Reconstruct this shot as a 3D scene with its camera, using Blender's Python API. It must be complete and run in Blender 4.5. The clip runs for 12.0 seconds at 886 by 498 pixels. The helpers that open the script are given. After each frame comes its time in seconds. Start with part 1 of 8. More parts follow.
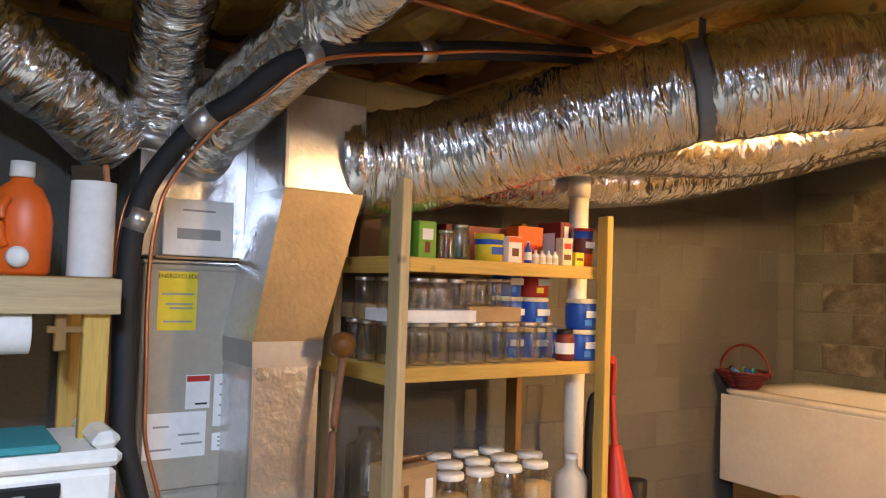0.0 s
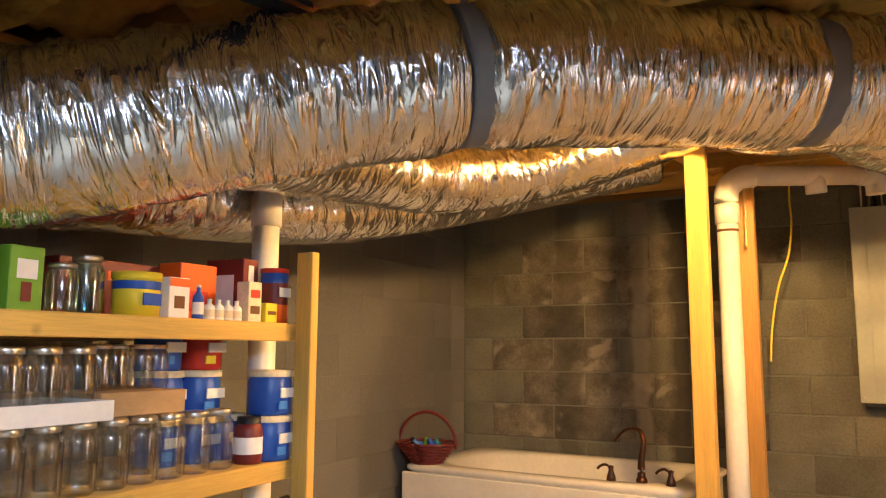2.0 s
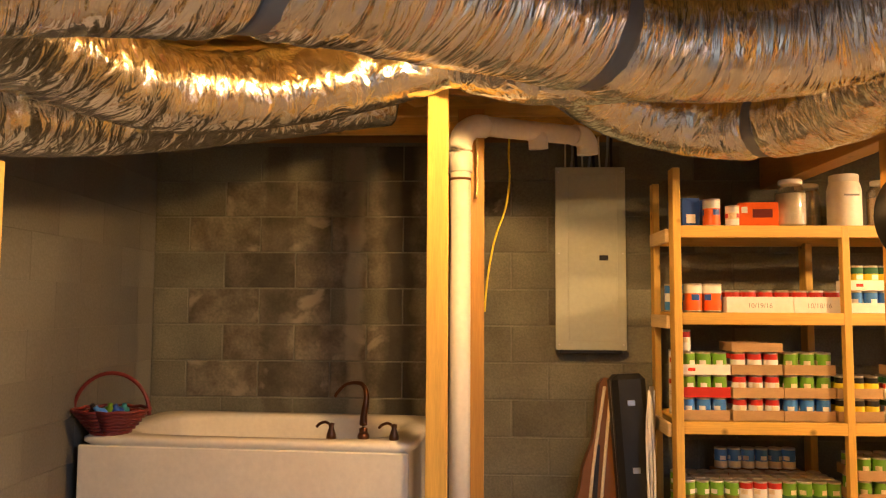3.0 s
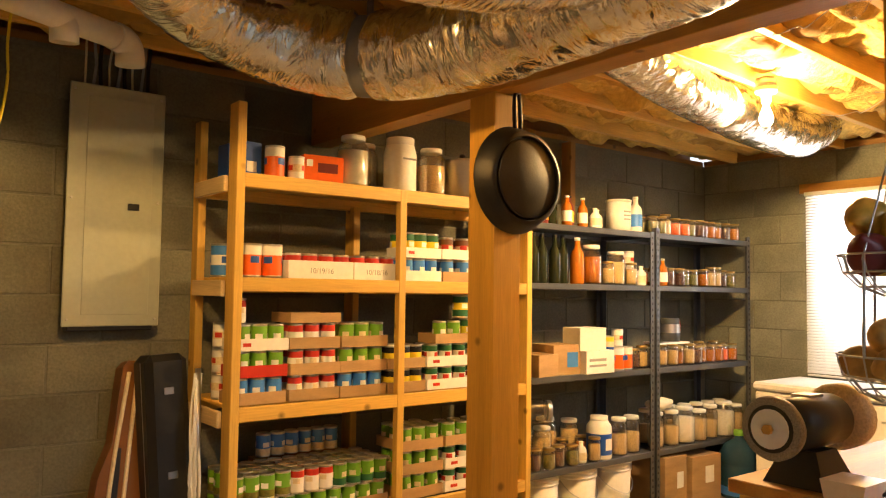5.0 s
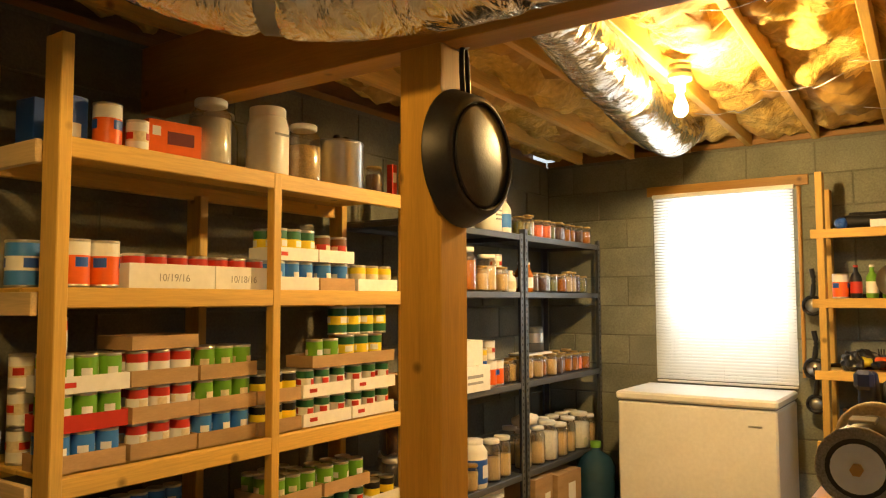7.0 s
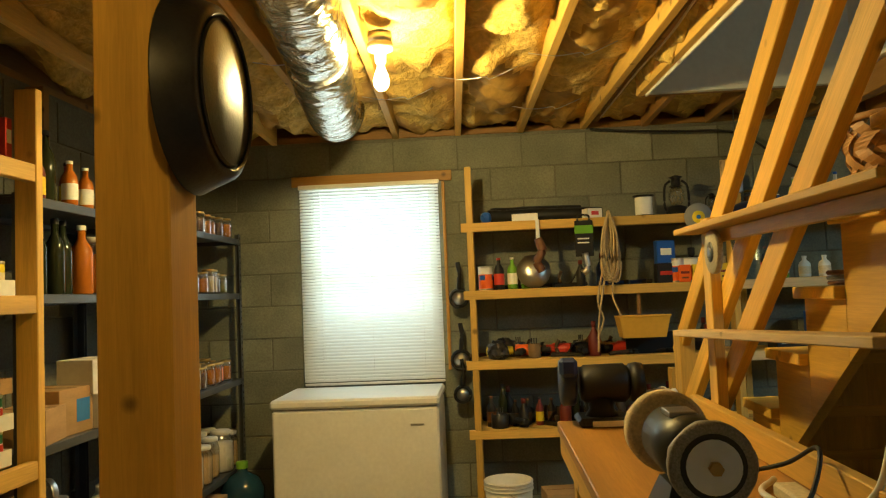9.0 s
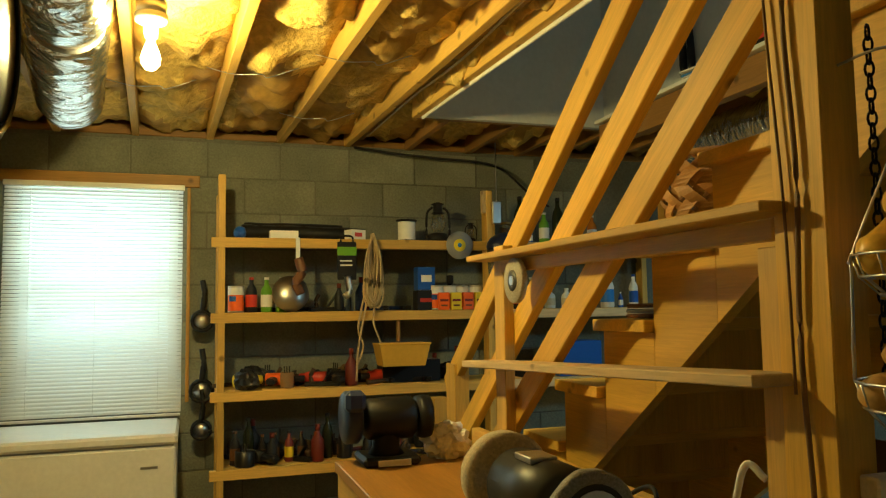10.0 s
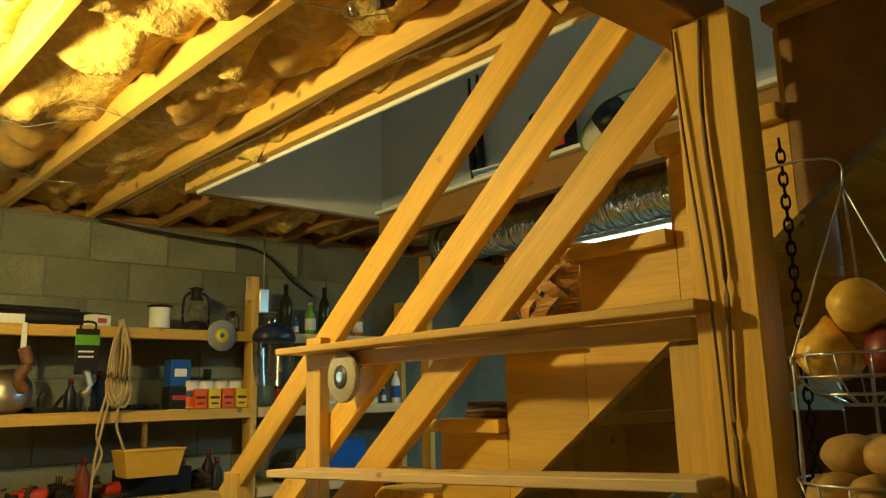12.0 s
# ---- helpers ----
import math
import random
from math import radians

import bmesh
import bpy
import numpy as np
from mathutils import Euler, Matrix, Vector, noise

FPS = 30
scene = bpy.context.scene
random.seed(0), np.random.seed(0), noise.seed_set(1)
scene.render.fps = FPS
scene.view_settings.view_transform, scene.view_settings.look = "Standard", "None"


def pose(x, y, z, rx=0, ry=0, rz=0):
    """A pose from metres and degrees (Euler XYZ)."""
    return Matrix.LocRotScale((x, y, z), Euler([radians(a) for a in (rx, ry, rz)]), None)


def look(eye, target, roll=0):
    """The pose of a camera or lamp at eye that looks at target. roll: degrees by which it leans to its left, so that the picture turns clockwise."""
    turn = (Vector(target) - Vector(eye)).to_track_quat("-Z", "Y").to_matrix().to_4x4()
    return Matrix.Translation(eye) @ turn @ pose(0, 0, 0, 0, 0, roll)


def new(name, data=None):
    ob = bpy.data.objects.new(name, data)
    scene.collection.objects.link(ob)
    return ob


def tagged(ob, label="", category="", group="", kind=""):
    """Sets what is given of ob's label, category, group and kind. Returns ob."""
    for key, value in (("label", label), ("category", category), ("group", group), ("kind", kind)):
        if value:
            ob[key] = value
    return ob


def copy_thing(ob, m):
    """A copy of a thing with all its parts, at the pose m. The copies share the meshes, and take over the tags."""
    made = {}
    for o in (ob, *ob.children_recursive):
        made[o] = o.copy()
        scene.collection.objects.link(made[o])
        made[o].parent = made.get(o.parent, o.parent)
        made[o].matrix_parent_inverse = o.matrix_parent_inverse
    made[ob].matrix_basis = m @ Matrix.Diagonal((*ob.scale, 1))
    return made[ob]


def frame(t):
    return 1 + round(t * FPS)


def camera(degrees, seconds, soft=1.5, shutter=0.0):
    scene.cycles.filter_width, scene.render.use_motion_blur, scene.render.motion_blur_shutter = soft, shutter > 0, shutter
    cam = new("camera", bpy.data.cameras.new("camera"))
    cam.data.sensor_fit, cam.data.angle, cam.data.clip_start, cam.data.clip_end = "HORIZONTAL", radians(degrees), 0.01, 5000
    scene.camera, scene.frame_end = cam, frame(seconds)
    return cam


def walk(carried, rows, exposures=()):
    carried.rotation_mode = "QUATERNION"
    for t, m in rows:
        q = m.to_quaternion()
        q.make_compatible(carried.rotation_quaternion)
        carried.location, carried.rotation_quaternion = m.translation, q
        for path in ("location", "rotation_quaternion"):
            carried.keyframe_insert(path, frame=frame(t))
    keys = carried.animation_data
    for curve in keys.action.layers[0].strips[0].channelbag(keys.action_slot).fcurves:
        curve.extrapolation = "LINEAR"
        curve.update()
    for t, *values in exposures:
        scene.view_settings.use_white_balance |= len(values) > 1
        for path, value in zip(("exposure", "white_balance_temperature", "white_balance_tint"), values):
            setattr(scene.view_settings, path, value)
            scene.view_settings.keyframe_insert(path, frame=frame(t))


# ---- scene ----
cam = camera(60.1, 12.0, 1.2)
PATH = [
    (0, (0.442, -0.013, 1.53), (-0.679, -1.667, 1.623), 1.9),
    (0.5, (0.307, -0.219, 1.549), (-0.977, -1.749, 1.649), 2.7),
    (0.6, (0.27, -0.268, 1.554), (-1.104, -1.719, 1.645), 2.9),
    (1, (0.191, -0.475, 1.567), (-1.408, -1.672, 1.679), 2.4),
    (1.2, (0.147, -0.575, 1.565), (-1.501, -1.696, 1.698), 2.0),
    (1.5, (0.054, -0.717, 1.56), (-1.632, -1.768, 1.791), 1.5),
    (2, (-0.125, -0.959, 1.553), (-1.887, -1.869, 1.814), 0.3),
    (2.5, (-0.256, -1.212, 1.539), (-2.199, -1.642, 1.744), -0.3),
    (2.7, (-0.308, -1.273, 1.534), (-2.28, -1.559, 1.708), -0.1),
    (4.3, (-0.995, -1.631, 1.461), (-2.829, -0.844, 1.594), 1.2),
    (4.5, (-1.084, -1.644, 1.441), (-2.868, -0.747, 1.552), 1.2),
    (5, (-1.299, -1.603, 1.457), (-2.878, -0.381, 1.566), 0.8),
    (5.5, (-1.556, -1.604, 1.454), (-3.044, -0.272, 1.568), 1.0),
    (6, (-1.81, -1.648, 1.453), (-3.153, -0.168, 1.542), 0.5),
    (6.5, (-1.996, -1.606, 1.435), (-3.26, -0.058, 1.484), 0.3),
    (7, (-2.212, -1.498, 1.461), (-3.348, 0.143, 1.595), -0.2),
    (7.5, (-2.446, -1.468, 1.476), (-3.299, 0.334, 1.643), -0.2),
    (7.7, (-2.527, -1.483, 1.494), (-3.207, 0.39, 1.674), -0.5),
    (9.3, (-2.962, -1.02, 1.446), (-2.869, 0.975, 1.557), -1.7),
    (9.5, (-3.029, -0.956, 1.446), (-2.752, 1.022, 1.553), -1.0),
    (10, (-3.124, -0.794, 1.463), (-2.5, 1.099, 1.622), -0.8),
    (10.5, (-3.181, -0.606, 1.495), (-2.306, 1.161, 1.829), -1.2),
    (10.9, (-3.238, -0.491, 1.511), (-2.168, 1.14, 1.954), -1.3),
    (11, (-3.256, -0.486, 1.513), (-2.121, 1.1, 1.956), -1.3),
    (11.5, (-3.359, -0.42, 1.512), (-2.124, 1.085, 1.967), -1.3),
    (12, (-3.39, -0.405, 1.491), (-2.11, 1.083, 1.871), -1.5),
]
walk(cam, [(t, look(*p)) for t, *p in PATH],
     [(0, 0.38, 6350, 25), (1.0, 0.32, 6350, 28), (2.0, 0.45, 6400, 23), (2.5, 0.3, 6500, 27), (4.5, 0.02, 6700, 18), (6.0, -0.2, 6600, 10), (7.7, -0.77, 6400, 1), (9.4, -1.37, 5900, -18), (10.3, -1.45, 5850, -24), (11.0, -1.3, 5850, -23), (12, -1.18, 5850, -26)])

# ---------------------------------------------------------------- light
world = bpy.data.worlds.new("sky")
scene.world = world
world.use_nodes = True
_n = world.node_tree.nodes
_sky = _n.new("ShaderNodeTexSky")
_sky.sky_type, _sky.sun_disc = "NISHITA", False
_sky.sun_elevation, _sky.sun_rotation = radians(35), radians(200)
world.node_tree.links.new(_sky.outputs[0], _n["Background"].inputs[0])
_n["Background"].inputs[1].default_value = 0.12

BULB = (-3.262, 1.90, 2.345)
BULB2 = (-2.86, -1.05, 2.455)


def lamp(name, kind, m, energy, colour, **more):
    data = bpy.data.lights.new(name, kind)
    data.energy, data.color = energy, colour
    if "radius" in more:
        data.shadow_soft_size = more["radius"]
    if "size" in more:
        data.shape, data.size, data.size_y = "RECTANGLE", more["size"][0], more["size"][1]
    ob = new(name, data)
    ob.matrix_world = m
    return ob


lamp("bulb_light", "POINT", pose(*BULB), 230, (1.0, 0.65, 0.26), radius=0.05)
lamp("bulb_light", "POINT", pose(*BULB2), 195, (1.0, 0.60, 0.19), radius=0.05)
lamp("tube_light", "AREA", pose(0.75, 0.35, 2.40), 155, (0.60, 0.81, 1.0), size=(0.16, 1.15))
lamp("far_tube_light", "AREA", pose(0.32, 2.35, 2.365), 9, (0.80, 0.91, 1.0), size=(0.16, 1.15))
# added fill lamp under the stairwell ceiling, standing in for light from upstairs
lamp("upstairs_fill_light", "AREA", pose(-1.35, 0.9, 4.55), 9, (0.85, 0.93, 1.0), size=(0.7, 2.0))
lamp("window_daylight", "AREA", pose(-3.63, 4.32, 1.75, -90), 46, (0.85, 0.93, 1.0), size=(0.8, 0.9))

# ---------------------------------------------------------------- materials


def material(name, colour, rough=0.6, metal=0.0, **k):
    """A principled material with two scales of colour variation and bump, in object space."""
    m = bpy.data.materials.new(name)
    m.use_nodes = True
    nt = m.node_tree
    N, L = nt.nodes, nt.links
    b = N["Principled BSDF"]
    b.inputs["Roughness"].default_value, b.inputs["Metallic"].default_value = rough, metal
    b.inputs["Specular IOR Level"].default_value = k.get("spec", 0.4)
    if k.get("glass"):
        b.inputs["Transmission Weight"].default_value = k["glass"]
        b.inputs["IOR"].default_value = k.get("ior", 1.45)
    tc = N.new("ShaderNodeTexCoord")
    info = N.new("ShaderNodeObjectInfo")
    mp = N.new("ShaderNodeMapping")
    mp.inputs["Scale"].default_value = k.get("stretch", (1, 1, 1))
    off = N.new("ShaderNodeVectorMath")
    off.operation = "MULTIPLY_ADD"
    off.inputs[1].default_value, = ((7.3, 5.1, 9.7),)
    L.new(info.outputs["Random"], off.inputs[0])
    L.new(tc.outputs["Object"], off.inputs[2])
    L.new(off.outputs[0], mp.inputs[0])

    def noisy(scale, detail=4, distort=0.0):
        n = N.new("ShaderNodeTexNoise")
        n.inputs["Scale"].default_value, n.inputs["Detail"].default_value = scale, detail
        n.inputs["Distortion"].default_value = distort
        L.new(mp.outputs[0], n.inputs["Vector"])
        return n.outputs["Fac"]

    big, small = noisy(k.get("big", 3.0), 3), noisy(k.get("small", 40.0), 4, k.get("distort", 0.0))
    dark, light = k.get("spread", (0.82, 1.15))
    r1 = N.new("ShaderNodeMapRange")
    r1.inputs[1].default_value, r1.inputs[2].default_value = 0.3, 0.7
    r1.inputs[3].default_value, r1.inputs[4].default_value = dark, light
    L.new(big, r1.inputs[0])
    r2 = N.new("ShaderNodeMapRange")
    r2.inputs[1].default_value, r2.inputs[2].default_value = 0.3, 0.7
    g = k.get("grain", 0.10)
    r2.inputs[3].default_value, r2.inputs[4].default_value = 1 - g, 1 + g
    L.new(small, r2.inputs[0])
    mul = N.new("ShaderNodeMath")
    mul.operation = "MULTIPLY"
    L.new(r1.outputs[0], mul.inputs[0])
    L.new(r2.outputs[0], mul.inputs[1])
    value = mul.outputs[0]
    if k.get("vary"):
        r3 = N.new("ShaderNodeMapRange")
        r3.inputs[3].default_value, r3.inputs[4].default_value = 1 - k["vary"], 1 + k["vary"]
        L.new(info.outputs["Random"], r3.inputs[0])
        m2 = N.new("ShaderNodeMath")
        m2.operation = "MULTIPLY"
        L.new(value, m2.inputs[0])
        L.new(r3.outputs[0], m2.inputs[1])
        value = m2.outputs[0]
    vm = N.new("ShaderNodeVectorMath")
    vm.operation = "SCALE"
    vm.inputs[0].default_value = colour[:3]
    L.new(value, vm.inputs["Scale"])
    last = vm.outputs[0]
    if k.get("second"):  # patches of a second colour
        patch = noisy(k.get("patch", 1.5), 5, 0.4)
        rr = N.new("ShaderNodeMapRange")
        lo = k.get("patch_at", 0.55)
        rr.inputs[1].default_value, rr.inputs[2].default_value = lo, lo + 0.08
        L.new(patch, rr.inputs[0])
        mix = N.new("ShaderNodeMix")
        mix.data_type = "RGBA"
        L.new(rr.outputs[0], mix.inputs[0])
        L.new(last, mix.inputs[6])
        mix.inputs[7].default_value = (*k["second"], 1)
        last = mix.outputs[2]
    L.new(last, b.inputs["Base Color"])
    if k.get("bump", 0.15):
        bp = N.new("ShaderNodeBump")
        bp.inputs["Strength"].default_value = k.get("bump", 0.15)
        bp.inputs["Distance"].default_value = k.get("depth", 0.004)
        L.new(small if not k.get("bump_scale") else noisy(k["bump_scale"], 3, k.get("distort", 0.0)), bp.inputs["Height"])
        L.new(bp.outputs[0], b.inputs["Normal"])
    if k.get("rough_vary"):
        rv = N.new("ShaderNodeMapRange")
        rv.inputs[3].default_value, rv.inputs[4].default_value = rough - k["rough_vary"], rough + k["rough_vary"]
        L.new(big, rv.inputs[0])
        L.new(rv.outputs[0], b.inputs["Roughness"])
    return m


def wood(name, colour, **k):
    """Sawn timber: long grain rings and knots along local x."""
    m = material(name, colour, k.pop("rough", 0.55), big=k.pop("big", 1.6), small=22, stretch=k.pop("stretch", (0.35, 6, 6)), spread=(0.78, 1.2),
                 grain=0.10, bump=0.13, distort=0.9, vary=k.pop("vary", 0.12), **k)
    nt = m.node_tree
    N, L = nt.nodes, nt.links
    b = N["Principled BSDF"]
    tc = N.new("ShaderNodeTexCoord")
    info = N.new("ShaderNodeObjectInfo")
    off = N.new("ShaderNodeVectorMath")
    off.operation = "MULTIPLY_ADD"
    off.inputs[1].default_value = (3.3, 2.1, 4.7)
    L.new(info.outputs["Random"], off.inputs[0])
    L.new(tc.outputs["Object"], off.inputs[2])
    v = N.new("ShaderNodeTexVoronoi")
    v.inputs["Scale"].default_value = 5.2
    L.new(off.outputs[0], v.inputs["Vector"])
    r = N.new("ShaderNodeMapRange")
    r.inputs[1].default_value, r.inputs[2].default_value = 0.05, 0.12
    r.inputs[3].default_value, r.inputs[4].default_value = 0.38, 1.0
    L.new(v.outputs["Distance"], r.inputs[0])
    old = b.inputs["Base Color"].links[0].from_socket
    s = N.new("ShaderNodeVectorMath")
    s.operation = "SCALE"
    L.new(old, s.inputs[0])
    L.new(r.outputs[0], s.inputs["Scale"])
    L.new(s.outputs[0], b.inputs["Base Color"])
    return m


def plain(name, colour, rough=0.5, metal=0.0, **k):
    k.setdefault("bump", 0.05)
    k.setdefault("spread", (0.93, 1.05))
    k.setdefault("grain", 0.04)
    return material(name, colour, rough, metal, **k)


PINE = wood("pine", (0.62, 0.385, 0.085))
STAIR_PINE = wood("stair_pine", (0.66, 0.39, 0.055))
PINE_SIDE = wood("pine_side_grain", (0.66, 0.39, 0.055), stretch=(6, 0.35, 6))
DARK_BOARD = wood("understair_shade", (0.10, 0.052, 0.022), rough=0.7)
PINE_PALE = wood("pine_pale", (0.62, 0.46, 0.24))
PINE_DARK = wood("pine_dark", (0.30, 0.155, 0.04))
FIR = wood("fir_beam", (0.40, 0.21, 0.042), rough=0.5)
POST_FIR = wood("fir_post", (0.55, 0.30, 0.05), rough=0.5)
PLY = wood("plywood", (0.43, 0.22, 0.048), rough=0.45)
BLOCK = material("concrete_block", (0.155, 0.15, 0.11), 0.9, big=2.2, small=90, spread=(0.7, 1.25), grain=0.16, bump=0.5, depth=0.003, vary=0.08)
BLOCK_PALE = material("pale_concrete_block", (0.21, 0.215, 0.165), 0.9, big=2.2, small=90, spread=(0.7, 1.25), grain=0.16, bump=0.5, depth=0.003, vary=0.08)
BLOCK_DAMP = material("damp_block", (0.11, 0.097, 0.072), 0.85, big=7.0, small=60, spread=(0.55, 1.5), grain=0.2, bump=0.5, depth=0.003, vary=0.35, second=(0.24, 0.21, 0.16), patch=5.0, patch_at=0.60)


def streak(m, at, width, colour, amount):
    """A water streak of uneven width running down the wall at one place along y."""
    N, L = m.node_tree.nodes, m.node_tree.links
    b = N["Principled BSDF"]
    geo = N.new("ShaderNodeNewGeometry")
    sep = N.new("ShaderNodeSeparateXYZ")
    L.new(geo.outputs["Position"], sep.inputs[0])
    n = N.new("ShaderNodeTexNoise")
    n.inputs["Scale"].default_value, n.inputs["Detail"].default_value = 5.0, 4
    L.new(geo.outputs["Position"], n.inputs["Vector"])
    wob = N.new("ShaderNodeMath")
    wob.operation, wob.inputs[1].default_value = "MULTIPLY_ADD", 0.14
    L.new(n.outputs["Fac"], wob.inputs[0])
    L.new(sep.outputs["Y"], wob.inputs[2])
    off = N.new("ShaderNodeMath")
    off.operation, off.inputs[1].default_value = "SUBTRACT", at + 0.07
    L.new(wob.outputs[0], off.inputs[0])
    far = N.new("ShaderNodeMath")
    far.operation = "ABSOLUTE"
    L.new(off.outputs[0], far.inputs[0])
    rng = N.new("ShaderNodeMapRange")
    rng.inputs[1].default_value, rng.inputs[2].default_value = width * 0.35, width * 0.65
    rng.inputs[3].default_value, rng.inputs[4].default_value = amount, 0.0
    L.new(far.outputs[0], rng.inputs[0])
    mix = N.new("ShaderNodeMix")
    mix.data_type = "RGBA"
    L.new(rng.outputs[0], mix.inputs[0])
    L.new(b.inputs["Base Color"].links[0].from_socket, mix.inputs[6])
    mix.inputs[7].default_value = (*colour, 1)
    L.new(mix.outputs[2], b.inputs["Base Color"])


for wet in (BLOCK, BLOCK_DAMP):
    streak(wet, -1.80, 0.20, (0.03, 0.026, 0.02), 0.85)
    streak(wet, -2.07, 0.10, (0.26, 0.235, 0.18), 0.6)
    streak(wet, -2.55, 0.16, (0.045, 0.04, 0.03), 0.5)
BLOCK_PLAIN = material("painted_block", (0.128, 0.124, 0.11), 0.9, big=1.2, small=90, spread=(0.85, 1.12), grain=0.10, bump=0.4, depth=0.003, vary=0.05)
MORTAR = material("mortar", (0.165, 0.16, 0.125), 0.95, small=70, grain=0.15)
CONCRETE = material("floor_concrete", (0.36, 0.30, 0.21), 0.75, big=1.1, small=40, spread=(0.75, 1.15), bump=0.2)
FOIL = material("duct_foil", (0.83, 0.845, 0.86), 0.18, 1.0, big=5, small=24, spread=(0.85, 1.05), grain=0.06, bump=0.25, depth=0.006, bump_scale=30, distort=1.0, rough_vary=0.07)


def pleat(m, scale=(17, 4.0, 1), depth=0.036):
    """Sharp folds running round a sleeve, from its length-and-angle coordinates."""
    N, L = m.node_tree.nodes, m.node_tree.links
    b = N["Principled BSDF"]
    uv = N.new("ShaderNodeUVMap")
    mp = N.new("ShaderNodeMapping")
    mp.inputs["Scale"].default_value = scale
    L.new(uv.outputs[0], mp.inputs[0])
    n = N.new("ShaderNodeTexNoise")
    n.inputs["Scale"].default_value, n.inputs["Detail"].default_value, n.inputs["Distortion"].default_value = 1.0, 3.0, 1.1
    L.new(mp.outputs[0], n.inputs["Vector"])
    bp = N.new("ShaderNodeBump")
    bp.inputs["Strength"].default_value, bp.inputs["Distance"].default_value = 1.0, depth
    L.new(n.outputs["Fac"], bp.inputs["Height"])
    old = b.inputs["Normal"].links[0].from_node
    L.new(bp.outputs[0], old.inputs["Normal"])


FOIL_SMOOTH = FOIL.copy()
FOIL_SMOOTH.name = "duct_foil_smooth"
pleat(FOIL)
pleat(FOIL_SMOOTH, (9, 5.0, 1), 0.03)
FOIL_FLAT = material("foil_board", (0.70, 0.70, 0.70), 0.30, 1.0, big=4, small=60, grain=0.05, bump=0.5, depth=0.008, bump_scale=24, distort=0.3, rough_vary=0.08)
KRAFT = material("foil_kraft", (0.29, 0.21, 0.115), 0.40, 0.6, big=4, small=40, grain=0.07, bump=0.3, bump_scale=45)
TAPE = plain("silver_tape", (0.52, 0.52, 0.52), 0.35, 0.9, bump=0.2)
STRAP = plain("grey_strap", (0.20, 0.20, 0.21), 0.6)
WOOL = material("insulation_wool", (0.60, 0.41, 0.105), 0.95, big=6, small=30, spread=(0.75, 1.2), grain=0.2, bump=0.9, depth=0.02)
PAPER_FACE = material("insulation_kraft", (0.44, 0.265, 0.06), 0.8, big=5, small=25, spread=(0.7, 1.2), grain=0.15, bump=0.5, depth=0.01)
STEEL_GREY = plain("shelf_steel", (0.085, 0.09, 0.10), 0.42, 0.35, rough_vary=0.08)
PANEL_GREY = plain("panel_enamel", (0.40, 0.42, 0.33), 0.33, 0.0, rough_vary=0.06, spec=0.5)
FURNACE_GREY = plain("furnace_enamel", (0.40, 0.36, 0.29), 0.45, 0.1, rough_vary=0.06)
WHITE_ENAMEL = plain("white_enamel", (0.80, 0.78, 0.72), 0.3, rough_vary=0.05)
ACRYLIC = plain("tub_acrylic", (0.80, 0.75, 0.64), 0.22, spec=0.5)
PVC = plain("white_pvc", (0.78, 0.74, 0.64), 0.35)
IRON = material("cast_iron", (0.022, 0.020, 0.018), 0.42, 0.5, big=8, small=120, spread=(0.7, 1.5), bump=0.25, depth=0.002, rough_vary=0.12)
BLACK = plain("black_plastic", (0.012, 0.012, 0.013), 0.5, spec=0.3)
RUBBER = plain("black_rubber", (0.018, 0.018, 0.02), 0.7, bump=0.2)
BRONZE = plain("oiled_bronze", (0.12, 0.055, 0.03), 0.28, 0.9)
COPPER = plain("copper", (0.62, 0.26, 0.13), 0.35, 1.0)
TIN = plain("tin_plate", (0.68, 0.66, 0.62), 0.28, 1.0)
STEEL = plain("steel", (0.55, 0.55, 0.55), 0.3, 1.0)
BRASS = plain("brass", (0.55, 0.38, 0.14), 0.35, 1.0)
CARD = material("cardboard", (0.42, 0.27, 0.13), 0.8, big=5, small=60, stretch=(1, 1, 4), spread=(0.85, 1.1), grain=0.06, bump=0.1, vary=0.1)
CARD_DARK = material("cardboard_dark", (0.17, 0.075, 0.035), 0.8, big=5, small=60, spread=(0.85, 1.1), grain=0.06, bump=0.1)
WHITE = plain("white_paper", (0.80, 0.79, 0.76), 0.7)
CREAM = plain("cream", (0.72, 0.62, 0.42), 0.7, grain=0.12, small=90)
GREY = plain("grey_print", (0.30, 0.30, 0.30), 0.7)
RED = plain("red", (0.50, 0.035, 0.02), 0.4)
DARK_RED = plain("dark_red", (0.16, 0.02, 0.018), 0.45)
ORANGE = plain("orange", (0.80, 0.13, 0.012), 0.4)
YELLOW = plain("yellow", (0.80, 0.62, 0.03), 0.5)
BLUE = plain("blue", (0.02, 0.09, 0.42), 0.35)
SKY_BLUE = plain("sky_blue", (0.05, 0.21, 0.62), 0.4)
GREEN = plain("green", (0.15, 0.36, 0.03), 0.45)
DARK_GREEN = plain("dark_green", (0.02, 0.12, 0.05), 0.45)
TEAL = plain("teal_cloth", (0.03, 0.25, 0.27), 0.8)
BROWN = plain("brown", (0.15, 0.06, 0.02), 0.5)
HONEY = plain("honey", (0.42, 0.13, 0.012), 0.2)
GRAIN = plain("dry_grain", (0.58, 0.40, 0.17), 0.8, grain=0.3, small=160, bump=0.4)
BEANS = plain("dark_beans", (0.09, 0.035, 0.02), 0.6, grain=0.5, small=120, bump=0.4)
PICKLE = plain("green_preserve", (0.16, 0.15, 0.03), 0.5, grain=0.4, small=60)
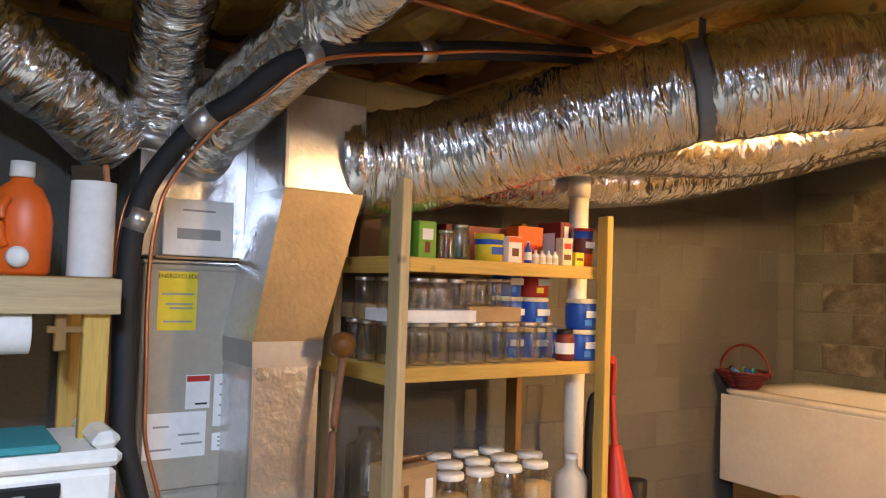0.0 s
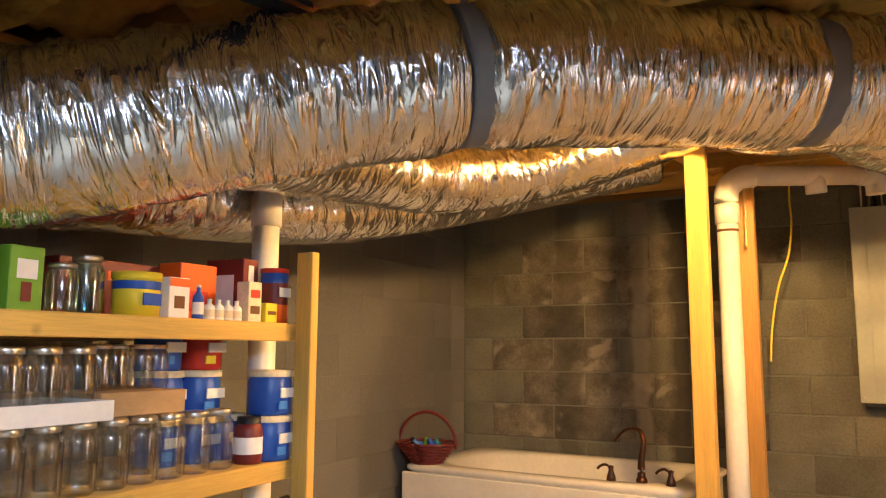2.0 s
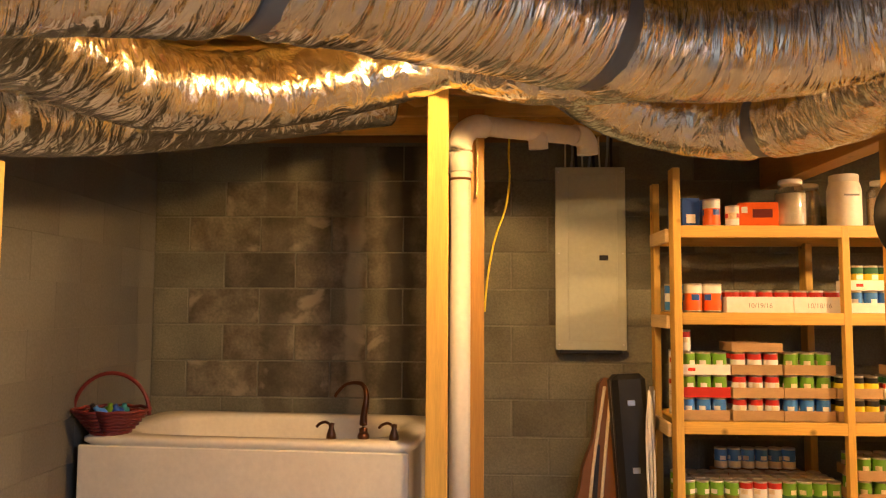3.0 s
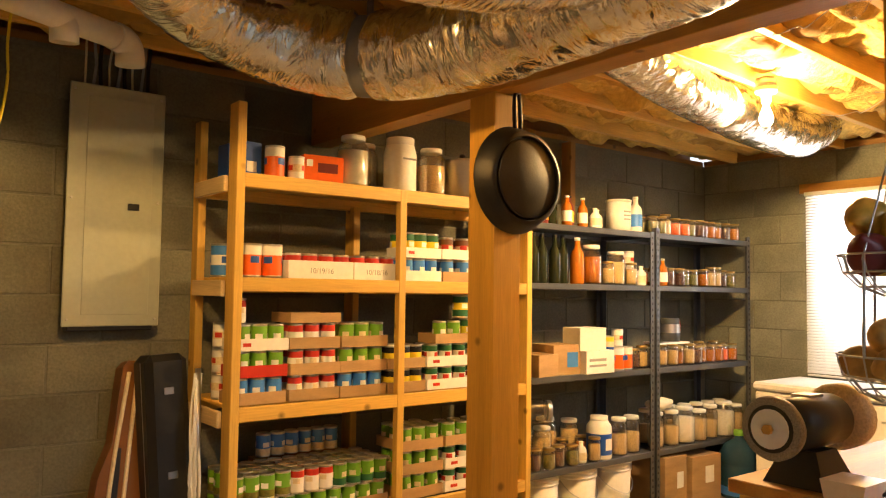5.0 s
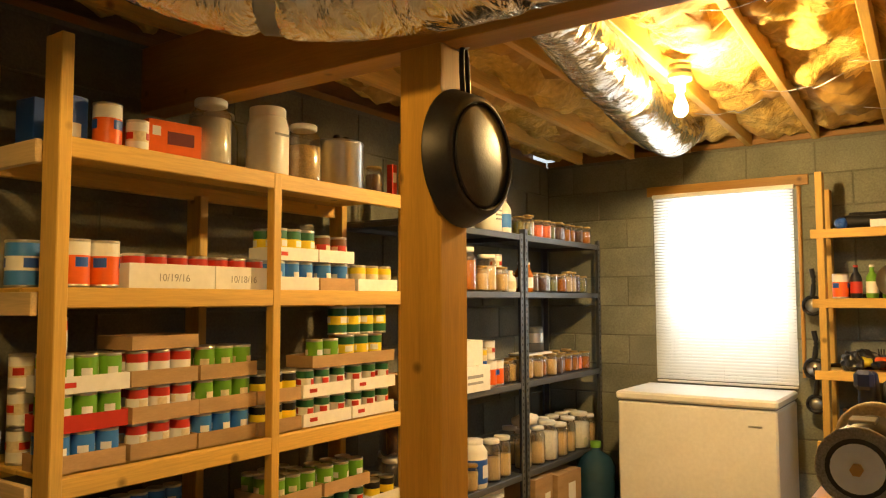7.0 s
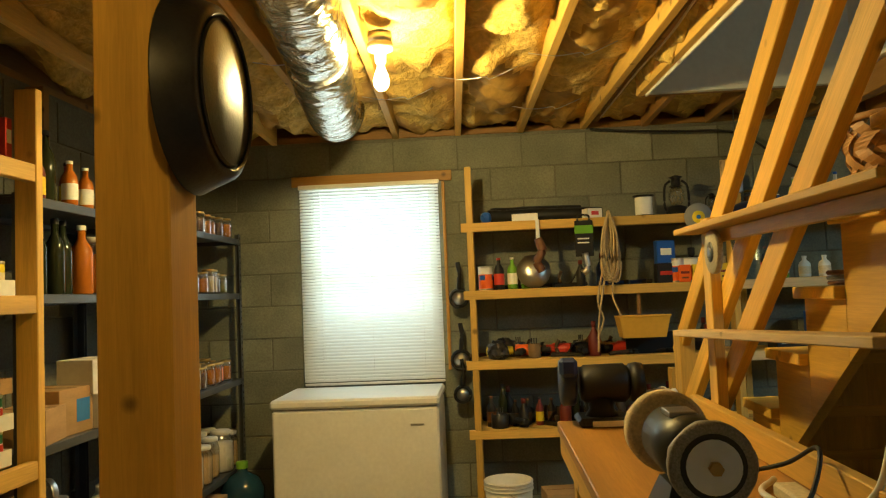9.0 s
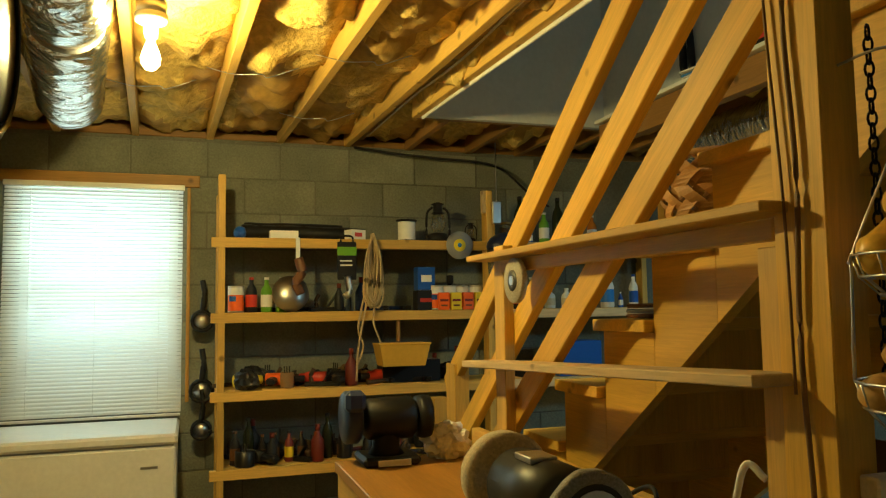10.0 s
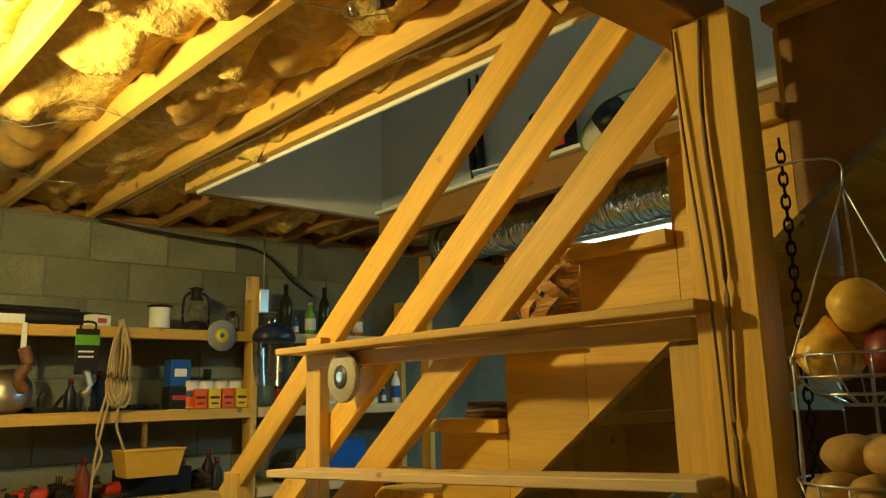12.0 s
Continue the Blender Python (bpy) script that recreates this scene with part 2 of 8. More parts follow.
FLOUR = plain("flour", (0.76, 0.70, 0.58), 0.9, grain=0.08)
LEATHER = plain("brown_leather", (0.165, 0.065, 0.014), 0.42, bump=0.2, spec=0.2)
ROPE = plain("rope", (0.48, 0.36, 0.19), 0.9, bump=0.5, small=200, grain=0.25)
ONION = plain("onion_skin", (0.80, 0.49, 0.08), 0.35, big=20, spread=(0.75, 1.2), grain=0.1)
POTATO = plain("potato_skin", (0.48, 0.29, 0.09), 0.7, big=20, spread=(0.75, 1.2), grain=0.15, bump=0.3)
WICKER = wood("wicker", (0.50, 0.27, 0.09))
DRYWALL = plain("drywall", (0.62, 0.62, 0.58), 0.85, bump=0.1)
WHEEL_FIBRE = plain("buff_cloth", (0.60, 0.51, 0.35), 0.9, small=150, grain=0.2, bump=0.5)
MOTOR_PAINT = plain("motor_paint", (0.035, 0.035, 0.03), 0.4, 0.2)


def thin_glass(name, tint, gloss=0.10):
    """Clear thin glass: light passes straight through, with a glossy sheen towards the edges."""
    m = bpy.data.materials.new(name)
    m.use_nodes = True
    N, L = m.node_tree.nodes, m.node_tree.links
    tr = N.new("ShaderNodeBsdfTransparent")
    tr.inputs[0].default_value = (*tint, 1)
    gl = N.new("ShaderNodeBsdfGlossy")
    gl.inputs["Roughness"].default_value = gloss
    lw = N.new("ShaderNodeLayerWeight")
    lw.inputs[0].default_value = 0.30
    rng = N.new("ShaderNodeMapRange")
    rng.inputs[3].default_value, rng.inputs[4].default_value = 0.13, 0.80
    L.new(lw.outputs["Facing"], rng.inputs[0])
    mix = N.new("ShaderNodeMixShader")
    L.new(rng.outputs[0], mix.inputs[0])
    L.new(tr.outputs[0], mix.inputs[1])
    L.new(gl.outputs[0], mix.inputs[2])
    L.new(mix.outputs[0], N["Material Output"].inputs[0])
    return m


GLASS = thin_glass("clear_glass", (0.97, 0.98, 0.98))
MILKY = plain("milky_plastic", (0.60, 0.56, 0.48), 0.4)
GLASS_BLUE = thin_glass("blue_glass", (0.45, 0.78, 0.88))
GLASS_DARK = plain("dark_bottle", (0.02, 0.025, 0.012), 0.08, bump=0.0)
PLASTIC_CLEAR = thin_glass("clear_plastic", (0.72, 0.76, 0.76), 0.15)


def emitting(name, colour, strength):
    m = bpy.data.materials.new(name)
    m.use_nodes = True
    b = m.node_tree.nodes["Principled BSDF"]
    b.inputs["Base Color"].default_value = (*colour, 1)
    b.inputs["Emission Color"].default_value = (*colour, 1)
    b.inputs["Emission Strength"].default_value = strength
    return m


BULB_GLOW = emitting("bulb_glow", (1.0, 0.72, 0.36), 60)
TUBE_GLOW = emitting("tube_glow", (0.9, 0.95, 1.0), 8)
OUTSIDE = emitting("bright_yard", (0.86, 0.93, 1.0), 0.85)


def slat_material():
    m = bpy.data.materials.new("blind_slat")
    m.use_nodes = True
    N, L = m.node_tree.nodes, m.node_tree.links
    b = N["Principled BSDF"]
    b.inputs["Base Color"].default_value, b.inputs["Roughness"].default_value = (0.83, 0.82, 0.77, 1), 0.5
    tr = N.new("ShaderNodeBsdfTranslucent")
    tr.inputs[0].default_value = (0.85, 0.88, 0.86, 1)
    mix = N.new("ShaderNodeMixShader")
    mix.inputs[0].default_value = 0.38
    L.new(b.outputs[0], mix.inputs[1])
    L.new(tr.outputs[0], mix.inputs[2])
    L.new(mix.outputs[0], N["Material Output"].inputs[0])
    return m


SLAT = slat_material()

# ---------------------------------------------------------------- mesh helpers


def add_box(bm, x0, y0, z0, x1, y1, z1, bevel=0.0, mat=0):
    made = bmesh.ops.create_cube(bm, size=1, matrix=Matrix.Translation(((x0 + x1) / 2, (y0 + y1) / 2, (z0 + z1) / 2)) @ Matrix.Diagonal((x1 - x0, y1 - y0, z1 - z0, 1)))
    faces = {f for v in made["verts"] for f in v.link_faces}
    if bevel:
        out = bmesh.ops.bevel(bm, geom=[*{e for v in made["verts"] for e in v.link_edges}], offset=bevel, segments=1, affect="EDGES", profile=0.5)
        faces = set(out["faces"]) | {f for f in faces if f.is_valid}
    for f in faces:
        f.material_index = mat
    return bm


def box_bm(x0, y0, z0, x1, y1, z1, bevel=0.0):
    return add_box(bmesh.new(), x0, y0, z0, x1, y1, z1, bevel)


def lathe(profile, seg=16, mats=None, cap=True):
    """A turned form about z from (radius, height) pairs."""
    bm = bmesh.new()
    rings = []
    for r, z in profile:
        rings.append([bm.verts.new((r * math.cos(a), r * math.sin(a), z)) for a in [2 * math.pi * i / seg for i in range(seg)]] if r > 1e-6 else [bm.verts.new((0, 0, z))])
    for i, (a, b) in enumerate(zip(rings, rings[1:])):
        for j in range(seg):
            k = (j + 1) % seg
            if len(a) == 1 and len(b) == 1:
                continue
            if len(a) == 1:
                f = bm.faces.new((a[0], b[k], b[j]))
            elif len(b) == 1:
                f = bm.faces.new((a[j], a[k], b[0]))
            else:
                f = bm.faces.new((a[j], a[k], b[k], b[j]))
            f.smooth = True
            if mats:
                f.material_index = mats[i]
    if cap:
        for ring, flip in ((rings[0], True), (rings[-1], False)):
            if len(ring) > 1:
                bm.faces.new(ring[::-1] if flip else ring)
    return bm


def smooth_path(points, steps=8):
    """A Catmull-Rom line through the points."""
    P = [Vector(p) for p in points]
    P = [2 * P[0] - P[1], *P, 2 * P[-1] - P[-2]]
    out = []
    for i in range(1, len(P) - 2):
        for s in range(steps):
            t = s / steps
            a, b, c, d = P[i - 1:i + 3]
            out.append(0.5 * (2 * b + (c - a) * t + (2 * a - 5 * b + 4 * c - d) * t * t + (3 * b - a - 3 * c + d) * t ** 3))
    return out + [P[-2]]


def tube(points, radius, seg=12, steps=8, wrinkle=0.0, seed=0, squash=1.0, bm=None):
    """A tube along a smooth line; radius may be a function of the length run; wrinkle crumples it."""
    bm = bm or bmesh.new()
    line = smooth_path(points, steps) if steps > 1 else [Vector(p) for p in points]
    rings, runs, run = [], [], 0.0
    for i, p in enumerate(line):
        d = (line[min(i + 1, len(line) - 1)] - line[max(i - 1, 0)]).normalized()
        side = d.cross(Vector((0, 0, 1)))
        side = side.normalized() if side.length > 1e-3 else Vector((1, 0, 0))
        up = side.cross(d)
        if i:
            run += (p - line[i - 1]).length
        runs.append(run)
        r0 = radius(run) if callable(radius) else radius
        ring = []
        for j in range(seg):
            a = 2 * math.pi * j / seg
            r = r0
            if wrinkle:
                soft = 0.35 + 0.65 * min(1.0, max(0.0, math.sin(a) + 0.75))
                q = Vector((math.cos(a) * 1.6 + seed * 9.1, math.sin(a) * 1.6, run * 11))
                r += soft * wrinkle * (0.7 * noise.noise(q) + 0.9 * (0.35 - abs(noise.noise(Vector((math.cos(a) * 1.7 + seed, math.sin(a) * 1.7, run * 26))))) + 0.4 * noise.noise(Vector((math.cos(a) * 6 + seed, math.sin(a) * 6, run * 40))))
            ring.append(bm.verts.new(p + side * (r * math.cos(a)) + up * (r * squash * math.sin(a))))
        rings.append(ring)
    uv = bm.loops.layers.uv.verify()
    for i, (a, b) in enumerate(zip(rings, rings[1:])):
        for j in range(seg):
            f = bm.faces.new((a[j], a[(j + 1) % seg], b[(j + 1) % seg], b[j]))
            f.smooth = True
            for lp, (u, v) in zip(f.loops, ((i, j), (i, j + 1), (i + 1, j + 1), (i + 1, j))):
                lp[uv].uv = (runs[u], v / seg)
    bm.faces.new(rings[0][::-1])
    bm.faces.new(rings[-1])
    return bm


def to_mesh(name, bm, mats):
    bmesh.ops.recalc_face_normals(bm, faces=bm.faces[:])
    me = bpy.data.meshes.new(name)
    bm.to_mesh(me)
    bm.free()
    for m in mats if isinstance(mats, (list, tuple)) else [mats]:
        me.materials.append(m)
    return me


def part(name, bm, mats, parent, label="", m=None):
    ob = new(name, to_mesh(name, bm, mats) if isinstance(bm, bmesh.types.BMesh) else bm)
    ob.parent = parent
    if m is not None:
        ob.matrix_basis = m
    return tagged(ob, label)


def thing(name, m, label, category, group="", kind=""):
    ob = new(name)
    ob.empty_display_size = 0.05
    ob.matrix_basis = m if isinstance(m, Matrix) else Matrix.Translation(m)
    return tagged(ob, label, category, group, kind)


def solid(name, bm, mats, label="", category="", group="", kind="", m=None):
    ob = new(name, to_mesh(name, bm, mats))
    if m is not None:
        ob.matrix_basis = m
    return tagged(ob, label, category, group, kind)


BOARDS = {}


def board_mesh(length, w, h, bevel=0.003):
    """A board with its length along local x, centred."""
    key = (round(length, 3), round(w, 3), round(h, 3))
    if key not in BOARDS:
        BOARDS[key] = box_bm(-length / 2, -w / 2, -h / 2, length / 2, w / 2, h / 2, bevel)
    return BOARDS[key].copy()


def board(name, a, b, w, h, mat, parent=None, label="", roll=0.0, **tags):
    """A board from a to b (its middle line); w is its level width, h its height across."""
    a, b = Vector(a), Vector(b)
    d = (b - a)
    x = d.normalized()
    y = Vector((0, 0, 1)).cross(x)
    y = y.normalized() if y.length > 1e-3 else Vector((0, 1, 0))
    z = x.cross(y)
    m = Matrix.Translation((a + b) / 2) @ Matrix((x, y, z)).transposed().to_4x4() @ Matrix.Rotation(roll, 4, "X")
    ob = new(name, to_mesh(name, board_mesh(d.length, w, h), mat))
    ob.parent = parent
    if parent is not None:
        m = parent.matrix_basis.inverted() @ m if parent.parent is None else m
    ob.matrix_basis = m
    return tagged(ob, label, **tags)

# ---------------------------------------------------------------- structure
WX, NY, SY, EX = -4.99, 4.0, -3.30, 3.2     # inner faces of the four walls
TOP, JZ = 2.52, 2.76                        # top of the masonry, underside of the subfloor
BW, BH, B0 = 0.434, 0.217, -0.103           # block module and the level of the lowest course

solid("floor", box_bm(WX - 0.2, SY - 0.2, -0.12, EX + 0.2, NY + 0.2, 0), CONCRETE, "bare tan concrete basement floor", kind="structure")
solid("ceiling", box_bm(WX - 0.2, SY - 0.2, JZ, -1.97, NY + 0.2, JZ + 0.02), PLY, "plywood subfloor above the joists", kind="structure")
solid("ceiling", box_bm(-0.78, SY - 0.2, JZ, EX + 0.2, NY + 0.2, JZ + 0.02), PLY, "plywood subfloor above the joists", kind="structure")
solid("ceiling", box_bm(-1.97, SY - 0.2, JZ, -0.78, -0.62, JZ + 0.02), PLY, "plywood subfloor above the joists", kind="structure")
solid("ceiling", box_bm(-1.97, 3.10, JZ, -0.78, NY + 0.2, JZ + 0.02), PLY, "plywood subfloor above the joists", kind="structure")

WIN_X0, WIN_X1, WIN_Z0, WIN_Z1 = -4.05, -3.20, 0.95, 2.20   # opening in the north wall


def wall_core(name, x0, y0, x1, y1, label, holes=()):
    ob = thing(name, (0, 0, 0), label, "wall", kind="structure")
    bm = bmesh.new()
    if holes:
        hx0, hx1, hz0, hz1 = holes
        add_box(bm, x0, y0, 0, hx0, y1, TOP)
        add_box(bm, hx1, y0, 0, x1, y1, TOP)
        add_box(bm, hx0, y0, 0, hx1, y1, hz0)
        add_box(bm, hx0, y0, hz1, hx1, y1, TOP)
    else:
        add_box(bm, x0, y0, 0, x1, y1, TOP)
    part("mortar_core", bm, MORTAR, ob)
    return ob


wall_west = wall_core("wall_west", WX - 0.2, SY - 0.2, WX - 0.006, NY + 0.2, "grey concrete block basement wall with damp patches")
wall_north = wall_core("wall_north", WX - 0.006, NY + 0.006, EX, NY + 0.2, "grey concrete block wall around a window", (WIN_X0, WIN_X1, WIN_Z0, WIN_Z1))
wall_south = wall_core("wall_south", WX - 0.006, SY - 0.2, EX, SY - 0.006, "smooth painted concrete block basement wall")
wall_east = wall_core("wall_east", EX, SY - 0.2, EX + 0.2, NY + 0.2, "plain grey concrete basement wall")

# sill plates and rim boards on top of the masonry
for nm, a, b in (("sill_plate", (WX - 0.1, SY, TOP + 0.02), (WX - 0.1, NY, TOP + 0.02)), ("sill_plate", (WX, NY + 0.08, TOP + 0.02), (EX, NY + 0.08, TOP + 0.02)),
                 ("sill_plate", (WX, SY - 0.08, TOP + 0.02), (EX, SY - 0.08, TOP + 0.02))):
    board(nm, a, b, 0.18, 0.04, PINE_DARK, kind="structure", label="dark sill plate on the block wall")
for a, b in (((WX - 0.15, SY, 2.65), (WX - 0.15, NY, 2.65)), ((WX, NY + 0.14, 2.65), (EX, NY + 0.14, 2.65)), ((WX, SY - 0.14, 2.65), (EX, SY - 0.14, 2.65))):
    board("rim_joist", a, b, 0.04, 0.22, PINE_DARK, kind="structure", label="rim board above the block wall")

# window
win = thing("window_1", (0, 0, 0), "white double-hung basement window with closed mini blind", "window", kind="structure")
fr = bmesh.new()
for x0, x1, z0, z1 in ((WIN_X0, WIN_X0 + 0.05, WIN_Z0, WIN_Z1), (WIN_X1 - 0.05, WIN_X1, WIN_Z0, WIN_Z1), (WIN_X0 + 0.05, WIN_X1 - 0.05, WIN_Z0, WIN_Z0 + 0.05),
                       (WIN_X0 + 0.05, WIN_X1 - 0.05, WIN_Z1 - 0.05, WIN_Z1), (WIN_X0 + 0.05, WIN_X1 - 0.05, 1.55, 1.60)):
    add_box(fr, x0, NY + 0.08, z0, x1, NY + 0.13, z1, 0.004)
part("window_frame", fr, WHITE_ENAMEL, win)
for z0, z1 in ((WIN_Z0 + 0.05, 1.55), (1.60, WIN_Z1 - 0.05)):
    pane = part("pane", box_bm(WIN_X0 + 0.05, NY + 0.1, z0, WIN_X1 - 0.05, NY + 0.105, z1), GLASS, win)
    pane.visible_shadow = False
board("window_head", (WIN_X0 - 0.12, NY - 0.012, 2.25), (WIN_X1 + 0.12, NY - 0.012, 2.25), 0.03, 0.07, FIR, label="orange-brown wooden board over the window", kind="structure")
board("window_jamb", (WIN_X1 + 0.06, NY - 0.008, 0.95), (WIN_X1 + 0.06, NY - 0.008, 2.21), 0.06, 0.02, FIR, label="narrow wooden strip beside the window", kind="structure")
solid("backdrop", box_bm(-6.5, NY + 1.6, -0.5, -0.5, NY + 1.62, 4.0), OUTSIDE, "bright daylight outside the window", kind="structure")

blind = thing("mini_blind", (0, 0, 0), "closed white horizontal mini blind over the window", "blind")
part("headrail", box_bm(-4.12, NY - 0.06, 2.19, -3.165, NY - 0.025, 2.22, 0.003), WHITE_ENAMEL, blind)
slat_bm = bmesh.new()
rows_ = [[slat_bm.verts.new((x, 0.0125 * v, 0.0035 * (1 - v * v))) for v in (-1, -0.5, 0, 0.5, 1)] for x in (-0.47, 0.47)]
for i in range(4):
    slat_bm.faces.new((rows_[0][i], rows_[1][i], rows_[1][i + 1], rows_[0][i + 1])).smooth = True
slat = to_mesh("slat", slat_bm, SLAT)
n_slat = 60
for i in range(n_slat):
    z = 2.178 - i * 0.0215
    part("slat", slat, None, blind, m=pose(-3.643, NY - 0.042, z, 50 + 4 * noise.noise(Vector((i * 0.7, 0, 0)))))
part("bottom_rail", box_bm(-4.11, NY - 0.052, 0.876, -3.175, NY - 0.032, 0.891, 0.003), WHITE_ENAMEL, blind)
for x in (-3.98, -3.64, -3.30):
    part("ladder_cord", box_bm(x - 0.001, NY - 0.056, 0.891, x + 0.001, NY - 0.054, 2.19), WHITE, blind)

# main beam and posts
board("main_beam", (WX - 0.1, 0.40, 2.365), (-1.93, 0.40, 2.365), 0.115, 0.27, FIR, label="built-up wooden main beam under the joists", kind="structure")
JOIST_X = [-2.64 + 0.42 * k for k in range(-5, 2)]
for x in JOIST_X:
    board("joist", (x, SY, 2.63), (x, 0.45, 2.63), 0.04, 0.235, PINE, kind="structure", label="wooden ceiling joist")
# the joists north of the beam run a little askew
SKEW = 0.043
JOIST_N = [-2.605 + 0.42 * k for k in range(-5, 2)]
for x in JOIST_N:
    board("joist", (x + SKEW * (NY - 0.35), 0.35, 2.632), (x, NY, 2.632), 0.04, 0.235, PINE, kind="structure", label="wooden ceiling joist")
for k in range(1, 10):
    x = -0.74 + 0.42 * (k - 1)
    board("joist", (x, SY, 2.63), (x, NY, 2.63), 0.04, 0.235, PINE_DARK, kind="structure", label="dark wooden ceiling joist")
for x in (-1.78, -1.36, -1.0):
    board("joist", (x, 3.14, 2.63), (x, NY, 2.63), 0.04, 0.235, PINE_DARK, kind="structure", label="short tail joist by the stairwell")
    board("joist", (x, SY, 2.63), (x, -0.62, 2.63), 0.04, 0.235, PINE_DARK, kind="structure", label="short tail joist by the stairwell")
# doubled trimmer and hanging edge by the stairwell
board("trimmer_joist", (-2.10 + SKEW * 3.5, 0.46, 2.66), (-2.10, NY, 2.66), 0.035, 0.20, PINE_DARK, kind="structure", label="doubled joist beside the stairwell")
board("stair_trimmer", (-1.85, 0.46, 2.60), (-1.985, 3.1, 2.60), 0.04, 0.21, PINE, kind="structure", label="joist edging the stairwell opening")
board("header_joist", (-1.97, 3.12, 2.62), (-0.78, 3.12, 2.62), 0.04, 0.24, PINE_DARK, kind="structure", label="header joist of the stairwell")
board("header_joist", (-1.97, -0.60, 2.62), (-0.78, -0.60, 2.62), 0.04, 0.24, PINE_DARK, kind="structure", label="header joist of the stairwell")

# stairwell walls going up into the house
solid("wall_stairwell_north", box_bm(-1.97, 3.06, 2.50, -0.78, 3.10, 4.6), DRYWALL, "pale drywall end of the stairwell", kind="structure")
solid("wall_stairwell_east", box_bm(-0.86, -0.6, 2.50, -0.82, 3.06, 4.6), DRYWALL, "pale drywall side of the stairwell", kind="structure")
solid("wall_stairwell_west", box_bm(-2.0, -0.6, 2.72, -1.86, 3.06, 4.6), DRYWALL, "pale drywall side of the stairwell", kind="structure")
solid("wall_stairwell_south", box_bm(-1.935, -0.6, 2.78, -0.86, -0.56, 4.6), DRYWALL, "pale drywall end of the stairwell", kind="structure")
solid("ceiling_stairwell", box_bm(-2.0, -0.65, 4.6, -0.78, 3.12, 4.64), DRYWALL, "pale ceiling over the stairwell", kind="structure")


def insulation_bay(x0, x1, y0, y1, seed, mat, sag=0.03, nx=9, step=0.045, skew=0.0):
    bm = bmesh.new()
    ny = max(2, int((y1 - y0) / step))
    grid = []
    for j in range(ny + 1):
        row = []
        for i in range(nx + 1):
            u, x, y = i / nx, x0 + (x1 - x0) * i / nx, y0 + (y1 - y0) * j / ny
            n = noise.noise(Vector((x * 5, y * 4, seed))) + 0.6 * noise.noise(Vector((x * 14, y * 13, seed + 3)))
            torn = max(0.0, noise.noise(Vector((x * 3, y * 2.2, seed + 9))) - 0.25)
            puff = abs(noise.noise(Vector((x * 7, y * 5.5, seed + 31))))
            z = 2.60 - sag * math.sin(math.pi * u) * (1.2 + n) - 0.03 * n - 0.10 * torn + 0.09 * (0.3 - puff)
            row.append(bm.verts.new((x + skew * (NY - y), y, min(z, 2.70))))
        grid.append(row)
    for a, b in zip(grid, grid[1:]):
        for i in range(nx):
            f = bm.faces.new((a[i], a[i + 1], b[i + 1], b[i]))
            f.smooth = True
            c = f.calc_center_median()
            f.material_index = 1 if noise.noise(Vector((c.x * 3.1, c.y * 1.3, seed + 20))) > 0.12 else 0
    edge = bmesh.ops.extrude_face_region(bm, geom=bm.faces[:])
    for v in edge["geom"]:
        if isinstance(v, bmesh.types.BMVert):
            v.co.z = 2.755
    solid("insulation", bm, mat, "sagging yellow fibreglass batt between joists", "insulation", kind="stuff")


edges = [WX] + [x for x in JOIST_X] 
for i, x in enumerate(edges[:-1]):
    x1 = edges[i + 1]
    if x1 > -2.05:
        break
    insulation_bay(x + 0.022, x1 - 0.022, SY + 0.01, 0.33, i * 3.7 + 50, [PAPER_FACE, WOOL], 0.02)
for x0, x1, s in ((-2.2, -1.80, 80), (-1.76, -1.38, 81), (-1.34, -1.02, 82), (-0.98, -0.76, 83)):
    insulation_bay(x0, x1, SY + 0.01, -0.63, s, [PAPER_FACE, WOOL], 0.02)
    insulation_bay(x0, x1, 3.15, NY - 0.01, s + 7, [PAPER_FACE, WOOL], 0.03)
for k in range(6):
    x = -0.74 + 0.42 * k
    insulation_bay(x + 0.022, x + 0.398, SY + 0.01, NY - 0.01, 90 + k, [PAPER_FACE, WOOL], 0.02, step=0.12)
for i, x in enumerate([WX - 0.05] + JOIST_N[:-1]):
    insulation_bay(x + 0.022, JOIST_N[i] - 0.022, 0.47, NY - 0.005, i * 3.7, [WOOL, PAPER_FACE], 0.035, skew=SKEW)
insulation_bay(-2.078, -2.005, 0.47, NY - 0.9, 130, [WOOL, PAPER_FACE], 0.05, nx=5, skew=SKEW)
board("stairwell_bead", (-1.823, 0.46, 2.493), (-1.958, 3.06, 2.493), 0.012, 0.025, WHITE_ENAMEL, kind="structure", label="chipped white drywall edge of the stairwell")
# wire stays that hold the batts up
for x, y in ((-2.93, 2.6), (-2.93, 1.3), (-2.51, 2.3), (-2.51, 1.2), (-3.35, 2.9), (-3.77, 2.2), (-2.51, 3.3)):
    t = thing("wire_stay", (x + SKEW * (NY - y), y, 2.51), "bent pale wire stay holding up insulation", "wire", "insulation wire stays")
    part("wire", tube([(-0.20, 0.05, 0.03), (-0.08, 0.02, 0.0), (0.03, -0.01, 0.0), (0.06, -0.01, -0.012), (0.19, -0.05, 0.03)], 0.0022, 6, 4), STEEL, t)


def post(name, x0, y0, x1, y1, z1, mat, label, kind="structure", z0=0.0):
    """An upright of sawn timber."""
    return board(name, ((x0 + x1) / 2, (y0 + y1) / 2, z0), ((x0 + x1) / 2, (y0 + y1) / 2, z1), y1 - y0, x1 - x0, mat, label=label, kind=kind)


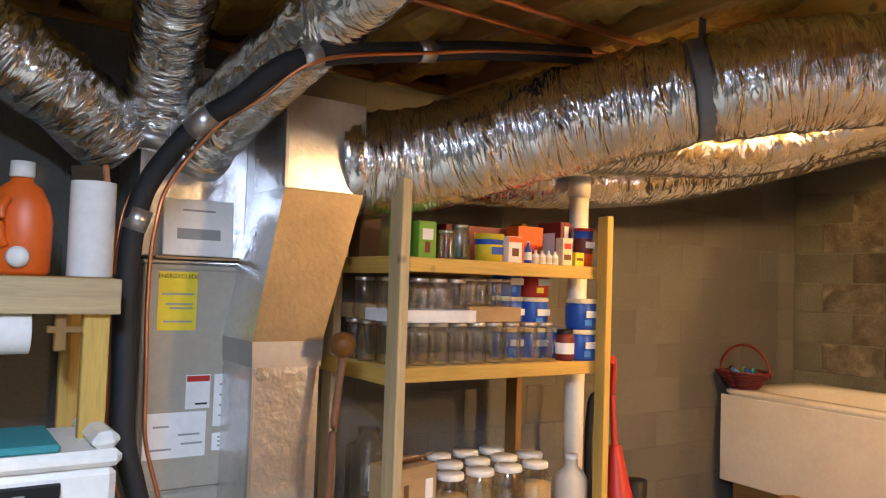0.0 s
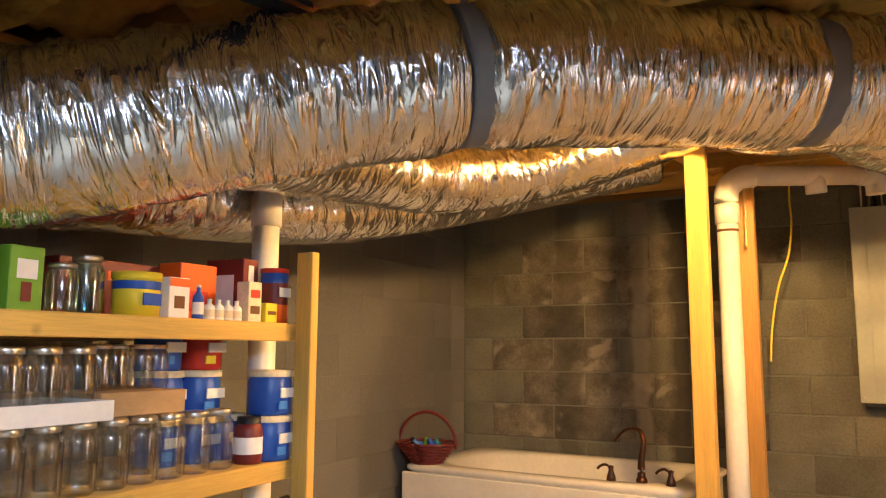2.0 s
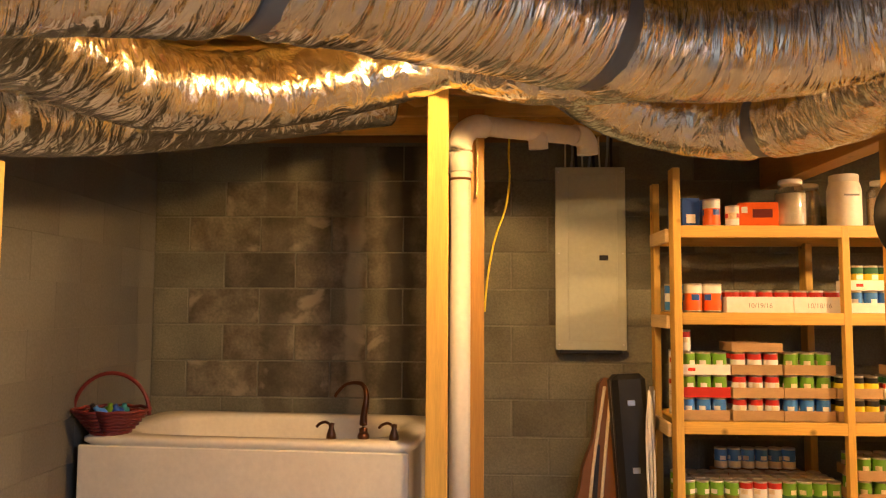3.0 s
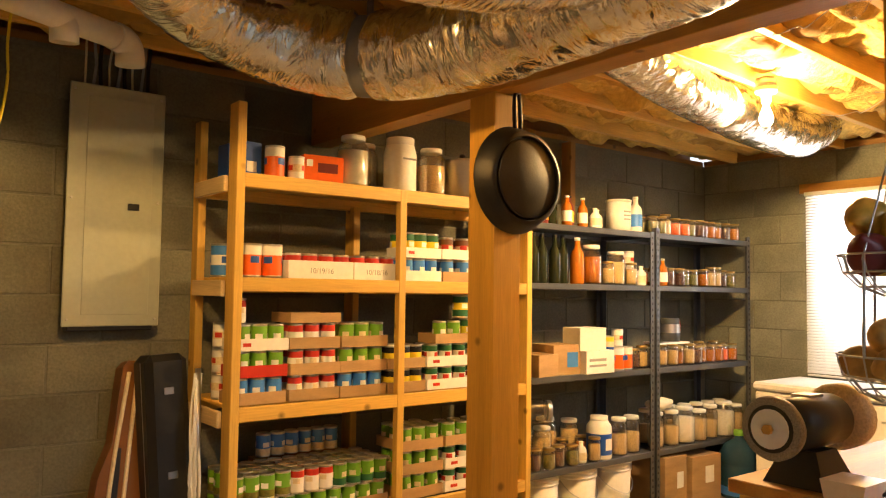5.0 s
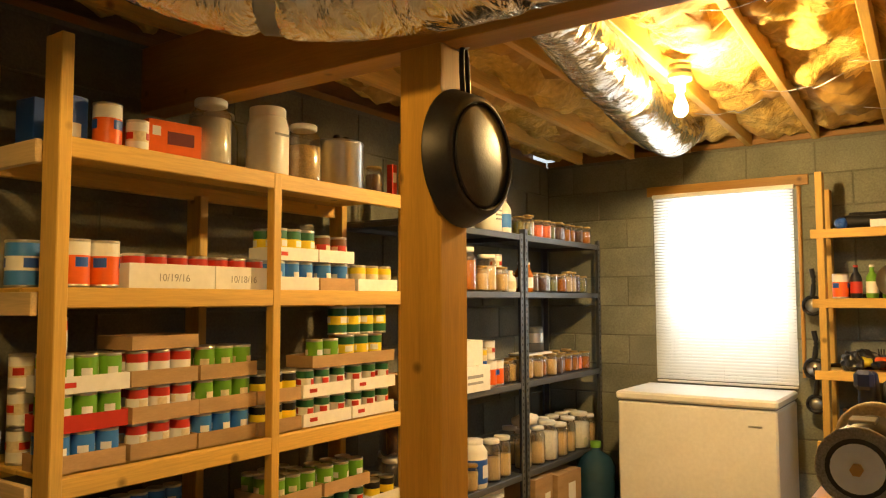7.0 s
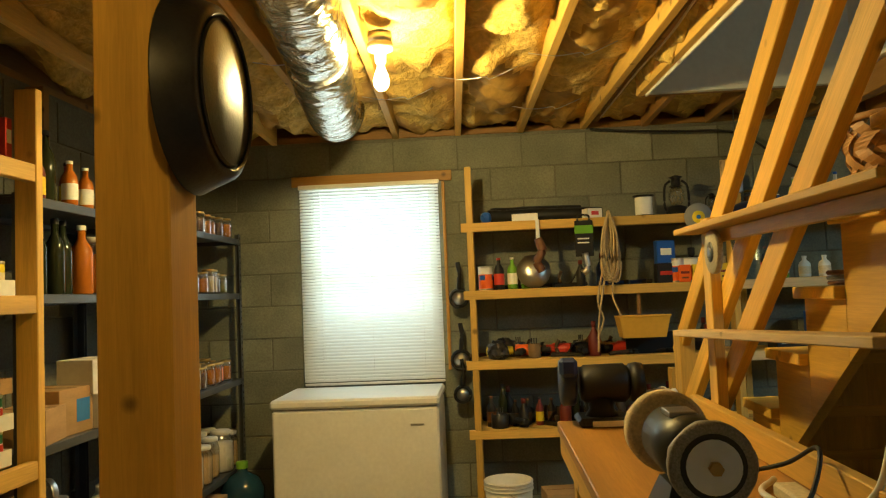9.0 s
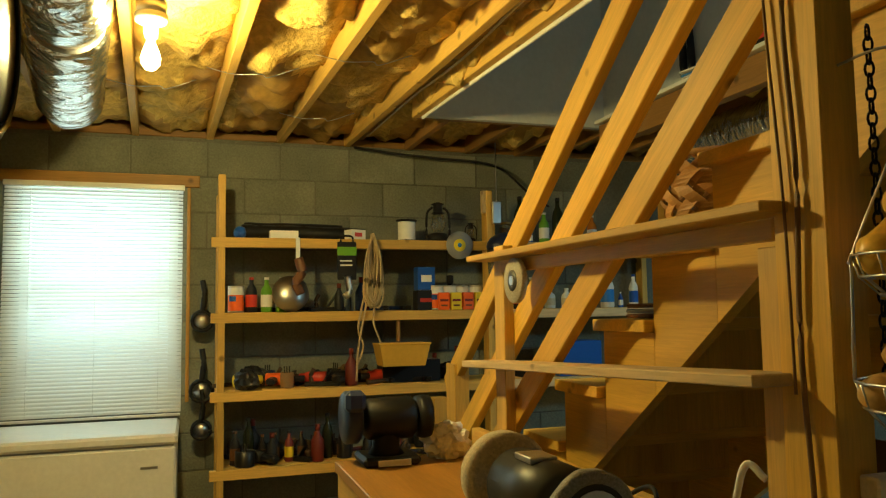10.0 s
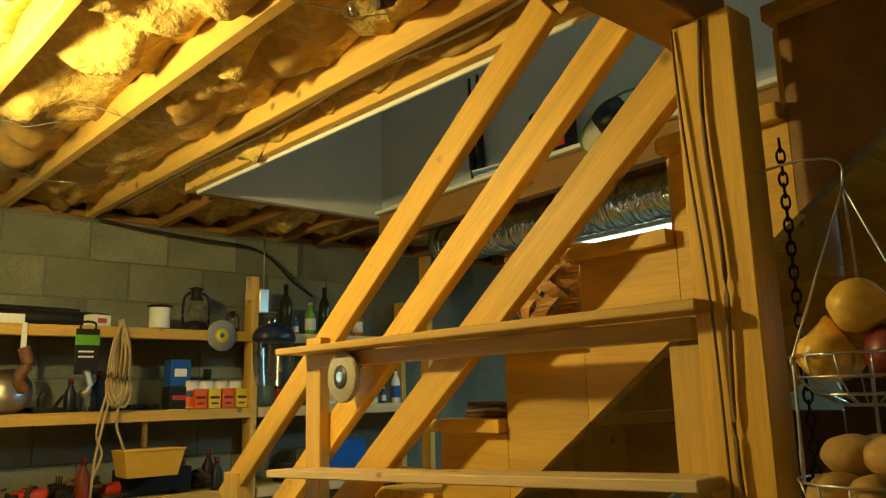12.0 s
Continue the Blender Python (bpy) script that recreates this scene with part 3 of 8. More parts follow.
post("support_post", -3.64, 0.335, -3.488, 0.475, 2.23, POST_FIR, "thick orange-brown wooden post under the beam")
post("stair_post", -2.06, 0.27, -1.975, 0.40, 2.23, STAIR_PINE, "thick golden wooden post beside the stairs")
post("stud", -3.80, -1.56, -3.715, -1.468, 2.50, PINE, "bare two-by-four stud beside the tub")
post("dark_stud", -4.21, -1.435, -4.12, -1.305, 2.50, FIR, "dark stud behind the drain pipe")
board("wall_header", (-3.755, -2.6, 2.485), (-3.755, -0.4, 2.485), 0.04, 0.04, PINE_DARK, label="dark header board on the stud", kind="structure")

# ---------------------------------------------------------------- ducts


def duct(points, r, seed, label, wr=0.016, straps=(), seg=36, steps=36, mat=None):
    d = thing("flexible_duct", points[0], label, "duct")
    o = Vector(points[0])
    pts = [Vector(p) - o for p in points]

    def rad(run):
        cut = sum(0.035 * math.exp(-((run - s) / 0.035) ** 2) for s in straps)
        return r - cut
    part("sleeve", tube(pts, rad, seg, steps, wr, seed), mat or FOIL, d)
    line = smooth_path(pts, 24)
    for s in straps:
        run, at = 0.0, 1
        while at < len(line) - 1 and run < s:
            run += (line[at] - line[at - 1]).length
            at += 1
        p, q = line[at - 1], line[at]
        ax = (q - p).normalized()
        band = tube([p - ax * 0.035, p, p + ax * 0.035], r - 0.012, 20, 2)
        part("strap", band, STRAP, d, "grey hanging strap")
        part("strap_tail", box_bm(p.x - 0.02, p.y - 0.003, p.z + r - 0.02, p.x + 0.02, p.y + 0.003, 2.74 - o.z), STRAP, d)
    if not straps:
        p, q = line[0], line[2]
        ax = (q - p).normalized()
        part("collar", tube([p + ax * 0.01, p + ax * 0.07], r + 0.006, 28, 1), TAPE, d, "band of silver tape at the duct end")
    return d


duct([(-0.92, -2.74, 1.99), (-1.20, -2.60, 2.03), (-1.62, -2.18, 2.19), (-1.98, -1.78, 2.30), (-2.38, -1.36, 2.36), (-2.72, -0.86, 2.37), (-2.80, -0.35, 2.40), (-2.62, 0.05, 2.47), (-2.45, 0.33, 2.56)],
     0.205, 1, "large crinkled silver flexible duct hung by grey straps", 0.024, (1.40, 2.50))
duct([(-3.55, -1.02, 2.62), (-3.86, -0.82, 2.53), (-3.96, -0.50, 2.43), (-3.80, -0.14, 2.345), (-3.40, 0.07, 2.33), (-2.85, 0.11, 2.34), (-2.40, 0.11, 2.36), (-2.0, 0.10, 2.42), (-1.6, 0.05, 2.52)],
     0.165, 2, "sagging silver flexible duct along the beam", 0.018, (1.22,), mat=FOIL_SMOOTH)
duct([(-3.62, -1.48, 2.62), (-3.50, -1.15, 2.50), (-3.38, -0.80, 2.47), (-3.25, -0.42, 2.48), (-3.10, -0.12, 2.55)],
     0.14, 14, "silver flexible duct tucked between the larger ducts", 0.014, mat=FOIL_SMOOTH)
duct([(-1.35, -2.95, 2.02), (-1.9, -2.95, 2.06), (-2.5, -2.83, 2.10), (-3.15, -2.72, 2.22), (-3.85, -2.4, 2.42), (-4.2, -1.8, 2.58)],
     0.14, 3, "silver flexible duct sagging over the tub", 0.018, mat=FOIL_SMOOTH)
duct([(-1.75, -2.45, 2.16), (-2.4, -2.55, 2.24), (-3.05, -2.40, 2.29), (-3.45, -1.95, 2.44), (-3.62, -1.45, 2.62)],
     0.15, 4, "silver flexible duct curving under the joists", 0.018, mat=FOIL_SMOOTH)
duct([(-3.43, 0.45, 2.66), (-3.45, 1.0, 2.55), (-3.50, 1.7, 2.45), (-3.60, 2.5, 2.42), (-3.66, 3.0, 2.45), (-3.68, 3.3, 2.56)],
     0.135, 5, "silver flexible duct hanging below the joists", 0.014, (1.45,), mat=FOIL_SMOOTH)
duct([(0.9, -2.6, 2.45), (0.45, -2.75, 2.30), (0.12, -2.85, 2.16), (-0.12, -2.95, 2.0)], 0.14, 6, "silver flexible duct leaving the furnace plenum", 0.02)
duct([(-0.23, -2.95, 2.02), (-0.24, -2.85, 2.22), (-0.20, -2.55, 2.45), (-0.15, -2.2, 2.58)], 0.125, 7, "silver flexible duct rising from the plenum", 0.018)
duct([(-0.36, -2.88, 1.98), (-0.44, -2.65, 2.14), (-0.58, -2.25, 2.36), (-0.72, -1.8, 2.56)], 0.125, 8, "silver flexible duct angling up to the joists", 0.012, mat=FOIL_SMOOTH)
duct([(-0.3, 3.2, 2.44), (-0.3, 2.5, 2.42), (-0.3, 1.5, 2.41), (-0.28, 0.5, 2.43), (-0.25, -0.5, 2.5)], 0.115, 9, "silver flexible duct beyond the stairs", 0.012)

# ---------------------------------------------------------------- furnace and plenums
furnace = thing("furnace", (-0.43, -3.0, 0), "grey-beige enamelled furnace cabinet with paper labels", "furnace")
part("cabinet", box_bm(-0.21, -0.26, 0.0, 0.21, 0.09, 1.575, 0.006), FURNACE_GREY, furnace)
part("top_rim", box_bm(-0.215, -0.265, 1.575, 0.215, 0.097, 1.588, 0.003), STEEL, furnace)
part("upper_door", box_bm(-0.195, 0.094, 0.75, 0.195, 0.104, 1.555, 0.004), FURNACE_GREY, furnace)
part("lower_door", box_bm(-0.195, 0.094, 0.10, 0.195, 0.104, 0.735, 0.004), FURNACE_GREY, furnace)


def label_sheet(name, x0, z0, x1, z1, y, mat, parent, label, bars=(), header=None, bar_mat=None):
    """A printed sheet with plain bars for its writing."""
    s = part(name, box_bm(x0, y, z0, x1, y + 0.0015, z1), mat, parent, label)
    w, h = x1 - x0, z1 - z0
    if header:
        part("print", box_bm(x0 + 0.03 * w, y + 0.0016, z1 - 0.2 * h, x1 - 0.03 * w, y + 0.0022, z1 - 0.03 * h), header, s)
    for u0, u1, v in bars:
        part("print", box_bm(x0 + u0 * w, y + 0.0016, z0 + v * h - 0.0035, x0 + u1 * w, y + 0.0022, z0 + v * h + 0.0035), bar_mat or GREY, s)
    return s


guide = label_sheet("energy_label", 0.02, 1.33, 0.16, 1.545, 0.105, YELLOW, furnace, "bright yellow energy label", [(0.08, 0.92, 0.62), (0.1, 0.8, 0.45), (0.1, 0.7, 0.38), (0.1, 0.85, 0.15)], bar_mat=GREY)


def lettering(text, size, m, mat, parent=None, name="lettering", extrude=0.0006):
    cu = bpy.data.curves.new(name, "FONT")
    cu.body, cu.size, cu.extrude = text, size, extrude
    cu.align_x, cu.align_y = "CENTER", "CENTER"
    tmp = bpy.data.objects.new(name, cu)
    me = bpy.data.meshes.new_from_object(tmp)
    bpy.data.objects.remove(tmp)
    me.materials.clear()
    me.materials.append(mat)
    ob = new(name, me)
    ob.parent = parent
    ob.matrix_basis = m
    return ob


lettering("ENERGYGUIDE", 0.022, pose(0.09, 0.1075, 1.528, 90, 0, 180), BLACK, guide)
label_sheet("warning_label", -0.045, 1.04, 0.045, 1.165, 0.105, WHITE, furnace, "white warning label with red band", [(0.1, 0.6, 0.14)], RED, BLACK)
label_sheet("instruction_label", -0.165, 0.97, -0.06, 1.165, 0.105, WHITE, furnace, "white instruction sheet", [(0.15, 0.8, v / 10) for v in (2, 4, 6, 8)])
label_sheet("instruction_label", -0.165, 0.88, -0.06, 0.945, 0.105, WHITE, furnace, "white instruction sheet", [(0.1, 0.8, v / 4) for v in (1, 2, 3)])
label_sheet("wiring_diagram", -0.035, 0.865, 0.19, 1.03, 0.105, WHITE, furnace, "large white wiring diagram sheet", [(0.05, 0.4, 0.3), (0.1, 0.45, 0.5), (0.55, 0.9, 0.2), (0.6, 0.85, 0.7)])
part("gas_knob", lathe([(0.022, 0), (0.022, 0.03), (0.016, 0.035)], 14), BLACK, furnace, "round black knob", pose(-0.15, 0.104, 0.79, -90))
part("gas_valve", lathe([(0.025, 0), (0.025, 0.02), (0.012, 0.035)], 14), ORANGE, furnace, "orange valve button", pose(-0.14, 0.104, 0.70, -90))

plenum = thing("supply_plenum", (-0.41, -3.05, 1.60), "foil-faced supply plenum above the furnace", "duct box")
part("box", box_bm(-0.20, -0.20, 0.0, 0.22, 0.15, 0.72, 0.004), FOIL_FLAT, plenum)
part("seam_tape", box_bm(-0.208, -0.2, 0.0, -0.17, 0.154, 0.72, 0.002), TAPE, plenum, "strip of silver tape")
part("seam_tape", box_bm(0.20, -0.2, 0.0, 0.225, 0.154, 0.72, 0.002), TAPE, plenum, "strip of silver tape")
manual = thing("manual_packet", (-0.40, -2.905, 1.605), "white paper manual in a clear packet leaning on the plenum", "document")
part("packet", box_bm(-0.13, 0.0, 0.0, 0.13, 0.012, 0.21, 0.003), WHITE, manual, m=pose(0, 0.03, 0, 6))
part("print", box_bm(-0.06, 0.0125, 0.165, 0.06, 0.0135, 0.172), GREY, manual, m=pose(0, 0.03, 0, 6))
part("print", box_bm(-0.08, 0.0125, 0.06, 0.08, 0.0135, 0.10), GREY, manual, m=pose(0, 0.03, 0, 6))
env = thing("envelope", (-0.42, -2.93, 1.59), "brown manila envelope lying on the furnace", "envelope")
part("body", box_bm(-0.17, -0.10, 0.0, 0.17, 0.045, 0.012, 0.003), CARD, env, m=pose(0, 0, 0.002, 0, 0.5, 2))

drop = thing("return_duct", (-0.78, -2.58, 0), "foil-faced return air duct board with kraft bend", "duct box")


def prism(quad_low, quad_high):
    bm = bmesh.new()
    a = [bm.verts.new(p) for p in quad_low]
    b = [bm.verts.new(p) for p in quad_high]
    bm.faces.new(a[::-1])
    bm.faces.new(b)
    for i in range(4):
        bm.faces.new((a[i], a[(i + 1) % 4], b[(i + 1) % 4], b[i]))
    return bm


def rect(x0, x1, y0, y1, z):
    return [(x0, y0, z), (x1, y0, z), (x1, y1, z), (x0, y1, z)]


part("upper_box", prism(rect(-0.145, 0.17, -0.66, 0.0, 1.86), rect(-0.145, 0.17, -0.66, 0.0, 2.20)), FOIL_FLAT, drop)
bend = part("bend", prism(rect(0.0, 0.265, -0.50, 0.0, 1.31), rect(-0.143, 0.172, -0.66, 0.002, 1.858)), [KRAFT, FOIL_FLAT], drop, "tan kraft-faced bend")
for f in bend.data.polygons:
    f.material_index = 1 if abs(f.normal.x) > 0.6 else 0
part("seam_tape", prism(rect(0.005, 0.263, -0.50, 0.004, 1.22), rect(-0.002, 0.267, -0.50, 0.004, 1.31)), TAPE, drop, "crinkled silver tape joint")
part("lower_box", prism(rect(0.012, 0.258, -0.48, 0.0, 0.0), rect(0.010, 0.260, -0.48, 0.0, 1.22)), FOIL_FLAT, drop)
part("edge_tape", box_bm(0.16, -0.02, 1.862, 0.175, 0.004, 2.203, 0.002), TAPE, drop)
part("edge_tape", box_bm(0.25, -0.02, 0.0, 0.264, 0.004, 1.22, 0.002), TAPE, drop)

hose = thing("refrigerant_line", (0, 0, 0), "black foam-insulated refrigerant line with copper tube", "pipe")
line_pts = [(-0.24, -2.60, 0.30), (-0.20, -2.56, 0.65), (-0.145, -2.54, 0.854), (-0.10, -2.53, 1.02), (-0.092, -2.53, 1.20), (-0.085, -2.53, 1.494), (-0.095, -2.52, 1.678), (-0.13, -2.50, 1.825), (-0.238, -2.40, 1.999), (-0.33, -2.30, 2.077), (-0.49, -2.20, 2.211), (-0.91, -2.20, 2.317), (-1.21, -2.20, 2.382), (-1.7, -2.2, 2.46)]
part("foam_sleeve", tube(line_pts, 0.034, 14, 10), RUBBER, hose)
part("copper_tube", tube([(x - 0.055, y + 0.035, z) for x, y, z in line_pts], 0.007, 8, 10), COPPER, hose, "bare copper tube")
part("copper_tube", tube([(x + 0.04, y - 0.03, z - 0.03) for x, y, z in line_pts[:9]], 0.006, 8, 10), COPPER, hose)
for p, q in (((-0.094, -2.521, 1.668), (-0.112, -2.512, 1.735)), ((-0.225, -2.413, 1.982), (-0.275, -2.36, 2.035)), ((-0.49, -2.20, 2.21), (-0.55, -2.197, 2.23)), ((-0.91, -2.20, 2.317), (-0.97, -2.2, 2.33))):
    part("tape_wrap", tube([p, q], 0.0375, 14, 1), TAPE, hose, "silver tape wrap")

# ---------------------------------------------------------------- pantry shelf of pine
S1, S2, S3, S4 = 1.955, 1.505, 0.950, 0.420   # tops of its shelves
ws = thing("wooden_shelf_unit", (-4.66, 0.66, 0), "home-built pine pantry shelf full of canned food", "shelf")


def upright(name, parent, x0, y0, x1, y1, z1, mat=PINE, z0=0.0, label=""):
    return board(name, ((x0 + x1) / 2, (y0 + y1) / 2, z0), ((x0 + x1) / 2, (y0 + y1) / 2, z1), y1 - y0, x1 - x0, mat, parent, label)


upright("post", ws, -4.45, -0.335, -4.36, -0.295, 2.25)
upright("post", ws, -4.44, 0.53, -4.40, 0.57, 1.95)
upright("post", ws, -4.48, 1.398, -4.40, 1.436, 2.22)
upright("post", ws, -4.87, -0.335, -4.80, -0.297, 2.235)
upright("post", ws, -4.93, 0.53, -4.84, 0.57, 1.90)
upright("post", ws, -4.93, 1.398, -4.84, 1.436, 2.20)
for z in (S1, S2, S3, S4):
    board("front_rail", (-4.42, -0.292, z - 0.032), (-4.42, 1.396, z - 0.032), 0.036, 0.062, PINE, ws)
    board("rear_rail", (-4.90, -0.30, z - 0.04), (-4.90, 1.396, z - 0.04), 0.036, 0.062, PINE, ws)
    board("side_rail", (-4.80, -0.345, z - 0.05), (-4.45, -0.345, z - 0.05), 0.02, 0.07, PINE_PALE, ws)
    for k in range(3):
        y0 = -0.29
        board("shelf_plank", (-4.86 + 0.147 * k + 0.0, y0, z - 0.008), (-4.86 + 0.147 * k, 1.396, z - 0.008), 0.142, 0.016, PINE, ws)

# ---------------------------------------------------------------- steel shelf units
M1, M2, M3, M4 = 1.865, 1.510, 0.960, 0.415


def slotted_post(h, sx, sy):
    """An angle-iron post with punched holes shown as dark studs set in."""
    bm = bmesh.new()
    add_box(bm, min(0, -0.003 * sx), min(0, 0.038 * sy), 0, max(0, -0.003 * sx), max(0, 0.038 * sy), h)
    add_box(bm, min(0, -0.038 * sx), min(0, 0.003 * sy), 0, max(0, -0.038 * sx), max(0, 0.003 * sy), h)
    n = int(h / 0.04)
    for i in range(n):
        z = 0.03 + i * 0.04
        y = 0.019 * sy
        add_box(bm, -0.0005 if sx > 0 else -0.0015, y - 0.005, z - 0.008, 0.0015 if sx > 0 else 0.0005, y + 0.005, z + 0.008, mat=1)
    return bm


for y0, y1, tall in ((1.45, 2.655, 1.87), (2.675, 3.83, 1.90)):
    ms = thing("steel_shelf_unit", (-4.72, (y0 + y1) / 2, 0), "dark grey slotted steel shelf unit with jars of food", "shelf", "steel shelves")
    h = (y1 - y0) / 2
    for sx, sy in ((1, 1), (1, -1), (-1, 1), (-1, -1)):
        part("post", slotted_post(tall, sx, sy), [STEEL_GREY, BLACK], ms, m=pose(0.235 * sx, -h * sy, 0))
    for z in (M1, M2, M3, M4):
        bm = bmesh.new()
        add_box(bm, -0.23, -h + 0.005, z - 0.008, 0.23, h - 0.005, z)
        add_box(bm, 0.218, -h + 0.004, z - 0.036, 0.232, h - 0.004, z + 0.001, 0.003)
        add_box(bm, -0.232, -h + 0.004, z - 0.036, -0.218, h - 0.004, z + 0.001, 0.003)
        add_box(bm, -0.21, -h + 0.006, z - 0.034, 0.21, -h + 0.012, z - 0.009)
        add_box(bm, -0.21, h - 0.012, z - 0.034, 0.21, h - 0.006, z - 0.009)
        part("shelf", bm, STEEL_GREY, ms)

# ---------------------------------------------------------------- jar shelf by the furnace
J1, J2, J3 = 1.635, 1.205, 0.50
js = thing("jar_shelf_unit", (-1.6, -2.8, 0), "home-built pine shelf unit holding canning jars and groceries", "shelf")
upright("post", js, -1.075, -2.56, -1.035, -2.47, 1.93, PINE_PALE)
upright("post", js, -2.155, -2.525, -2.117, -2.462, 1.865, PINE)
upright("post", js, -1.10, -3.16, -1.06, -3.07, 1.90, PINE_PALE)
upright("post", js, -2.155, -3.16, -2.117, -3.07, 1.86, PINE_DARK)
for z in (J1, J2, J3):
    board("front_rail", (-1.08, -2.55, z - 0.030), (-2.14, -2.55, z - 0.030), 0.036, 0.055, PINE, js)
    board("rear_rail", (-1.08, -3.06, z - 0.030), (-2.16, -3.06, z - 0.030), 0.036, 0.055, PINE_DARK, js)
    board("side_rail", (-1.055, -3.14, z - 0.035), (-1.055, -2.53, z - 0.035), 0.03, 0.065, PINE, js)
    for k in range(4):
        board("shelf_plank", (-1.05, -2.60 - 0.138 * k, z - 0.008), (-2.14 if k == 0 else -2.10, -2.60 - 0.138 * k, z - 0.008), 0.134, 0.016, PINE, js)

# ---------------------------------------------------------------- tub
tub = thing("soaking_tub", pose(-4.44, -2.40, 0, 0, 0, -4), "white acrylic garden tub raised on a wooden frame", "bathtub")
TX0, TX1, TY0, TY1 = -0.47, 0.46, -0.83, 0.80


def tub_shell():
    """Deck with an oval basin, skirt outside."""
    bm = bmesh.new()
    seg = 48

    def ring(rx, ry, z, p):
        out = []
        for i in range(seg):
            a = 2 * math.pi * i / seg
            c, s = math.cos(a), math.sin(a)
            e = 2.0 / p
            out.append(bm.verts.new((rx * math.copysign(abs(c) ** e, c), ry * math.copysign(abs(s) ** e, s), z)))
        return out
    rx, ry = 0.465, 0.815
    rings = [ring(rx - 0.02, ry - 0.02, 0.30, 14), ring(rx - 0.02, ry - 0.02, 0.86, 14), ring(rx, ry, 0.875, 14), ring(rx, ry, 0.895, 14), ring(rx - 0.012, ry - 0.012, 0.905, 12),
             ring(rx - 0.09, ry - 0.12, 0.905, 4.5), ring(rx - 0.12, ry - 0.16, 0.885, 3.6), ring(rx - 0.19, ry - 0.26, 0.50, 3.0), ring(rx - 0.3, ry - 0.45, 0.45, 2.6)]
    for a, b in zip(rings, rings[1:]):
        for i in range(seg):
            bm.faces.new((a[i], a[(i + 1) % seg], b[(i + 1) % seg], b[i])).smooth = True
    bm.faces.new(rings[-1])
    return bm


part("shell", tub_shell(), ACRYLIC, tub)
part("apron", box_bm(0.45, -0.80, 0.30, 0.475, 0.785, 0.865, 0.006), ACRYLIC, tub, "flat cream front apron")
for x in (-0.40, 0.40):
    board("frame_leg", (-4.5 + x, -3.15, 0.15), (-4.5 + x, -1.70, 0.15), 0.09, 0.30, PINE_DARK, tub)
faucet = part("faucet", tube([(0.34, 0.55, 0.905), (0.34, 0.55, 1.0), (0.33, 0.56, 1.10), (0.30, 0.53, 1.155), (0.26, 0.45, 1.15), (0.24, 0.40, 1.11), (0.235, 0.385, 1.085)], lambda r: 0.021 - 0.012 * min(1, r / 0.35), 12, 6), BRONZE, tub, "gooseneck oil-rubbed bronze faucet")
part("escutcheon", lathe([(0.03, 0), (0.028, 0.015), (0.02, 0.03)], 14), BRONZE, faucet, m=pose(0.34, 0.55, 0.905))
for y in (0.40, 0.70):
    hnd = part("tap_handle", lathe([(0.025, 0), (0.022, 0.02), (0.012, 0.05), (0.015, 0.07), (0.0, 0.075)], 12), BRONZE, tub, m=pose(0.36, y, 0.905))
    part("lever", tube([(0, 0, 0.06), (-0.005, -0.03, 0.075), (-0.01, -0.06, 0.065), (-0.01, -0.075, 0.05)], 0.007, 8, 4), BRONZE, hnd)

board("loose_board", (-3.95, -2.7, 0.315), (-3.60, -2.0, 0.315), 0.12, 0.03, PINE_DARK, label="loose board lying before the tub", category="board")
board("saw_block", (-3.80, -2.35, 0.0), (-3.80, -2.35, 0.30), 0.3, 0.2, PINE_DARK, label="wooden block under the loose board", category="block")

# ---------------------------------------------------------------- freezer
fz = thing("chest_freezer", (-3.67, 3.63, 0), "white chest freezer below the window", "freezer")
part("cabinet", box_bm(-0.495, -0.30, 0.03, 0.485, 0.30, 0.805, 0.012), WHITE_ENAMEL, fz)
part("lid", box_bm(-0.503, -0.318, 0.815, 0.493, 0.31, 0.868, 0.014), WHITE_ENAMEL, fz)
part("gasket", box_bm(-0.485, -0.295, 0.805, 0.475, 0.295, 0.815), GREY, fz)
part("badge", box_bm(0.32, -0.304, 0.70, 0.40, -0.300, 0.712, 0.001), STEEL, fz, "small chrome badge")
for x in (-0.45, 0.44):
    for y in (-0.26, 0.26):
        part("foot", lathe([(0.02, 0), (0.02, 0.03)], 10), BLACK, fz, m=pose(x, y, 0))

# ---------------------------------------------------------------- breaker panel
pn = thing("breaker_panel", (-4.985, -0.675, 1.28), "grey-green steel breaker panel on the block wall", "electrical panel")
part("box", box_bm(0.0, -0.18, -0.02, 0.082, 0.18, 1.04, 0.003), BLACK, pn)
part("cover", box_bm(0.083, -0.205, 0.0, 0.090, 0.205, 1.07, 0.004), PANEL_GREY, pn)
part("door", box_bm(0.091, -0.13, 0.05, 0.094, 0.155, 1.02, 0.002), PANEL_GREY, pn)
part("latch", box_bm(0.094, 0.05, 0.52, 0.100, 0.10, 0.55, 0.002), BLACK, pn)
for y in (-0.185, 0.185):
    for z in (0.03, 0.56, 1.04):
        part("screw", lathe([(0.006, 0), (0.006, 0.003), (0.0, 0.004)], 8), STEEL, pn, m=pose(0.09, y, z, 0, 90))
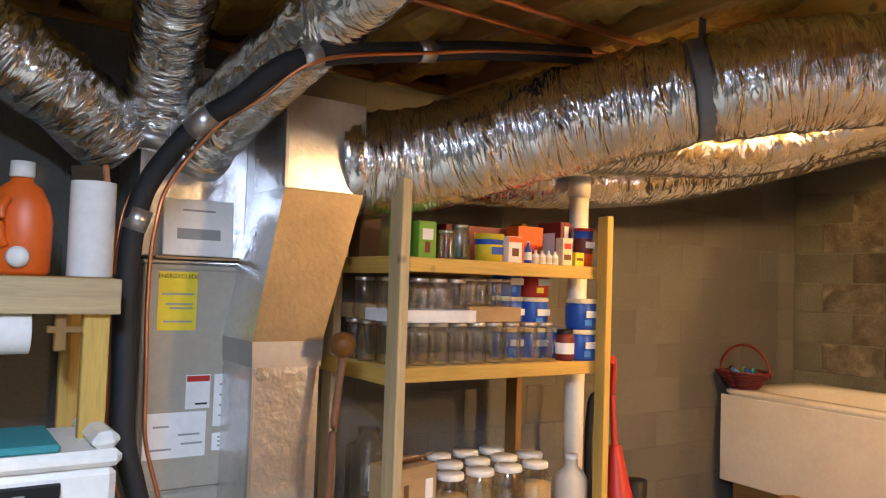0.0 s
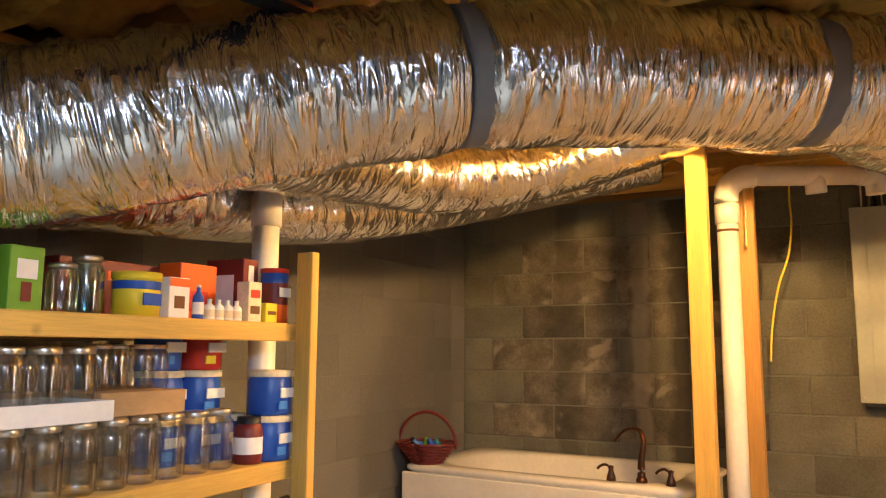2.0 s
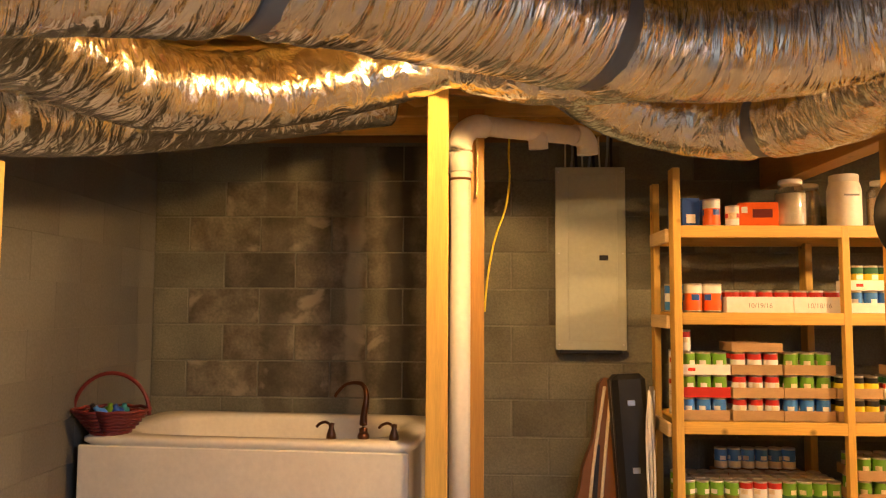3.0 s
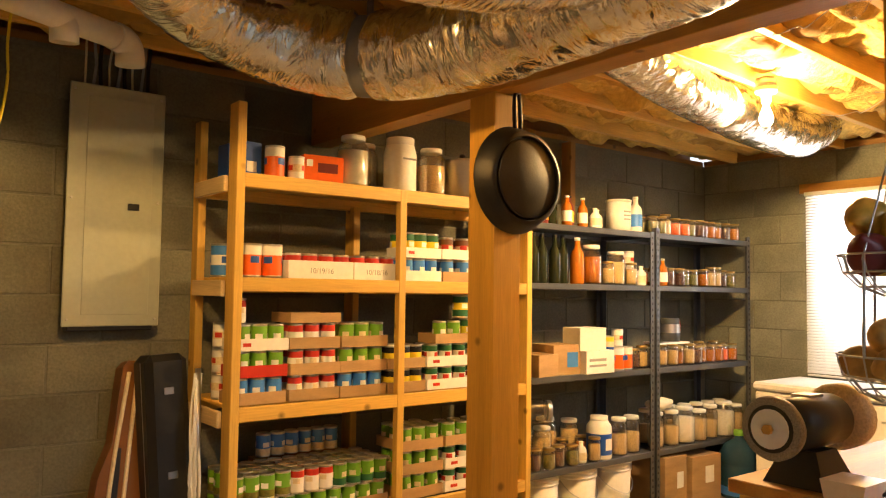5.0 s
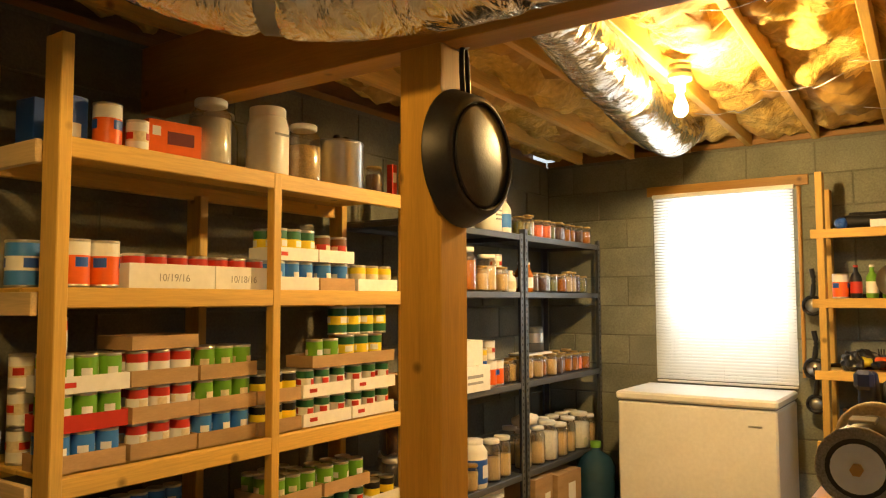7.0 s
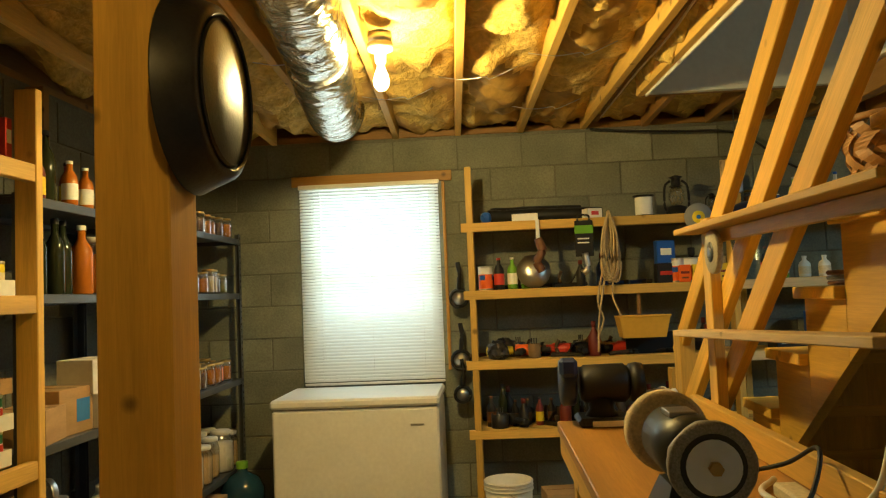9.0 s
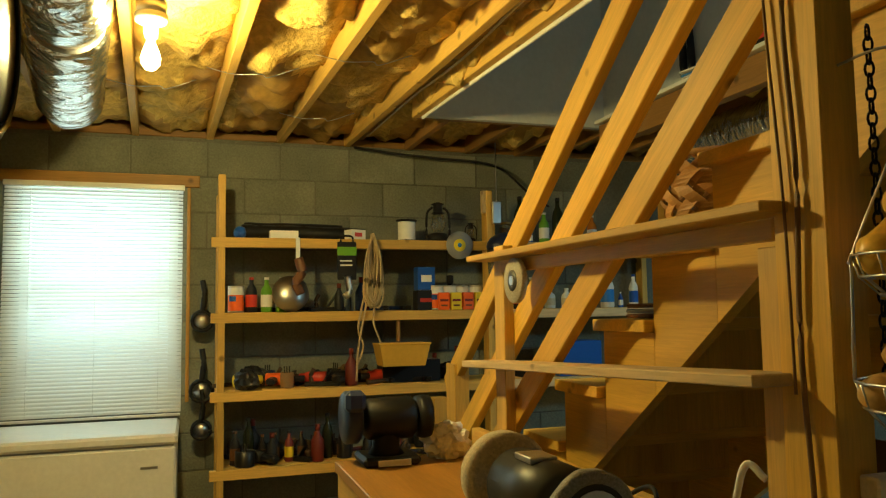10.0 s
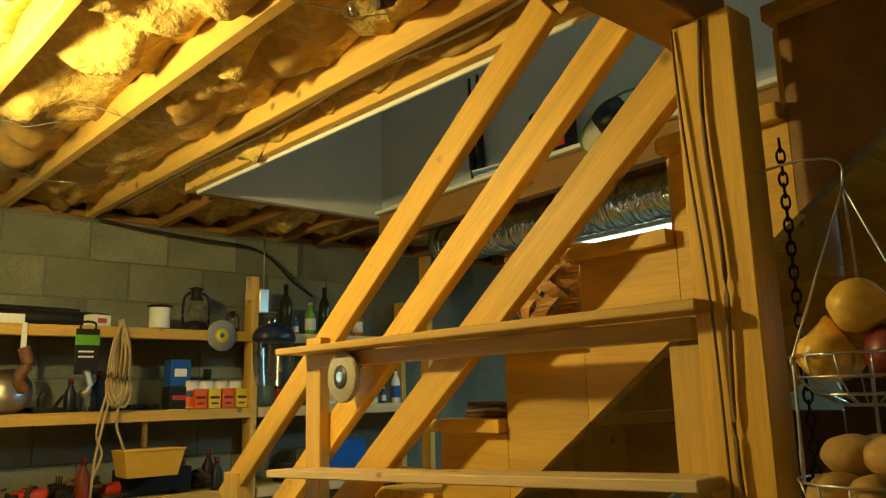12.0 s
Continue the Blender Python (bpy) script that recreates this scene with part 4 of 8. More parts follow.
for i in range(9):
    y = -0.14 + i * 0.034
    c = thing("cable", (-4.93, -0.675 + y, 2.35), "pale electrical cable above the breaker panel", "cable", "panel cables")
    part("jacket", tube([(0, 0, -0.01), (0.005, 0.01 * math.sin(i * 2), 0.1), (0.01 + 0.004 * i, 0.03 * math.sin(i * 3.1), 0.22), (0.03, 0.05 * math.sin(i * 1.3), 0.34)], 0.005 + 0.002 * (i % 3), 8, 5), (CREAM, GREY, BLACK)[i % 3], c)

# ---------------------------------------------------------------- pipes
pv = thing("drain_pipe", (-4.05, -1.42, 0), "white plastic drain pipe with elbow and strap", "pipe")
part("riser", tube([(0, 0, 0), (0, 0, 2.22)], 0.05, 18, 1), PVC, pv)
part("coupling", lathe([(0.058, 0), (0.058, 0.09)], 18), PVC, pv, m=pose(0, 0, 2.17))
part("elbow", tube([(0, 0, 2.22), (0, 0, 2.31), (-0.012, 0.018, 2.365), (-0.045, 0.07, 2.405), (-0.075, 0.12, 2.412)], 0.057, 18, 6), PVC, pv)
part("run", tube([(-0.06, 0.10, 2.412), (-0.39, 0.62, 2.435)], 0.05, 18, 1), PVC, pv)
part("elbow", tube([(-0.37, 0.59, 2.435), (-0.40, 0.635, 2.432), (-0.42, 0.665, 2.40), (-0.425, 0.67, 2.34)], 0.056, 18, 5), PVC, pv)
part("branch", tube([(-0.245, 0.39, 2.42), (-0.255, 0.395, 2.335)], 0.05, 18, 1), PVC, pv)
part("band", lathe([(0.053, 0), (0.053, 0.012)], 18), BROWN, pv, m=pose(0, 0, 2.13))
chain = part("chain", tube([(-0.03, 0.075, 2.36), (-0.035, 0.08, 2.22), (-0.03, 0.078, 2.05)], 0.007, 6, 8, 0.004, 3), BRASS, pv, "thin brass chain")
wp = thing("vent_pipe", (-2.165, -2.70, 0), "thick white plastic pipe behind the jar shelf", "pipe")
part("riser", tube([(0, 0, 0), (0, 0, 2.5)], 0.046, 18, 1), PVC, wp)
part("coupling", lathe([(0.053, 0), (0.053, 0.11)], 18), PVC, wp, m=pose(0, 0, 1.97))
yc = thing("yellow_cable", (-4.60, -1.165, 1.5), "loose yellow cable hanging in front of the block wall", "cable")
part("jacket", tube([(0.02, 0.01, 1.06), (0.0, 0.0, 0.88), (0.0, 0.005, 0.74), (0.0, -0.017, 0.57), (0.0, -0.075, 0.40), (0.0, -0.115, 0.19), (0, -0.132, 0.0)], 0.0055, 8, 8), YELLOW, yc)

# ---------------------------------------------------------------- skillet on the post
pan = thing("cast_iron_skillet", pose(-3.482, 0.43, 2.235), "large black cast iron skillet hanging on the post", "skillet")
pan_prof = [(0.0, 0.0), (0.172, 0.0), (0.182, 0.006), (0.209, 0.072), (0.211, 0.075), (0.202, 0.075), (0.175, 0.012), (0.0, 0.010)]
part("body", lathe(pan_prof, 40, cap=False), IRON, pan, m=pose(0.082, 0, -0.345, 0, -90, 0) @ Matrix.Rotation(radians(0), 4, "Z"))
part("base_ring", lathe([(0.150, -0.001), (0.153, 0.004), (0.160, 0.004), (0.163, -0.001)], 40, cap=False), IRON, pan, m=pose(0.086, 0, -0.345, 0, -90, 0))
hb = bmesh.new()
tube([(0.022, -0.014, -0.16), (0.018, -0.015, -0.08), (0.016, -0.012, -0.02), (0.016, 0.0, 0.0), (0.016, 0.012, -0.02), (0.018, 0.015, -0.08), (0.022, 0.014, -0.16)], 0.009, 8, 6, bm=hb)
part("handle", hb, IRON, pan, "looped iron handle")
part("nail", tube([(-0.015, 0, -0.008), (0.035, 0, -0.004)], 0.004, 8, 1), STEEL, pan)

# ---------------------------------------------------------------- bulb
bl = thing("bare_bulb", BULB, "bare glowing light bulb in a ceiling socket", "light bulb")
g = part("glass", lathe([(0.0, -0.065), (0.018, -0.062), (0.03, -0.045), (0.033, -0.025), (0.027, 0.0), (0.015, 0.03), (0.013, 0.045)], 20), BULB_GLOW, bl)
g.visible_shadow = False
part("socket", lathe([(0.016, 0.045), (0.022, 0.05), (0.024, 0.09), (0.05, 0.10), (0.055, 0.125)], 16), WHITE_ENAMEL, bl)
part("box", lathe([(0.05, 0.125), (0.05, 0.172)], 16), STEEL, bl)
hk = thing("ceiling_hook", (-2.80, 0.62, 2.36), "dark twisted wire hook and chain hanging from a joist", "hook")
part("wire", tube([(0.02, 0, 0.16), (0.015, 0.0, 0.05), (0.0, 0.0, 0.0), (-0.02, 0.01, 0.05), (-0.025, 0.01, 0.16)], 0.005, 8, 6), BLACK, hk)
part("knot", tube([(0.0, 0, 0.0), (-0.015, 0.0, -0.015), (0.01, 0, -0.03), (-0.02, 0, -0.05)], 0.012, 8, 5, 0.004, 2), BLACK, hk)

# ---------------------------------------------------------------- shop tube light beyond the stairs
for fx, fy, fz in ((0.75, 0.35, 2.44), (0.32, 2.35, 2.40)):
    tl = thing("tube_fixture", (fx, fy, fz), "white fluorescent shop light hung under the joists", "ceiling light", "shop lights")
    part("housing", box_bm(-0.09, -0.61, 0.0, 0.09, 0.61, 0.05, 0.006), WHITE_ENAMEL, tl)
    for x in (-0.045, 0.045):
        t_ = part("tube", tube([(x, -0.58, -0.018), (x, 0.58, -0.018)], 0.016, 12, 1), TUBE_GLOW, tl)
        t_.visible_shadow = False
    for y in (-0.5, 0.5):
        part("hanger", tube([(0, y, 0.05), (0, y, JZ - fz + 0.005)], 0.004, 6, 1), STEEL, tl)

# ---------------------------------------------------------------- stairs
SX0, SX1 = -1.85, -0.90
stairs = thing("staircase", (-1.4, 1.6, 0), "open pine basement staircase with board railing", "stairs")
RISE, RUN, NY0, NZ0 = 0.217, 0.286, 0.865, 1.862
for k in range(-3, 9):
    y, z = NY0 + RUN * k, NZ0 - RISE * k
    if z < 0.1:
        continue
    board("tread", (SX0 - 0.03, y - 0.15, z - 0.02), (SX1 + 0.03, y - 0.15, z - 0.02), 0.30, 0.038, STAIR_PINE, stairs)
    upright("riser", stairs, SX0 + 0.02, y - 0.302, SX1 - 0.02, y - 0.283, z + RISE - 0.04, STAIR_PINE, z0=z)
    # block under the tread at the side of the stringer
    for x in (SX0 + 0.018, SX1 - 0.018):
        bm = bmesh.new()
        h0 = z - 0.04
        low = lambda q: 1.561 - 0.735 * (q - 0.653)
        tri = [(y - 0.02, h0), (y - RUN - 0.018, h0), (y - RUN - 0.018, max(0.0, low(y - RUN - 0.018))), (y - 0.02, max(0.0, low(y - 0.02)))]
        a = [bm.verts.new((x - 0.018 + 1.4, p - 1.6, q)) for p, q in tri]
        b = [bm.verts.new((x + 0.018 + 1.4, p - 1.6, q)) for p, q in tri]
        bm.faces.new(a)
        bm.faces.new(b[::-1])
        for i in range(4):
            bm.faces.new((a[i], b[i], b[(i + 1) % 4], a[(i + 1) % 4]))
        # shade on the two uppermost blocks is put in as dark pine
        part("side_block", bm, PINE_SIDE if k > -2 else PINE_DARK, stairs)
# added boards on the far side, coloured dark for the shade under the flight
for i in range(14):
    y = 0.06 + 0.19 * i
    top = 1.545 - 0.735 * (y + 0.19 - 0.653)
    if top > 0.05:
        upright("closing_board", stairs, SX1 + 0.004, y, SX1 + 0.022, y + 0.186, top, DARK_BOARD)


def slope_board(name, x, y0, z0, y1, z1, w, t, mat=STAIR_PINE, label=""):
    return board(name, (x, y0, z0), (x, y1, z1), t, w, mat, stairs, label)


slope_board("rail", -1.97, 0.80, 2.49, 2.635, 1.11, 0.098, 0.038)
slope_board("rail", -1.97, 0.475, 2.43, 2.635, 0.765, 0.095, 0.038)
slope_board("rail", -1.97, 0.425, 2.195, 2.515, 0.565, 0.102, 0.038)
upright("newel", stairs, -2.00, 2.475, -1.93, 2.595, 1.22)
upright("newel", stairs, -1.90, 3.10, -1.82, 3.19, 1.0)
slope_board("rail", -0.88, 0.3, 2.62, 2.9, 0.75, 0.09, 0.038)

# small rack shelves beside the stairs, over the bench
rk = thing("wall_rack", (-2.08, 1.1, 0.9), "two narrow pine shelves on an upright beside the stairs", "shelf")
upright("post", rk, -2.03, 1.82, -1.99, 1.91, 1.70, PINE, z0=0.93)
upright("post", rk, -2.03, 0.41, -1.99, 0.485, 1.58, PINE, z0=0.0)
board("shelf_plank", (-2.075, 0.36, 1.648), (-2.075, 1.955, 1.655), 0.10, 0.022, PINE, rk)
board("shelf_plank", (-2.085, 0.37, 1.325), (-2.085, 1.955, 1.26), 0.13, 0.024, PINE_PALE, rk)
board("cleat", (-2.035, 0.42, 1.612), (-2.035, 1.81, 1.618), 0.02, 0.045, PINE, rk)
gw = thing("grinding_wheel", (-2.062, 1.61, 1.56), "worn grey grinding wheel hung on the rack", "grinding wheel")
part("disc", lathe([(0.010, 0), (0.075, 0), (0.078, 0.004), (0.078, 0.018), (0.075, 0.022), (0.010, 0.022)], 28), plain("wheel_grit", (0.40, 0.36, 0.28), 0.85, small=150, grain=0.2, bump=0.4), gw, m=pose(0, 0, 0, 0, -90))
part("washer", lathe([(0.016, 0.0), (0.036, 0.0), (0.036, 0.025), (0.016, 0.025)], 20), STEEL_GREY, gw, "dark paper washer", m=pose(0, 0, 0, 0, -90))
part("hub", lathe([(0.016, -0.002), (0.016, 0.028)], 16), STEEL, gw, m=pose(-0.001, 0, 0, 0, -90))

# ---------------------------------------------------------------- workbench
wb = thing("workbench", (-2.3, 1.4, 0), "plywood-topped workbench beside the stairs", "workbench")
board("top", (-2.325, 0.50, 0.89), (-2.325, 2.08, 0.89), 0.57, 0.04, PLY, wb)
board("apron", (-2.585, 0.55, 0.825), (-2.585, 2.06, 0.825), 0.036, 0.09, PINE, wb)
board("back_rail", (-2.05, 0.50, 0.955), (-2.05, 2.08, 0.955), 0.038, 0.09, PINE, wb)
for x in (-2.52, -2.08):
    for y in (0.62, 1.98):
        upright("leg", wb, x - 0.04, y - 0.045, x + 0.04, y + 0.045, 0.87)

# ---------------------------------------------------------------- tool shelf on the north wall
B1, B2, B3, B4 = 1.885, 1.465, 1.035, 0.615
bs = thing("tool_shelf_unit", (-1.7, 3.78, 0), "long home-built pine shelf crowded with tools", "shelf")
upright("post", bs, -2.985, 3.595, -2.945, 3.685, 2.235)
upright("post", bs, -1.39, 3.595, -1.35, 3.685, 2.20)
upright("post", bs, -0.10, 3.595, -0.06, 3.685, 2.45)
for x in (-2.985, -1.25, -0.10):
    upright("post", bs, x, 3.90, x + 0.04, 3.98, 2.16)
for z in (B1, B2, B3, B4):
    board("front_rail", (-3.02, 3.612, z - 0.03), (-1.36, 3.612, z - 0.03), 0.036, 0.055, PINE, bs)
    board("front_rail", (-1.34, 3.612, z - 0.03), (-0.06, 3.612, z - 0.03), 0.036, 0.055, PINE_PALE, bs)
    for k in range(3):
        board("shelf_plank", (-2.98, 3.70 + 0.12 * k, z - 0.008), (-0.06, 3.70 + 0.12 * k, z - 0.008), 0.116, 0.016, PINE, bs)

# ---------------------------------------------------------------- packaged food: kinds
KINDS = {}


def kind_of(key, build):
    if key not in KINDS:
        KINDS[key] = build
    return key


PLACED = {}


def put(key, x, y, z, turn=0.0, m=None):
    """One more of a kind of thing, standing at a place."""
    where = m if m is not None else pose(x, y, z, 0, 0, turn)
    if key not in PLACED:
        PLACED[key] = KINDS[key](where)
        return PLACED[key]
    return copy_thing(PLACED[key], where)


def can_kind(key, r, h, cols, words, group="canned food"):
    """A tin with a paper label of up to three bands; cols: lower, middle, upper, patch."""
    def build(where):
        t = thing("food_can", where, words, "can", group)
        part("tin", lathe([(r * 0.94, 0), (r, 0.003), (r, 0.007), (r * 0.97, 0.009), (r * 0.97, h - 0.009), (r, h - 0.007), (r, h - 0.001), (r * 0.95, h), (r * 0.93, h - 0.004), (0, h - 0.004)], 18), TIN, t)
        a, b = h * 0.36, h * 0.66
        part("label", lathe([(r * 0.985, 0.010), (r * 0.985, a), (r * 0.985, b), (r * 0.985, h - 0.010)], 18, [0, 1, 2], cap=False), list(cols[:3]), t)
        if len(cols) > 3:
            for ang in (0.0, 2.1, 4.2):
                bm = bmesh.new()
                n = 5
                lo, hi = h * 0.42, h * 0.62
                pts = [[bm.verts.new(((r * 0.985 + 0.0012) * math.cos(ang + s), (r * 0.985 + 0.0012) * math.sin(ang + s), zz)) for s in [(-0.45 + 0.9 * i / n) for i in range(n + 1)]] for zz in (lo, hi)]
                for i in range(n):
                    bm.faces.new((pts[0][i], pts[0][i + 1], pts[1][i + 1], pts[1][i]))
                ex = bmesh.ops.extrude_face_region(bm, geom=bm.faces[:])
                for v in ex["geom"]:
                    if isinstance(v, bmesh.types.BMVert):
                        v.co.x, v.co.y = v.co.x * 0.97, v.co.y * 0.97
                part("print", bm, cols[3], t)
        return t
    KINDS[key] = build


CR, CH = 0.036, 0.112
can_kind("green", CR, CH, (PICKLE, GREEN, GREEN, WHITE), "green-labelled can of vegetables")
can_kind("greenblue", CR, CH, (DARK_GREEN, GREEN, GREEN, CREAM), "bright green labelled can of beans")
can_kind("redwhite", CR, CH, (WHITE, WHITE, RED, CREAM), "white can with red top band")
can_kind("redcan", CR, CH, (DARK_RED, WHITE, RED), "red and white labelled food can")
can_kind("blue", CR, CH, (CREAM, SKY_BLUE, SKY_BLUE, WHITE), "blue and white labelled can")
can_kind("yellowdark", CR, CH, (BLACK, YELLOW, BLACK), "black and yellow labelled can")
can_kind("darkgreen", CR, CH, (DARK_GREEN, WHITE, DARK_GREEN, RED), "dark green can with white label")
can_kind("bigyellow", 0.042, 0.125, (DARK_GREEN, YELLOW, DARK_GREEN, WHITE), "tall green and yellow labelled can")
can_kind("brown", CR, CH, (BROWN, RED, BROWN, CREAM), "dark brown and red labelled can")
can_kind("orange", 0.046, 0.15, (ORANGE, ORANGE, WHITE, BLUE), "large orange and white labelled can")
can_kind("whitecan", 0.038, 0.115, (WHITE, CREAM, WHITE, RED), "white labelled can with red print")
can_kind("bluetub", 0.055, 0.155, (SKY_BLUE, WHITE, SKY_BLUE, BLUE), "blue and white tub with lid", "canned food")
can_kind("blueyellow", CR, CH, (BLUE, CREAM, YELLOW), "blue and yellow labelled can")


def open_box(low, high, k):
    """A box without a lid, with walls k thick."""
    bm = bmesh.new()

    def inset(p, z):
        return (p[0] - math.copysign(k, p[0]), p[1] - math.copysign(k, p[1]), z)
    a = [bm.verts.new(p) for p in low]
    b = [bm.verts.new(p) for p in high]
    c = [bm.verts.new(inset(p, p[2])) for p in high]
    d = [bm.verts.new(inset(p, p[2] + k)) for p in low]
    bm.faces.new(a[::-1])
    bm.faces.new(d)
    for i in range(4):
        j = (i + 1) % 4
        bm.faces.new((a[i], a[j], b[j], b[i]))
        bm.faces.new((b[i], b[j], c[j], c[i]))
        bm.faces.new((c[i], c[j], d[j], d[i]))
    return bm


def tray(x0, y0, z, x1, y1, h=0.05, mat=CARD, mark=None, words="low cardboard tray holding cans"):
    """An open tray; its front faces +x."""
    t = thing("can_tray", ((x0 + x1) / 2, (y0 + y1) / 2, z), words, "cardboard tray", "can trays")
    w, d, k = (x1 - x0) / 2, (y1 - y0) / 2, 0.003
    part("tray", open_box(rect(-w, w, -d, d, 0), rect(-w, w, -d, d, h), k), mat, t)
    if mark:
        part("print", box_bm(w + 0.0002, -d * 0.75, h * 0.35, w + 0.0012, -d * 0.45, h * 0.65), mark, t)
    return t


def tray_stack(y0, y1, z, tiers, rows=2, x1=-4.455, per=None, pitch=0.117):
    """Trays of cans stacked up; tiers: (can kind, tray material, mark)."""
    n = per or max(2, int((y1 - y0 - 0.008) / 0.0735))
    depth = 0.0745 * rows + 0.01
    step = (y1 - y0 - 0.008) / n
    for i, (k, mat, mark) in enumerate(tiers):
        zz = z + i * pitch
        jy = random.uniform(-0.004, 0.004)
        tray(x1 - depth, y0 + jy, zz, x1 + random.uniform(-0.004, 0.004), y1 + jy - 0.003, 0.052, mat, mark)
        for r in range(rows):
            for c in range(n):
                put(k, x1 - 0.045 - 0.0745 * r, y0 + jy + 0.004 + step * (c + 0.5), zz + 0.0032, random.uniform(-40, 40))


random.seed(4)
# second shelf from below: three tiers of trays
tray_stack(-0.280, -0.030, S3, [("blue", CARD, None), ("green", RED, None), ("green", WHITE, RED)])
tray_stack(-0.022, 0.238, S3, [("redwhite", CARD, None), ("redwhite", CARD, None), ("redcan", CARD, None)])
tray_stack(0.245, 0.505, S3, [("blue", CARD, None), ("greenblue", CARD, None), ("greenblue", CARD, None)])
tray_stack(0.515, 0.745, S3, [("yellowdark", CARD, None), ("yellowdark", CARD, None)])
tray_stack(0.755, 1.045, S3, [("darkgreen", WHITE, RED), ("darkgreen", WHITE, RED)])
tray_stack(1.055, 1.345, S3, [("darkgreen", WHITE, RED), ("darkgreen", WHITE, RED)])
tray(-4.61, 0.80, S3 + 0.234, -4.455, 1.34, 0.05, CARD)
for i in range(5):
    put("bigyellow" if i > 1 else "green", -4.505, 0.86 + 0.095 * i, S3 + 0.2375, i * 50)
for i in range(4):
    put("bigyellow", -4.505, 1.00 + 0.09 * i, S3 + 0.3625, i * 31)
put("redwhite", -4.50, -0.255, S3 + 0.351)
tray(-4.66, -0.02, S3 + 0.352, -4.46, 0.24, 0.045, CARD, words="upturned cardboard tray on the cans")
# lowest visible shelf: many loose cans and trays behind
for r in range(4):
    for c in range(11):
        k = "green" if c < 4 else ("redwhite" if c < 7 else "greenblue")
        put(k, -4.495 - 0.076 * r, -0.245 + 0.0735 * c + random.uniform(-.003, .003), S4 + 0.112, random.uniform(0, 360))
tray_stack(-0.280, 0.525, S4, [("green", CARD, None)], rows=1, per=10)
tray(-4.79, -0.285, S4, -4.545, 0.53, 0.052, CARD)
for c in range(10):
    for r in range(3):
        put("green", -4.58 - 0.076 * r, -0.24 + 0.077 * c, S4 + 0.0005 + 0.0035, 20 * c)
tray_stack(0.60, 0.86, S4, [("greenblue", CARD, None), ("greenblue", CARD, None), ("greenblue", CARD, None)], rows=3)
tray_stack(0.875, 1.17, S4, [("darkgreen", WHITE, RED), ("darkgreen", WHITE, RED), ("green", CARD, None)], rows=2)
tray_stack(1.18, 1.39, S4, [("yellowdark", CARD, None), ("yellowdark", WHITE, RED)], rows=2)
for i in range(6):
    put("blue", -4.80, 0.02 + 0.074 * i, S4 + 0.225, 40 * i)
tray(-4.88, -0.02, S4 + 0.224 - 0.11, -4.82, 0.46, 0.1, CARD)
# second shelf: date-marked boxes, large cans
put("bluetub", -4.74, -0.235, S2, 0)
for i, (x, y) in enumerate(((-4.50, -0.20), (-4.50, -0.10), (-4.60, -0.18), (-4.60, -0.08))):
    put("orange", x, y, S2, 70 * i)
for y0, y1, n in ((-0.04, 0.30, 4), (0.305, 0.56, 3)):
    b = tray(-4.66, y0, S2, -4.455, y1, 0.082, WHITE, None, "white cardboard tray marked with a date")
    lettering("10/19/16" if n == 4 else "10/18/16", 0.036, pose((-4.455 + 4.66) / 2 + 0.0008, 0.0, 0.035, 90, 0, 90), GREY, b, "handwriting", 0.0003)
    for r in range(2):
        for c in range(n):
            put("redcan", -4.50 - 0.078 * r, y0 + (y1 - y0) * (c + 0.5) / n, S2 + 0.0035, 33 * c)
tray_stack(0.59, 0.83, S2, [("blue", WHITE, None), ("bigyellow", WHITE, RED)], rows=2, pitch=0.118)
tray_stack(0.84, 1.06, S2, [("blue", CARD, None), ("brown", WHITE, None)], rows=2, pitch=0.118)
tray_stack(1.08, 1.36, S2, [("blueyellow", WHITE, None)], rows=2)
# third shelf left of the front post
for i in range(3):
    put("whitecan", -4.72, -0.24, S3 + 0.116 * i, 40 * i)


def carton(x, y, z, sx, sy, sz, mat, words, turn=0.0, marks=(), category="box", name="carton"):
    """A closed box with flaps' seam and printed patches (side, u, v, w, h, material) on its faces."""
    t = thing(name, pose(x, y, z, 0, 0, turn), words, category)
    part("box", box_bm(-sx / 2, -sy / 2, 0, sx / 2, sy / 2, sz, 0.002), mat, t)
    part("flap_seam", box_bm(-sx / 2 + 0.001, -0.0015, sz, sx / 2 - 0.001, 0.0015, sz + 0.0008), CARD_DARK if mat is CARD else GREY, t)
    for side, u, v, w, h, pm in marks:
        if side == "x":
            part("print", box_bm(sx / 2, (u - w / 2) * sy, (v - h / 2) * sz, sx / 2 + 0.001, (u + w / 2) * sy, (v + h / 2) * sz), pm, t)
        elif side == "y":
            part("print", box_bm((u - w / 2) * sx, sy / 2, (v - h / 2) * sz, (u + w / 2) * sx, sy / 2 + 0.001, (v + h / 2) * sz), pm, t)
        else:
            part("print", box_bm((u - w / 2) * sx, -sy / 2 - 0.001, (v - h / 2) * sz, (u + w / 2) * sx, -sy / 2, (v + h / 2) * sz), pm, t)
    return t


